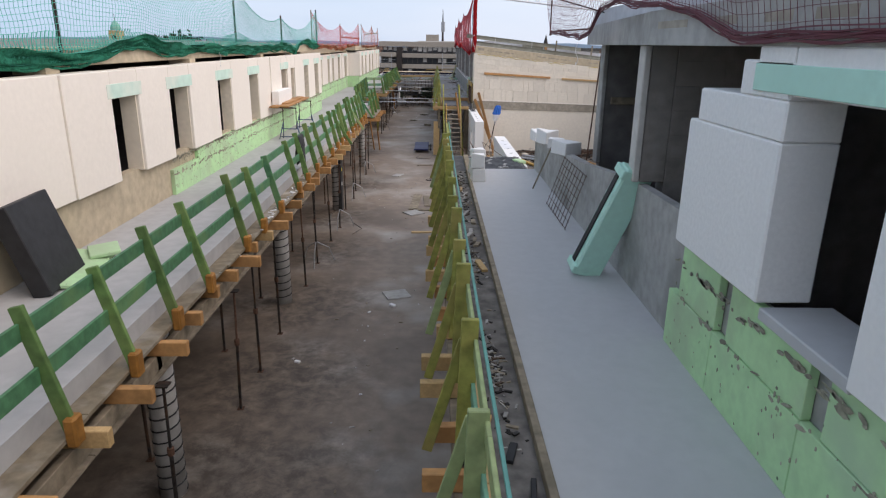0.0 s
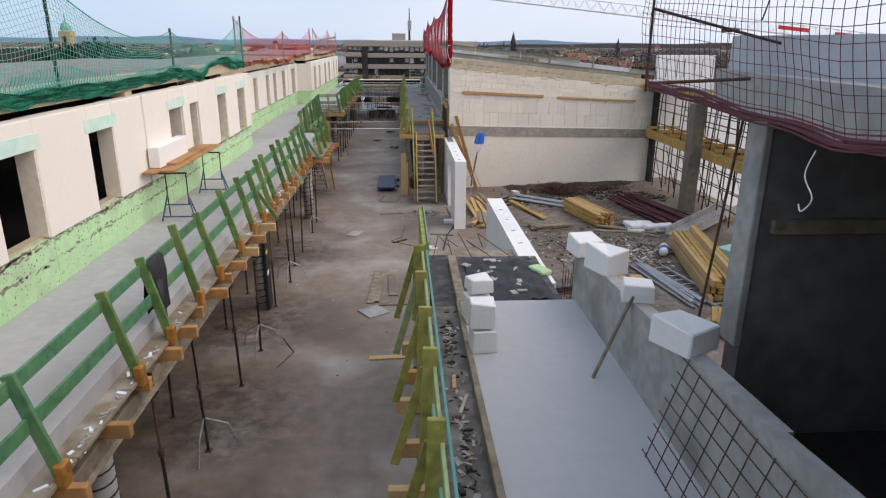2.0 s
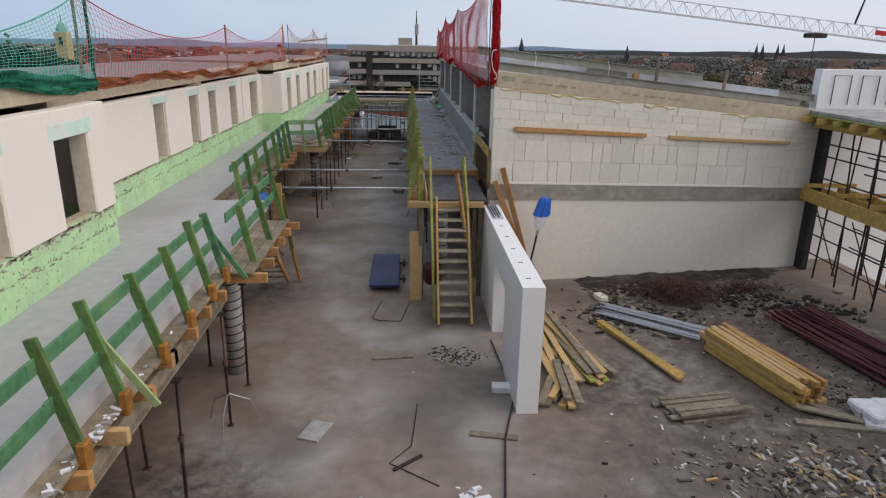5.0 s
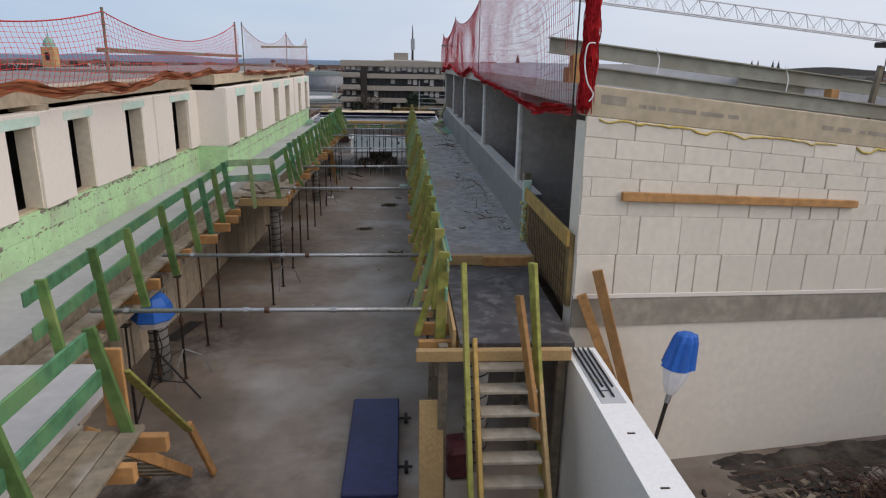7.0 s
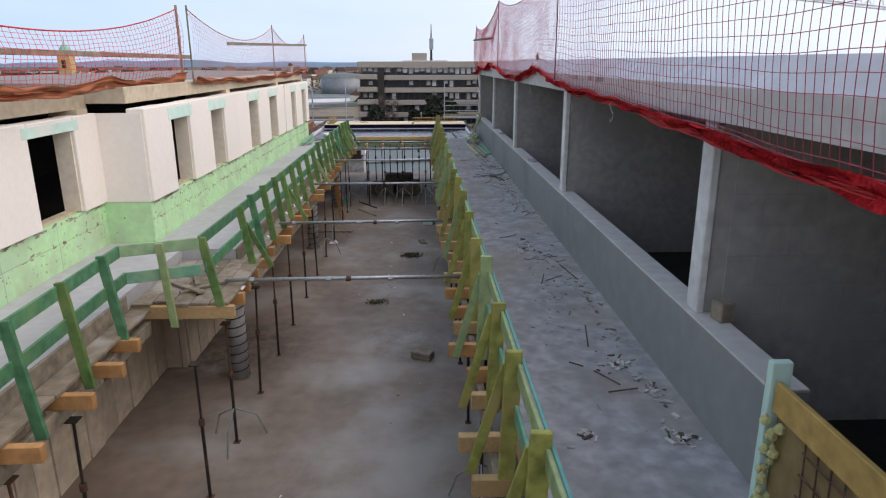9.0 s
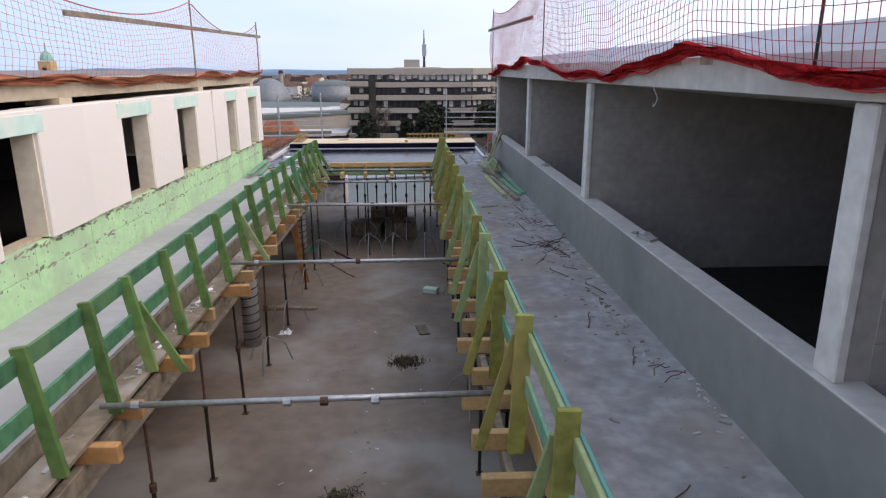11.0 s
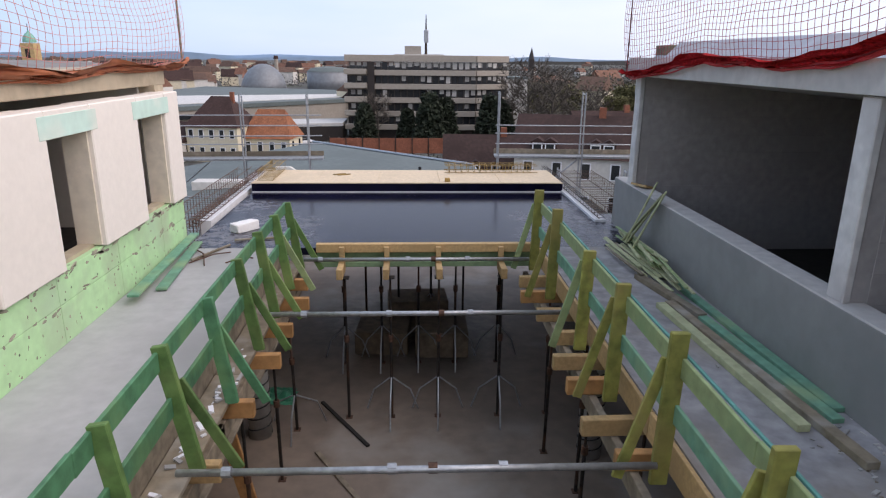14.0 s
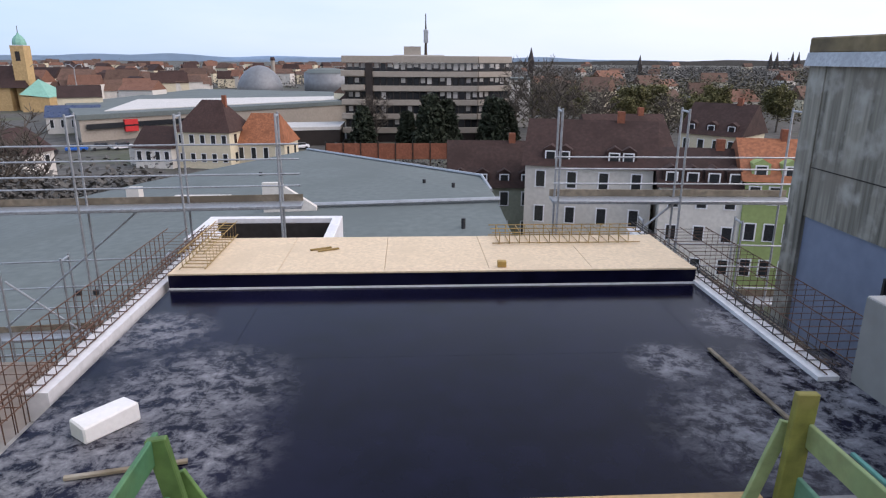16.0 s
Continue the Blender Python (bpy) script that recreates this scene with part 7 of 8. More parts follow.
foam(-3.9, 55.95, DECK, 0.2, 0.4, 0.15, -38, "white aerated concrete block on the black deck")
for x, y, rz in ((-2.9, 59.6, 20), (-3.0, 59.65, 35)):
    solid("short_bar", Geo().beam((x, y, DECK + 0.2), (x + 0.25, y + 0.12, DECK + 0.2), 0.03, 0.02), "ochre_steel", "short ochre steel bar on the chipboard", "bar", kind="")
solid("chip_block", Geo().box((-0.75, 58.9, DECK + 0.186), (-0.65, 58.97, DECK + 0.26), 0.004), "yellow_wood", "small timber block on the chipboard", "block", kind="")
for x0, y0, x1, y1 in ((0.9, 57.0, 0.98, 55.1), (-3.9, 55.35, -3.2, 55.5), (-3.9, 55.1, -4.2, 54.4)):
    solid("loose_lath", Geo().beam((x0, y0, DECK + 0.02), (x1, y1, DECK + 0.02), 0.035, 0.025), "pale_plank", "loose lath on the slab end", "lath", kind="")

# weathered concrete wall beyond the east building
cw = thing("wall_end_east", "weathered concrete wall with a tin coping and a blue door", "wall", (4.1, 59, -3), kind="structure")
M["streaked"] = material("rain_streaked_concrete", (0.27, 0.255, 0.21), 0.9, vary=0.3, grain=2.2, stain=1.4, stain_col=(0.22, 0.2, 0.165), bump=0.15, stretch=(4.5, 4.5, 0.22), damp=(3.0, (0.4, 0.385, 0.34)))
part("wall", Geo().box((4.2, 56.5, 2.62), (4.45, 61.45, 4.82)), "streaked", cw)
part("pillar", Geo().box((4.18, 61.1, -6), (4.35, 61.5, 4.8)), "streaked", cw)
M["door_blue"] = material("blue_grey_door", (0.2, 0.24, 0.33), 0.5, vary=0.06, grain=4)
M["old_tin"] = material("brown_weathered_tin", (0.2, 0.15, 0.075), 0.6, 0.2, vary=0.25, grain=3, stain=1.5, stain_col=(0.3, 0.24, 0.15), bump=0.1)
part("coping", Geo().box((4.13, 56.4, 4.98), (4.36, 61.5, 5.2), 0.02), "old_tin", cw, "brown weathered tin coping")
part("drip_flashing", Geo().prism([(4.1, 4.8), (4.14, 4.99), (4.3, 4.99), (4.3, 4.8)], 56.4, 61.52, "y"), "galv", cw, "bright dented drip flashing")
part("door", Geo().box((4.24, 56.5, 0.0), (4.29, 61.1, 2.62), 0.004), "door_blue", cw, "large blue-grey metal door")
part("door_handle", Geo().box((4.19, 59.2, 2.0), (4.24, 59.25, 2.25), 0.005), "black", cw)
for z in (3.35,):
    part("board_mark", Geo().box((4.194, 56.6, z), (4.2, 61.4, z + 0.015)), "steel", cw)

# ---- scaffolds ----
def scaffold_bay(a, b, z_deck, posts, rails, zb, label, deck=True):
    """Tube scaffold along a line: posts at fractions, rails at heights."""
    th = thing("scaffold", label, "scaffold", (*a, zb), group="scaffolds")
    a, b = Vector((*a, 0)), Vector((*b, 0))
    d = (b - a).normalized()
    n = Vector((-d.y, d.x, 0))
    for f in posts:
        for o in (0.0, 0.35):
            p = a.lerp(b, f) + n * o
            part("standard", Geo().tube((p.x, p.y, zb), (p.x, p.y, z_deck + 1.55), 0.02, 7), "galv", th)
        p, q = a.lerp(b, f), a.lerp(b, f) + n * 0.35
        part("transom", Geo().tube((p.x, p.y, z_deck + 1.5), (q.x, q.y, z_deck + 1.5), 0.02, 6), "galv", th)
    for z in rails:
        part("ledger", Geo().tube((a.x, a.y, z), (b.x, b.y, z), 0.016, 6), "galv", th)
    if deck:
        m = Matrix((d, n, Vector((0, 0, 1)))).transposed().to_4x4()
        m.translation = a
        part("deck_board", Geo().box((0, 0.0, z_deck - 0.06), ((b - a).length, 0.4, z_deck), 0.01, m), "galv", th)
        part("toe_board", Geo().box((0, 0.4, z_deck), ((b - a).length, 0.42, z_deck + 0.12), 0.004, m), "grey_wood", th)
    return th
scaffold_bay((-10.5, 62.3), (-3.6, 62.8), 2.45, (0.02, 0.25, 0.48, 0.72, 0.95), (2.8, 3.0, 3.25, 3.5), -6, "tube scaffold with a pale deck beyond the slab")
scaffold_bay((0.7, 62.6), (4.9, 62.4), 2.55, (0.02, 0.52, 0.97), (2.85, 3.1, 3.3), -6, "tube scaffold with a pale deck beyond the slab")
scaffold_bay((-9.5, 57.0), (-9.0, 62.2), 1.9, (0.0, 0.3, 0.6, 0.9), (0.6, 1.2, 1.9, 2.4), -6, "tube scaffold beside the slab", False)
scaffold_bay((-10.5, 63.2), (-4.5, 63.8), -0.2, (0.1, 0.4, 0.7, 0.95), (-1.6, -1.0, -0.5, 0.4, 0.8, 1.3), -6, "lower lift of tube scaffold beyond the slab")
scaffold_bay((2.2, 62.9), (6.5, 62.4), 0.6, (0.05, 0.45, 0.9), (0.9, 1.3, 1.7), -6, "lower lift of tube scaffold beyond the slab")
for a, b in (((-9.0, 63.0, 0.2), (-6.5, 63.2, 2.3)), ((-6.5, 63.4, -1.2), (-9.0, 63.2, 1.0)), ((1.0, 62.7, 0.9), (2.9, 62.7, 2.5))):
    solid("scaffold_brace", Geo().tube(a, b, 0.02, 6), "galv", "thin diagonal galvanised scaffold brace", "scaffold brace", kind="", group="scaffold braces")

# side of the yard: concrete column, yellow formwork beams, many props
solid("yard_column", Geo().box((9.52, 27.3, 0), (9.92, 27.75, 3.6), 0.015), "shaded_wall", "grey concrete column at the yard's edge", "column")
fb = thing("slab_formwork", "yellow timber beam formwork on steel props", "formwork", (10.0, 26, 0))
for z, h in ((1.85, 0.32), (3.66, 0.12)):
    for x in (9.95, 10.35, 10.9):
        for y0 in (15.0, 19.0, 23.0, 27.5):
            part("beam", Geo().beam((x, y0, z + h / 2), (x, y0 + (4.4 if y0 < 27 else 5.0), z + h / 2), 0.08, h, 0.005), "yellow_wood", fb)
for i in range(30):
    y = 15.2 + i * 0.59
    part("joist", Geo().beam((9.5, y, 3.86), (11.8, y, 3.86), 0.07, 0.14, 0.004), "yellow_wood" if i % 3 else "olive_wood", fb)
    if i % 2:
        part("joist", Geo().beam((9.9, y, 2.23), (11.2, y, 2.23), 0.06, 0.1, 0.004), "yellow_wood", fb)
part("deck_sheet", Geo().box((9.7, 15.0, 3.935), (12.0, 32.4, 3.965)), "olive_wood", fb)
part("slab_piece", Geo().box((9.8, 27.4, 3.97), (11.9, 33.0, 4.06), 0.01), "rough", fb, "grey concrete slab strip")
for i in range(22):
    for x in (10.15, 10.75, 11.4):
        y = 15.4 + i * 0.78 + R.uniform(-0.15, 0.15)
        if abs(y - 27.5) < 0.35 and x < 10.5:
            continue
        dx = R.uniform(-0.12, 0.12)
        part("prop", Geo().tube((x + dx, y, -0.3), (x, y, 1.86), 0.022, 6), "steel", fb)
        part("prop", Geo().tube((x, y + 0.1, 2.1), (x - dx, y + 0.1, 3.66), 0.02, 6), "steel", fb)
for z in (0.5, 1.1, 1.5, 2.55, 3.0, 3.35):
    for x in (10.12, 11.42):
        part("ledger", Geo().tube((x, 15.2, z), (x, 32.4, z + R.uniform(-0.1, 0.1)), 0.018, 6), "steel", fb)
for i in range(12):
    y = 16 + i * 1.35
    part("diagonal", Geo().tube((10.12, y, 0.2), (10.12, y + 1.2, 1.7), 0.016, 6), "galv" if i % 3 == 0 else "steel", fb)
# white insulated wall behind the formwork, dark joint post
solid("insulated_wall", Geo().box((10.4, 33.2, -3), (16.0, 33.5, 3.6), 0.01), "styro", "white insulated outer wall beyond the formwork", "wall")
solid("insulated_wall_top", Geo().box((10.6, 33.6, 3.9), (13.0, 33.9, 5.0), 0.01), "styro", "white insulated parapet block beyond the yard wall", "wall")
for i in range(3):
    th = thing("bracket_frame", "thin steel bracket frame on the white parapet", "bracket", (11 + i * 0.75, 33.5, 4.2), group="bracket frames")
    part("frame", Geo().path([(10.95 + i * 0.75, 33.56, 4.12), (10.95 + i * 0.75, 33.56, 4.85), (11.4 + i * 0.75, 33.56, 4.85), (11.4 + i * 0.75, 33.56, 4.12)], 0.014, 5), "steel", th)
solid("corner_post", Geo().box((10.15, 32.3, 0), (10.32, 32.7, 3.95), 0.01), "black", "black waterproofed post at the wall's corner", "post", kind="")

# tower crane's jib
cr = thing("tower_crane", "white lattice jib of a tower crane with red signs", "crane", (45, 60, 5))
A, B = Vector((-12.0, 60.0, 10.5)), Vector((80.0, 60.0, 1.3))
N = 92
for k in range(3):
    off = [(0, 0, 0.8), (0, -0.35, 0), (0, 0.35, 0)][k]
    part("chord", Geo().tube(A + Vector(off), B + Vector(off), 0.05, 6), "white", cr)
for i in range(N):
    p, q = A.lerp(B, i / N), A.lerp(B, (i + 1) / N)
    mid = p.lerp(q, 0.5) + Vector((0, 0, 0.8))
    for sy in (-0.35, 0.35):
        part("lacing", Geo().path([p + Vector((0, sy, 0)), mid, q + Vector((0, sy, 0))], 0.026, 5), "white", cr)
on_jib = lambda x: A.lerp(B, (x - A.x) / (B.x - A.x))
for x, l in ((31.5, 1.3), (36.5, 1.5)):
    p = on_jib(x)
    part("sign", Geo().beam(p + Vector((-l, -0.42, 0.55)), p + Vector((l, -0.42, 0.3)), 0.03, 0.3), "red_net", cr, "red signboard")
p = on_jib(26.5)
part("trolley", Geo().box(p - Vector((0.6, 0.4, 0.35)), p + Vector((0.6, 0.4, -0.05)), 0.06), "steel", cr)
part("hoist_rope", Geo().tube(p, p - Vector((0, 0, 4.6)), 0.03, 5), "steel", cr)
p = on_jib(29.0)
part("apex", Geo().path([p + Vector((0, 0, 0.8)), p + Vector((0.4, 0, 2.4)), p + Vector((-0.5, 0, 9))], [0.07, 0.06, 0.03], 5), "steel", cr)
part("pendant", Geo().tube(p + Vector((-0.5, 0, 9)), on_jib(60) + Vector((0, 0, 0.8)), 0.03, 5), "steel", cr)
part("mast", Geo().tube((80, 60, -14), (80, 60, 2.1), 0.9, 6), "white", cr)

# ---- the town beyond ----
GZ = -14.0
M["asphalt"] = material("town_ground", (0.09, 0.085, 0.075), 0.9, vary=0.25, grain=0.6, stain=0.06, stain_col=(0.075, 0.085, 0.045), bump=0)
M["sheet_roof"] = material("grey_sheet_roof", (0.125, 0.148, 0.142), 0.85, vary=0.08, grain=2, stain=0.15, bump=0.03)
M["tile_red"] = material("red_roof_tile", (0.2, 0.095, 0.06), 0.85, vary=0.2, grain=3, stain=0.5, bump=0.3, spread=0.2)
M["tile_brown"] = material("brown_roof_tile", (0.047, 0.023, 0.018), 0.85, vary=0.2, grain=3, stain=0.5, bump=0.3, spread=0.2)
M["tile_orange"] = material("orange_roof_tile", (0.32, 0.12, 0.055), 0.85, vary=0.2, grain=3, stain=0.5, bump=0.3, spread=0.15)
M["tile_mid"] = material("faded_brown_tile", (0.13, 0.075, 0.052), 0.85, vary=0.2, grain=3, stain=0.5, bump=0.3, spread=0.25)
M["render_white"] = material("white_render", (0.6, 0.57, 0.52), 0.9, vary=0.06, grain=3, stain=0.4, bump=0.05, spread=0.12)
M["render_yellow"] = material("yellow_render", (0.62, 0.55, 0.4), 0.9, vary=0.06, grain=3, bump=0.05)
M["render_green"] = material("green_render", (0.29, 0.36, 0.14), 0.9, vary=0.06, grain=3, bump=0.05)
M["render_grey"] = material("grey_green_render", (0.28, 0.29, 0.23), 0.9, vary=0.08, grain=3, bump=0.05)
M["sandstone"] = material("ochre_sandstone", (0.5, 0.34, 0.16), 0.9, vary=0.1, grain=2, bump=0.05)
M["copper"] = material("green_copper", (0.2, 0.42, 0.33), 0.6, vary=0.1, grain=2, bump=0)
M["office_band"] = material("office_concrete_band", (0.34, 0.3, 0.25), 0.85, vary=0.06, grain=2, stain=0.3, bump=0.05)
M["office_dark"] = material("office_brown_frame", (0.03, 0.022, 0.018), 0.5, vary=0.2, bump=0)
M["pane"] = material("window_pane", (0.025, 0.028, 0.032), 0.12, vary=0.2, bump=0, spec=0.6)
M["blind"] = material("pale_blind", (0.45, 0.43, 0.4), 0.7, vary=0.1, bump=0, spread=0.3)
M["dome"] = material("grey_dome_sheet", (0.2, 0.21, 0.22), 0.5, 0.2, vary=0.08, grain=0.5, bump=0)
M["leaf_dark"] = material("dark_conifer", (0.03, 0.04, 0.022), 0.9, vary=0.3, bump=0, spread=0.3)
M["leaf_spring"] = material("spring_foliage", (0.15, 0.14, 0.055), 0.9, vary=0.3, bump=0, spread=0.35)
# brown foliage, its colour greyed for the haze of distance
M["leaf_far"] = material("hazed_wood_foliage", (0.11, 0.105, 0.095), 0.95, vary=0.2, bump=0, spread=0.1)
M["bark"] = material("grey_bark", (0.09, 0.075, 0.06), 0.95, vary=0.2, grain=8, bump=0.2)
M["hill"] = material("haze_blue_hill", (0.3, 0.4, 0.52), 1.0, vary=0.05, grain=0.02, stain=0.005, bump=0)
M["brick"] = material("red_brick", (0.25, 0.09, 0.05), 0.9, vary=0.15, grain=5, bump=0.2)
solid("ground", Geo().box((-3500, -800, GZ - 1), (3500, 4800, GZ)), "asphalt", "asphalt and grass ground of the town below", "ground")
solid("building_base_west", Geo().box((-12, -6, GZ), (-4.9, 61.0, -0.31)), "render_white", "lower storeys of the building under the slab", "wall")
solid("building_base_east", Geo().box((-4.9, -6, GZ), (12, 61.0, -0.31)), "render_white", "lower storeys of the building under the slab", "wall")


def house(at, w, d, h, roof_h, rz, wall, roof, cols, rows, label, dormers=0, hip=0.0, chimney=True, group="", pairs=False):
    """A rendered house: box walls, gabled or hipped roof with eaves, windows with frames. Front faces -y before turning."""
    th = thing("house", label, "house", at, group=group)
    m = Matrix.Translation(at) @ Matrix.Rotation(radians(rz), 4, "Z")
    o = Vector(at)
    part("wall", Geo().box((-w / 2, -d / 2, 0), (w / 2, d / 2, h), m=m), wall, th)
    e, hh = 0.35, hip * w / 2
    vs = [m @ Vector(p) for p in ((-w / 2 - e, -d / 2 - e, h - 0.1), (w / 2 + e, -d / 2 - e, h - 0.1), (w / 2 + e, d / 2 + e, h - 0.1), (-w / 2 - e, d / 2 + e, h - 0.1), (-w / 2 - e + hh, 0, h + roof_h), (w / 2 + e - hh, 0, h + roof_h))]
    part("roof", Geo().add(vs, [(0, 1, 5, 4), (2, 3, 4, 5), (1, 2, 5), (3, 0, 4), (3, 2, 1, 0)]), roof, th)
    if chimney:
        part("chimney", Geo().box((w * 0.2, -0.3, h + roof_h * 0.6), (w * 0.2 + 0.7, 0.3, h + roof_h + 0.8), m=m), "brick", th)
    fl = h / rows
    for r in range(rows):
        for c in range(cols):
            x = -w / 2 + w * (c + 0.5) / cols
            z = r * fl + fl * 0.35
            win = part("window", Geo().box((x - 0.5, -d / 2 - 0.06, z), (x + 0.5, -d / 2 - 0.002, z + fl * 0.5), m=m), "white", th)
            part("pane", Geo().box((x - 0.38, -d / 2 - 0.075, z + 0.1), (x + 0.38, -d / 2 - 0.061, z + fl * 0.5 - 0.1), m=m), "pane", win)
        for c in range(max(1, int(d / 4))):
            y = -d / 2 + d * (c + 0.5) / max(1, int(d / 4))
            for sx in (-1, 1):
                xx = sorted((sx * (w / 2 + 0.06), sx * (w / 2 + 0.002)))
                part("window", Geo().box((xx[0], y - 0.45, r * fl + fl * 0.35), (xx[1], y + 0.45, r * fl + fl * 0.85), m=m), "pane", th)
    for c in range(dormers):
        x = -w / 2 + w * (c + 0.5 + (0.28 if pairs and c % 2 == 0 else -0.28 if pairs else 0)) / dormers
        y = -d / 2 * 0.9
        zz = h + roof_h * 0.06
        dm = part("dormer", Geo().prism([(x - 0.7, zz), (x + 0.7, zz), (x + 0.7, zz + 1.1), (x, zz + 1.5), (x - 0.7, zz + 1.1)], y, y + d * 0.3, "y"), wall if roof != "tile_brown" else roof, th)
        dm.data.transform(Matrix.Translation(-o) @ m @ Matrix.Translation(o))
        pn = part("dormer_window", Geo().box((x - 0.5, y - 0.05, zz + 0.1), (x + 0.5, y - 0.002, zz + 1.0), m=m), "white", th)
        part("pane", Geo().box((x - 0.38, y - 0.065, zz + 0.2), (x + 0.38, y - 0.051, zz + 0.9), m=m), "pane", pn)
    return th


# office block
of = thing("office_building", "five storey concrete office block with dark window bands", "office building", (2, 212, GZ))
om = Matrix.Translation((-1.0, 205, GZ)) @ Matrix.Rotation(radians(0), 4, "Z")
front, dep, hh = (-15.5, 15.3), 26.0, 17.3
part("core", Geo().box((front[0] + 0.5, 0.5, 0), (front[1] - 0.5, dep, hh - 0.6), m=om), "office_dark", of)
side = Matrix.Translation((14.4, 205, GZ)) @ Matrix.Rotation(radians(30), 4, "Z")
part("side_wing", Geo().box((0.0, 0.4, 0), (9.5, 18, hh - 0.6), m=side), "office_dark", of)
for r in range(6):
    z = 2.1 + r * 3.15
    t = 1.25 if r < 5 else 1.5
    part("spandrel", Geo().box((front[0] + (0.0 if r % 2 else 0.6), -0.5, z), (front[1], 0.45, z + t), 0.06, m=om), "office_band", of)
    part("spandrel", Geo().box((0.0, -0.3, z), (9.6, 0.38, z + t), 0.06, m=side), "office_band", of)
    if r < 5:
        for c in range(20):
            x = front[0] + 1.2 + c * 1.5
            wd_ = part("window", Geo().box((x, 0.36, z + t + 0.1), (x + 1.2, 0.46, z + 3.05), m=om), "pane", of)
            if R.random() < 0.4 + (0.25 if r == 4 else 0):
                part("blind", Geo().box((x + 0.1, 0.33, z + t + R.uniform(0.15, 1.0)), (x + 1.1, 0.359, z + 3.0), m=om), "blind", wd_)
            part("mullion", Geo().box((x - 0.22, 0.2, z + t), (x - 0.08, 0.5, z + 3.15), m=om), "office_dark", of)
        for c in range(6):
            x = 0.6 + c * 1.5
            wd_ = part("window", Geo().box((x, 0.3, z + t + 0.1), (x + 1.2, 0.4, z + 3.05), m=side), "pane", of)
            if R.random() < 0.5:
                part("blind", Geo().box((x + 0.1, 0.27, z + t + R.uniform(0.2, 1.0)), (x + 1.1, 0.299, z + 3.0), m=side), "blind", wd_)
part("stair_tower", Geo().box((-10.2, -1.0, 0), (-8.6, 0.6, hh + 0.5), m=om), "office_dark", of)
for r in range(5):
    part("balcony", Geo().box((-15.6, -2.2, 2.4 + r * 3.15), (-10.4, -0.55, 3.6 + r * 3.15), 0.05, m=om), "office_band", of)
part("plant_room", Geo().box((-4, 6, hh), (8, 14, hh + 2.3), m=om), "render_white", of)
part("plant_box", Geo().box((-1.5, 7, hh + 2.3), (2.5, 11, hh + 4.2), m=om), "office_band", of)
part("antenna_mast", Geo().path([om @ Vector(p) for p in ((3.7, 8, hh + 2.3), (3.7, 8, hh + 7.4), (3.7, 8, hh + 11.6))], [0.35, 0.22, 0.08], 8), "steel", of)
part("antenna_panel", Geo().box((3.2, 7.4, hh + 5.0), (4.3, 8.6, hh + 8.0), 0.1, m=om), "galv", of)
part("dish", Geo().box((11.0, 3, hh + 0.2), (13.2, 3.4, hh + 2.6), 0.05, m=om @ Matrix.Rotation(radians(12), 4, "Y")), "pane", of)

# low halls and the sheet roofs in front
def hall(name, pts, h0, h1, wall, roof, label):
    th = thing(name, label, "hall", (pts[0][0], pts[0][1], GZ))
    part("wall", Geo().prism(pts, GZ, h0), wall, th)
    cx, cy = sum(p[0] for p in pts) / len(pts), sum(p[1] for p in pts) / len(pts)
    ex = [(cx + (x - cx) * 1.01, cy + (y - cy) * 1.01) for x, y in pts]
    part("roof", Geo().prism(ex, h0, h1), roof, th)
    return th
h = hall("long_hall", [(-98, 245), (-76, 205), (-21, 258), (-19, 310), (-88, 335)], -9.0, -7.9, "office_band", "sheet_roof", "long low hall with a pale flat roof")
part("roof_strip", Geo().prism([(-75, 216), (-24, 264), (-24, 282), (-85, 262)], -7.9, -7.75), "blind", h, "white roof surface")
part("window_band", Geo().prism([(-74.6, 205.3), (-48, 230.9), (-48.4, 231.6), (-75.0, 206.0)], -11.2, -10.0), "pane", h)
for z in (-12.2, -10.6):
    part("red_panel", Geo().prism([(-68.4, 211.0), (-66.2, 213.1), (-66.7, 213.6), (-68.9, 211.5)], z, z + 1.2), "red_net", h)
h = hall("low_pavilion", [(-40, 195), (-17, 200), (-17, 212), (-40, 208)], -10.6, -9.9, "office_dark", "blind", "low pavilion with a white roof edge")
h = hall("workshop", [(-52, 172), (-44, 168), (-38, 182), (-48, 186)], -11.0, -10.5, "render_white", "blind", "small white rendered workshop with a flat roof")
hall("white_block", [(21.5, 240), (33, 240), (33, 252), (21.5, 252)], -1.0, -0.4, "render_white", "sheet_roof", "plain white block of flats behind bare trees")
M["solar"] = material("blue_solar_roof", (0.04, 0.06, 0.12), 0.3, vary=0.15, grain=1.0, bump=0)
house((-88, 228, GZ), 12, 9, 4.2, 2.6, 20, "render_white", "solar", 5, 1, "white house with a blue solar roof", chimney=False)
house((-55, 142, GZ), 6, 8, 6.6, 3.0, 80, "render_white", "tile_brown", 2, 2, "narrow white gabled house beside a bare tree", chimney=False)
# faceted grey roof of the neighbouring building: ridge from left to right
nb = thing("neighbour_building", "wide grey sheet-roofed building in front of the slab", "building", (-8, 85, GZ))
V = [(-34, 66, -5.5), (3.4, 66, -5.0), (4.2, 97, -4.2), (4.0, 103, -4.2), (-12.5, 122, -4.6), (-26, 112, -6.2), (-36, 96, -7.0), (-10.5, 92, -4.2), (3.8, 91.5, -3.7), (-20, 96, -4.9)]
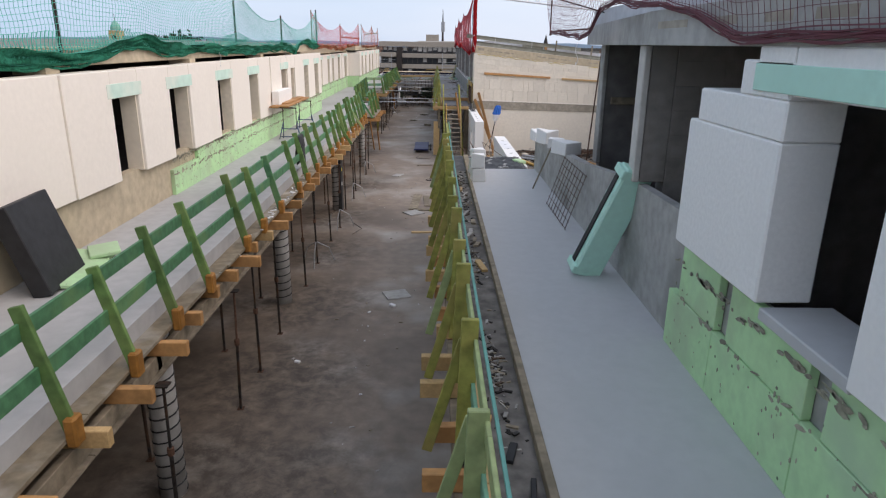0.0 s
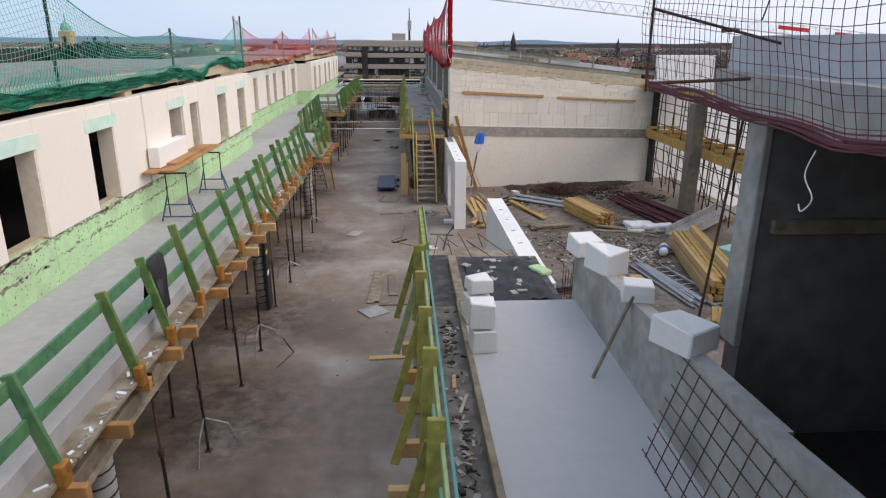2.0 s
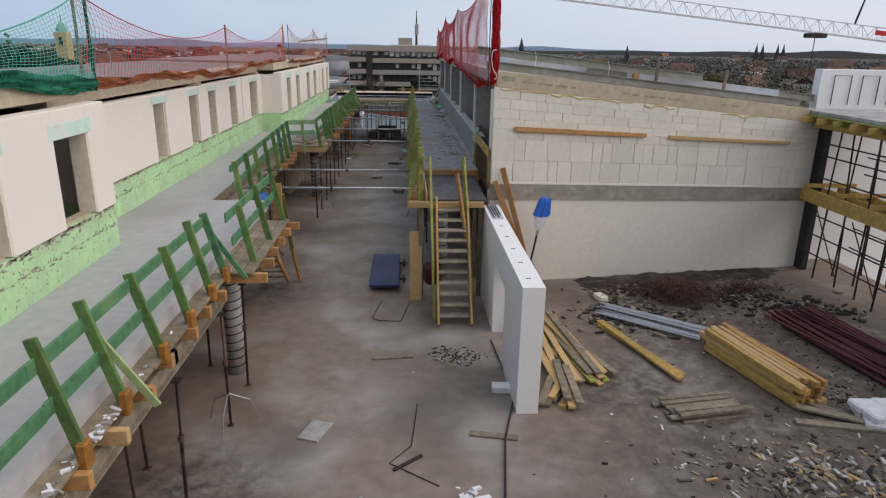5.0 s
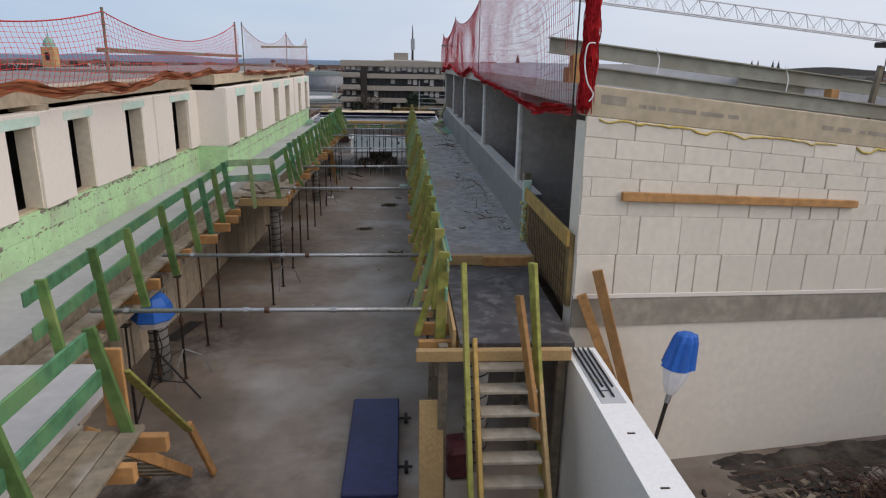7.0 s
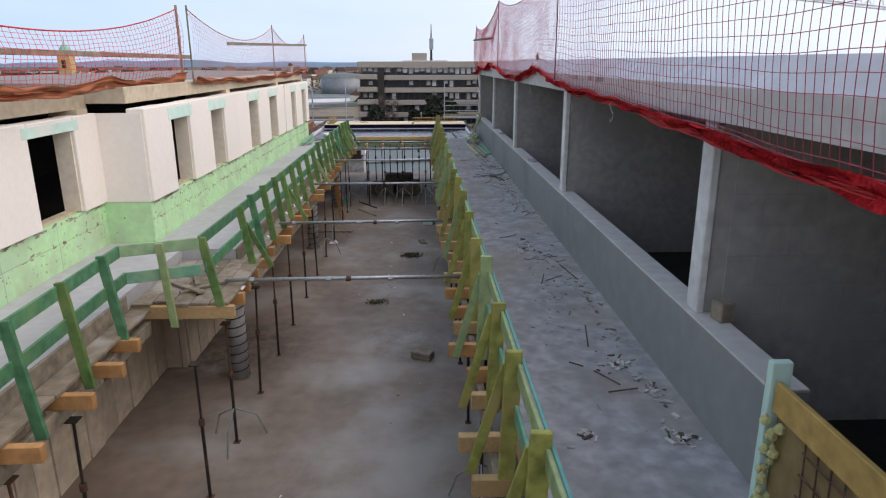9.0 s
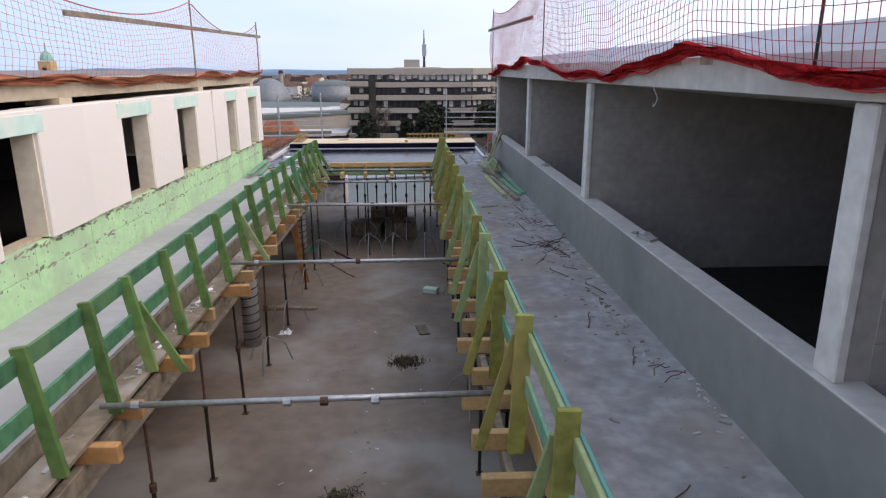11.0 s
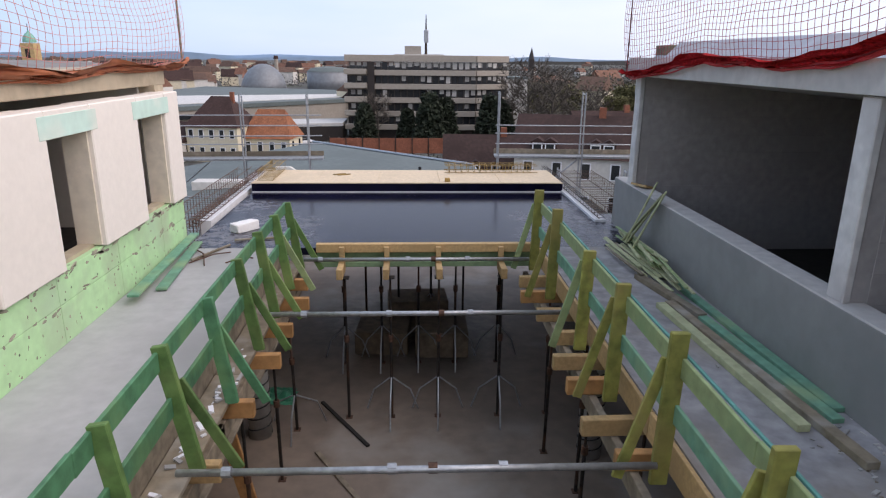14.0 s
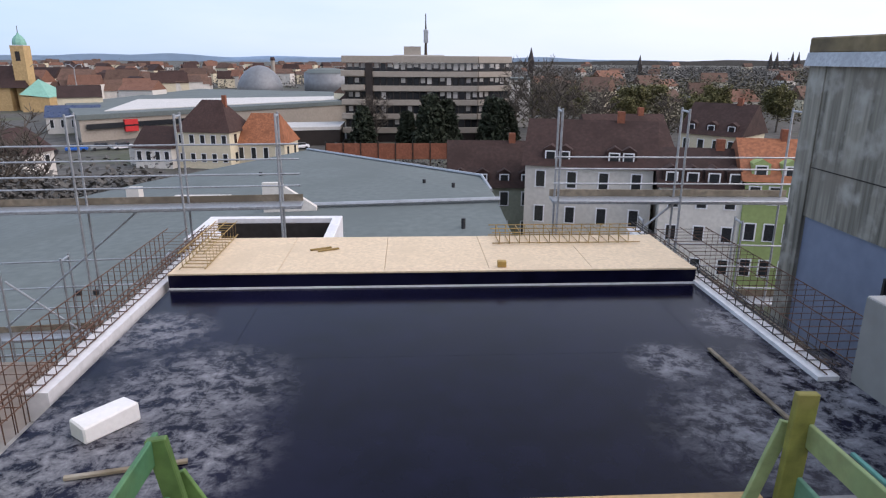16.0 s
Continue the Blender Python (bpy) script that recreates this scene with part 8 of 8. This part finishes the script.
part("wall", Geo().prism([(-33.5, 66.4), (3.2, 66.4), (3.9, 103), (-12.4, 121.5), (-25.8, 111.5), (-35.6, 96)], GZ, -7.2), "render_grey", nb)
part("roof", Geo().add(V, [(0, 1, 8, 7), (0, 7, 9, 6), (7, 8, 2, 3, 4), (7, 4, 9), (9, 4, 5), (9, 5, 6)]).add([(-33.5, 66.4, -7.3), (3.2, 66.4, -7.3), (3.9, 103, -7.3), (-12.4, 121.5, -7.3), (-25.8, 111.5, -7.3), (-35.6, 96, -7.3)], [(0, 1, 2, 3, 4, 5)]), "sheet_roof", nb)
part("fascia", Geo().prism([(-33.9, 66.0), (3.5, 66.0), (3.5, 66.4), (-33.9, 66.4)], -7.3, -5.1), "render_grey", nb)
part("eaves_gutter", Geo().tube((-10.4, 91.8, -4.0), (3.9, 91.2, -3.5), 0.16, 8), "galv", nb)
part("ridge_cap", Geo().path([(-12.5, 122, -4.5), (4.1, 103, -4.1), (4.1, 97, -4.1)], 0.14, 6), "galv", nb)
part("firewall", Geo().prism([(-10.6, -4.6), (-10.6, -2.4), (-9.6, -2.4), (-7.4, -3.9), (-7.4, -4.6)], 91.0, 91.4, "y"), "render_white", nb, "white stepped fire wall")
part("skylight", Geo().box((-17.5, 94.5, -5.2), (-13.8, 96.0, -4.1)), "render_white", nb)
part("chimney", Geo().box((-20.2, 94.6, -5.2), (-19.4, 95.4, -3.4)), "render_white", nb)
for x, y, z in ((1.4, 97, -4.1), (-0.6, 99, -4.2), (-14, 106, -4.8), (1.2, 86, -4.0), (-1.0, 81, -4.5), (-15.5, 78, -5.0), (-14.8, 78, -5.0)):
    part("vent", Geo().tube((x, y, z - 0.3), (x, y, z + 0.55), 0.12, 8), "black", nb)
hatch = thing("roof_hatch", "open shaft with a timber lining in the roof", "shaft", (-4.6, 64.6, 0))
part("frame", Geo().box((-6.0, 65.4, 0.6), (-3.2, 65.6, 1.6), 0.01).box((-6.0, 63.8, 0.6), (-5.8, 65.4, 1.6), 0.01).box((-3.4, 63.8, 0.6), (-3.2, 65.4, 1.6), 0.01), "kerb", hatch)
part("inside", Geo().box((-5.8, 63.8, 0.4), (-3.4, 65.4, 0.8)), "tile_brown", hatch)
part("lining", Geo().box((-5.79, 65.34, 0.81), (-3.41, 65.39, 1.5), 0.005), "dark", hatch, "dark brown timber lining")
part("shaft", Geo().box((-5.9, 63.9, GZ), (-3.3, 65.5, 0.4)), "rough", hatch)
# glazed-white lean-to beside the slab
hall("side_annexe", [(-16, 58), (-9.9, 58), (-9.9, 64.5), (-16, 64.5)], -3.2, -2.8, "render_white", "sheet_roof", "white annexe with a blue-grey flat roof")

# houses near by
house((-36.5, 172, GZ), 10, 9, 6.4, 5.2, -12, "render_yellow", "tile_brown", 5, 2, "yellow rendered house with a steep brown roof", hip=0.7)
house((-27.5, 173, GZ), 9, 8, 4.2, 5.0, -8, "render_yellow", "tile_orange", 4, 1, "low yellow house with an orange hipped roof", hip=0.5, chimney=False)
house((-45.5, 172, GZ), 7, 8, 3.6, 3.4, -12, "render_white", "tile_brown", 4, 1, "low white house with a brown roof", chimney=False)
house((15.6, 113.0, GZ), 11.2, 9, 9.7, 3.7, -17, "render_white", "tile_brown", 4, 3, "white three storey house with a dark brown tiled roof", dormers=4, pairs=True, group="row houses")
house((7.3, 122, GZ), 9.0, 9, 6.2, 4.2, -4, "render_grey", "tile_brown", 4, 2, "grey green house with a brown tiled roof", dormers=4, group="row houses")
house((24.0, 108.2, GZ), 6.8, 8, 8.6, 2.8, -15, "render_white", "tile_brown", 3, 3, "white house with brown shutters and tiled roof", dormers=4, group="row houses")
house((29.3, 106.6, GZ), 4.6, 8, 9.4, 3.0, -15, "render_green", "tile_orange", 3, 3, "bright green house with an orange tiled roof", dormers=2, group="row houses")
house((35.0, 105.0, GZ), 7.0, 8, 9.0, 3.3, -15, "render_white", "tile_red", 3, 3, "white house with an orange tiled roof", dormers=2, group="row houses")
house((43.0, 143, GZ), 8.4, 9, 9.0, 4.0, -48, "render_yellow", "tile_brown", 4, 2, "house with a yellow gable and dark roof", dormers=3)
house((26, 136, GZ), 10, 9, 8.5, 3.6, 0, "render_grey", "tile_brown", 5, 3, "grey house with a dark tiled roof", dormers=2)
house((60, 95, GZ), 16, 9, 9.0, 4.0, -20, "render_white", "tile_brown", 7, 3, "long white house with dark roof", group="row houses")
house((46, 78, GZ), 26, 10, 11.0, 2.0, -62, "render_white", "sheet_roof", 10, 4, "long pale building with rows of dark windows", chimney=False)
hall("white_tent_roof", [(17, 28), (30, 22), (36, 52), (22, 58)], -5.0, -4.4, "render_white", "styro", "large white flat roof below the yard")
house((-62, 95, GZ), 10, 9, 8, 4, 20, "brick", "tile_red", 4, 3, "red brick house with tiled roof")
house((-38, 66, GZ), 9, 8, 9, 3.5, 10, "brick", "sheet_roof", 3, 3, "red brick house with grey roof", chimney=False)
# church
ch = thing("church", "sandstone church with a green domed tower", "church", (-139, 300, GZ))
part("tower", Geo().box((-140.8, 297.7, GZ), (-136.2, 302.3, 8.4)), "sandstone", ch)
part("belfry_opening", Geo().box((-139.3, 297.6, 3.2), (-137.7, 297.7, 6.4)), "office_dark", ch)
part("dome", Geo().path([(-138.5, 300, z) for z in (8.6, 9.4, 10.6, 11.6, 12.2, 12.8)], [2.3, 2.3, 1.95, 1.2, 0.45, 0.25], 8), "copper", ch)
part("cross", Geo().tube((-138.5, 300, 12.5), (-138.5, 300, 15), 0.12, 5), "steel", ch)
part("nave", Geo().box((-170, 296, GZ), (-142.2, 310, -6)), "sandstone", ch)
part("nave_roof", Geo().add([(-171, 295, -6), (-136, 295, -6), (-136, 311, -6), (-171, 311, -6), (-171, 303, 1.5), (-140, 303, 1.5)], [(0, 1, 5, 4), (2, 3, 4, 5), (1, 2, 5), (3, 0, 4), (3, 2, 1, 0)]), "tile_brown", ch)
part("side_roof", Geo().add([(-136, 290, -8), (-126, 290, -9), (-126, 306, -9), (-136, 306, -8), (-133, 298, -3.0)], [(0, 1, 4), (1, 2, 4), (2, 3, 4), (3, 0, 4), (3, 2, 1, 0)]), "copper", ch)
part("side_wall", Geo().box((-135.8, 290.3, GZ), (-126.2, 305.7, -8.8)), "sandstone", ch)
# dome hall, gas holder, chimney tower, cathedral
dm = thing("dome_hall", "large grey dome over a round hall", "dome", (-75, 390, GZ))
part("dome", Geo().path([(-75, 390, -13 + 14.0 * math.sin(a)) for a in (0.0, 0.3, 0.6, 0.9, 1.2, 1.4, 1.52)], [11.5 * math.cos(a) for a in (0.0, 0.3, 0.6, 0.9, 1.2, 1.4, 1.52)], 24), "dome", dm, smooth=True)
gh = thing("round_hall", "round grey hall with a shallow roof", "hall", (-42, 392, GZ))
part("drum", Geo().tube((-42, 392, GZ), (-42, 392, -2.5), 11.5, 24), "dome", gh, smooth=True)
part("roof", Geo().path([(-42, 392, -2.5), (-42, 392, -0.8), (-42, 392, 0)], [11.6, 9, 2], 24), "sheet_roof", gh)
tw = thing("water_tower", "slim brown tower above the roofs", "tower", (-83, 480, GZ))
part("shaft", Geo().tube((-85.8, 480, GZ), (-85.8, 480, 3), 1.3, 10), "office_band", tw)
part("cap", Geo().tube((-85.8, 480, 3), (-85.8, 480, 5), 1.7, 10, 1.2), "tile_brown", tw)
ct = thing("cathedral", "distant cathedral with four pointed spires", "cathedral", (485, 905, GZ))
for x, y in ((466, 900), (474.5, 900), (498, 905), (506, 905)):
    part("tower", Geo().box((x - 2.4, y - 2.4, GZ), (x + 2.4, y + 2.4, 2)), "office_dark", ct)
    part("spire", Geo().tube((x, y, 2), (x, y, 15.5), 3.0, 6, 0.1), "office_dark", ct)
part("nave", Geo().box((474, 898, GZ), (500, 910, -4)), "office_dark", ct)
for x, y, t in ((92, 560, 10), (225, 700, 6)):
    s = thing("church_spire", "distant dark church spire", "spire", (x, y, GZ))
    part("shaft", Geo().box((x - 2, y - 2, GZ), (x + 2, y + 2, t - 6)), "office_dark", s)
    part("spire", Geo().tube((x, y, t - 6), (x, y, t + 3), 2.4, 6, 0.1), "office_dark", s)

# many far roofs: too small to pick apart
for j, (wall, roof) in enumerate((("render_white", "tile_red"), ("render_yellow", "tile_brown"), ("render_white", "tile_mid"), ("render_yellow", "tile_mid"))):
    gw, gr = Geo(), Geo()
    for _ in range(130):
        y = R.uniform(330, 1100) if R.random() < 0.65 else R.uniform(250, 420)
        x = R.uniform(-0.62, -0.02) * y if R.random() < 0.7 else R.uniform(0.1, 0.85) * y
        if x > 20 and R.random() < 0.55:
            continue
        if -95 < x < -20 and y < 410 or x < -110 and y < 330:
            continue
        w, d, h, rh = R.uniform(7, 15), R.uniform(7, 10), R.uniform(5, 9.5) * (0.9 + y / 4000), R.uniform(2.5, 5)
        m = Matrix.Translation((x, y, GZ)) @ Matrix.Rotation(R.uniform(-0.8, 0.8), 4, "Z")
        gw.box((-w / 2, -d / 2, 0), (w / 2, d / 2, h), m=m)
        for c in range(int(w / 3)):
            gw.box((-w / 2 + 1 + c * 3, -d / 2 - 0.05, h * 0.55), (-w / 2 + 2.1 + c * 3, -d / 2, h * 0.8), m=m)
        vs = [m @ Vector(p) for p in ((-w / 2, -d / 2 - 0.4, h), (w / 2, -d / 2 - 0.4, h), (w / 2, d / 2 + 0.4, h), (-w / 2, d / 2 + 0.4, h), (-w / 2, 0, h + rh), (w / 2, 0, h + rh))]
        gr.add(vs, [(0, 1, 5, 4), (2, 3, 4, 5), (1, 2, 5), (3, 0, 4), (3, 2, 1, 0)])
    solid("far_house_walls", gw, wall, "walls of the far houses of the town", "far houses", kind="stuff")
    solid("far_house_roofs", gr, roof, "tiled roofs of the far houses of the town", "far houses", kind="stuff")

# parked cars far below
def car(x, y, rz, paint):
    th = thing("car", "small parked car far below", "car", (x, y, GZ), group="parked cars")
    m = Matrix.Translation((x, y, GZ)) @ Matrix.Rotation(radians(rz), 4, "Z")
    part("body", Geo().box((-2.1, -0.85, 0.3), (2.1, 0.85, 0.95), 0.15, m), paint, th)
    part("cabin", Geo().box((-1.2, -0.75, 0.95), (1.3, 0.75, 1.5), 0.2, m), "pane", th)
    for sx in (-1.3, 1.3):
        for sy in (-0.8, 0.8):
            part("wheel", Geo().tube(m @ Vector((sx, sy - 0.1, 0.32)), m @ Vector((sx, sy + 0.1, 0.32)), 0.32, 10), "black", th)
for i, (x, y) in enumerate(((-28, 192), (-25, 193), (-31, 191), (-70, 190), (-66, 192), (-62, 193), (-74, 186), (-78, 184))):
    car(x, y, 20 + 10 * (i % 3), ("galv", "white", "black", "blue")[i % 4])

# ---- trees ----
def tree(x, y, h, kind, label):
    th = thing("tree", label, "tree", (x, y, GZ))
    base = Vector((x, y, GZ))
    rr = random.Random(int(x * 7 + y * 13))
    tr_, tw_ = Geo(), Geo()
    tr_.path([base, base + Vector((0.1, 0, h * 0.4)), base + Vector((0, 0.2, h * (0.95 if kind == "conifer" else 0.6)))], [h * 0.022, h * 0.016, h * 0.005], 7)
    tips = []
    n = 26 if kind != "conifer" else 60
    for i in range(n):
        z0 = h * (0.25 + 0.5 * i / n) if kind != "conifer" else h * (0.12 + 0.85 * i / n)
        a = i * 2.4 + rr.uniform(-0.4, 0.4)
        L = h * rr.uniform(0.22, 0.38) if kind != "conifer" else h * 0.26 * (1 - i / n) + 0.4
        up = rr.uniform(0.5, 1.0) if kind != "conifer" else -0.1
        p0 = base + Vector((0, 0, z0))
        d = Vector((math.cos(a), math.sin(a), up)).normalized()
        p1, p2 = p0 + d * L * 0.5 + Vector((0, 0, 0.02 * h)), p0 + d * L
        tr_.path([p0, p1, p2], [h * 0.007, h * 0.004, h * 0.0015], 4, False)
        tips += [p1, p2]
        for _ in range(16):
            q = p1.lerp(p2, rr.random())
            e = q + Vector((rr.uniform(-1, 1), rr.uniform(-1, 1), rr.uniform(0.0, 1.2))) * h * 0.09
            tw_.path([q, e], [h * 0.004, h * 0.002], 3, False)
            tips.append(e)
    part("trunk", tr_.add(tw_.v, tw_.f), "bark", th)
    if kind == "evergreen":
        tips = []
        for _ in range(1500):
            u, a = rr.uniform(-0.5, 1), rr.uniform(0, 6.28)
            q = math.sqrt(max(0.0, 1 - u * u)) * (1 + 0.25 * noise.noise((a * 1.5, u * 2, x)))
            tips.append(base + Vector((2.5 * q * math.cos(a), 2.5 * q * math.sin(a), h - 2.3 + 2.2 * u + 0.3 * noise.noise((a * 2, u * 3, y)))) - Vector((0, 0, rr.uniform(0, 0.5))))
    if kind != "bare":
        g = Geo()
        s = h * (0.05 if kind == "conifer" else 0.011 if kind == "evergreen" else 0.028)
        for p in tips:
            for _ in range(14 if kind == "conifer" else 12):
                c = p + Vector((rr.gauss(0, 1), rr.gauss(0, 1), rr.gauss(0, 0.7))) * h * (0.012 if kind == "evergreen" else 0.035)
                u = Vector((rr.uniform(-1, 1), rr.uniform(-1, 1), rr.uniform(-1, 1))).normalized() * s
                w = u.cross(Vector((rr.uniform(-1, 1), rr.uniform(-1, 1), 1))).normalized() * s * 0.6
                g.add([c - u, c + w, c + u, c - w], [(0, 1, 2, 3)])
        part("crown", g, "leaf_spring" if kind == "spring" else "leaf_dark", th, kind="stuff")
    return th
for x, y, h_ in ((3.0, 190, 10.5), (6.3, 193, 9.5), (-1.8, 197, 7.0), (16.5, 192, 10.0), (-11.5, 196, 8.0), (19.5, 196, 9)):
    tree(x, y, h_, "conifer", "dark pine in front of the office block")
for x, y, h_ in ((24.5, 190, 19.5), (28, 182, 18), (32, 200, 18), (22.5, 200, 17), (-8.8, 199, 12), (38, 190, 13), (44, 205, 14), (-73, 168, 10), (52, 185, 13), (-41, 118, 14), (-45, 124, 12)):
    tree(x, y, h_, "bare", "bare spring tree with fine twigs")
for x, y, h_ in ((36, 230, 12), (46, 240, 11), (58, 225, 12), (70, 240, 12), (52, 215, 10), (83, 230, 12), (-64, 128, 12), (-70, 140, 11), (98, 225, 12), (64, 200, 11)):
    tree(x, y, h_, "spring", "tree in first pale green leaf")
for x, y, h_ in ((-18.6, 46.0, 18.75), (-16.8, 45.0, 19.15), (-14.7, 44.4, 18.7)):
    tree(x, y, h_, "evergreen", "dark evergreen tree with a broad dense crown")
for i in range(5):
    x, y = -183 + 15.5 * i, 300
    th = thing("lamp_mast", "thin far lamp mast with two curved arms", "lamp mast", (x, y, GZ), group="lamp masts")
    part("pole", Geo().tube((x, y, GZ), (x, y, 1.0), 0.16, 6), "galv", th)
    for sx in (-1, 1):
        part("arm", Geo().path([(x, y, 0.8), (x + sx * 1.4, y, 2.0), (x + sx * 2.8, y, 2.1), (x + sx * 3.0, y, 1.1)], 0.13, 5), "galv", th)
# wooded slopes and hedges as one mass of small leaf clumps
def wood(name, label, n, span, mat, size):
    g = Geo()
    for _ in range(n):
        x, y, z = span()
        for _ in range(56):
            c = Vector((x + R.gauss(0, 1) * size, y + R.gauss(0, 1) * size, z + abs(R.gauss(0, 0.9)) * size))
            u = Vector((R.uniform(-1, 1), R.uniform(-1, 1), R.uniform(-0.6, 0.6))).normalized() * size * 0.2
            w = u.cross(Vector((R.uniform(-1, 1), R.uniform(-1, 1), 1))).normalized() * size * 0.15
            g.add([c - u, c + w, c + u, c - w], [(0, 1, 2, 3)])
    solid(name, g, mat, label, "woods", kind="stuff")
def slope():
    y = R.uniform(300, 1000)
    return R.uniform(0.1, 0.95) * y, y, GZ + R.uniform(0, 3) + (y - 300) * 0.002
wood("far_woods", "leafless brown woods on the slope behind the town", 1500, slope, "leaf_far", 4.0)
def left_belt():
    y = R.uniform(420, 1100)
    return R.uniform(-0.6, 0.05) * y, y, GZ + R.uniform(0, 4)
M["leaf_bud"] = material("budding_brown_foliage", (0.095, 0.085, 0.05), 0.95, vary=0.2, bump=0, spread=0.15)
def park():
    y = R.uniform(215, 380)
    return R.uniform(0.13, 0.8) * y, y, GZ + abs(R.gauss(3, 3.5))
wood("park_trees", "brown budding trees between the houses", 700, park, "leaf_bud", 2.2)
wood("town_trees", "brown green trees between the far houses", 500, left_belt, "leaf_far", 3.4)
wood("hedge", "dark hedge beside the neighbouring roof", 300, lambda: (R.uniform(-52, -28), R.uniform(112, 126), GZ + R.uniform(1, 5)), "leaf_far", 1.5)
wood("bushes", "brown bushes behind the fence", 60, lambda: (R.uniform(-14, 12), R.uniform(150, 165), GZ + R.uniform(0, 2)), "leaf_far", 1.3)
fence = thing("rusty_fence", "long rusty red fence beyond the roof", "fence", (0, 150, GZ))
for i in range(11):
    part("panel", Geo().box((-14 + i * 2.6, 149.9, GZ + 4.2), (-11.45 + i * 2.6, 150.0, GZ + 6.6), 0.02), "brick", fence)
    part("post", Geo().box((-14.1 + i * 2.6, 149.8, GZ), (-13.95 + i * 2.6, 150.1, GZ + 6.8)), "steel", fence)
# distant hills; the haze is painted into their colour
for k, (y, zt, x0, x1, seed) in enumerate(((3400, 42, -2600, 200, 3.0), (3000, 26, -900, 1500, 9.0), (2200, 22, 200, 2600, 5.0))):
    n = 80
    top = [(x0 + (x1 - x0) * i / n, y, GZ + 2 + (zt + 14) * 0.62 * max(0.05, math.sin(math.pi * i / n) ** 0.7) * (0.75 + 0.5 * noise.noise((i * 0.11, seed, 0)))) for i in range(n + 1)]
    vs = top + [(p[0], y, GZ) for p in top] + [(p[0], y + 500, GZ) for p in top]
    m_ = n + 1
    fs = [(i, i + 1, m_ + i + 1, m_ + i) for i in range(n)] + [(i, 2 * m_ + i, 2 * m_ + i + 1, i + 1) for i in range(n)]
    solid("backdrop_hills", Geo().add(vs, fs), "hill" if k < 2 else "leaf_far", "wooded hills on the horizon with haze in their colour", "hills")
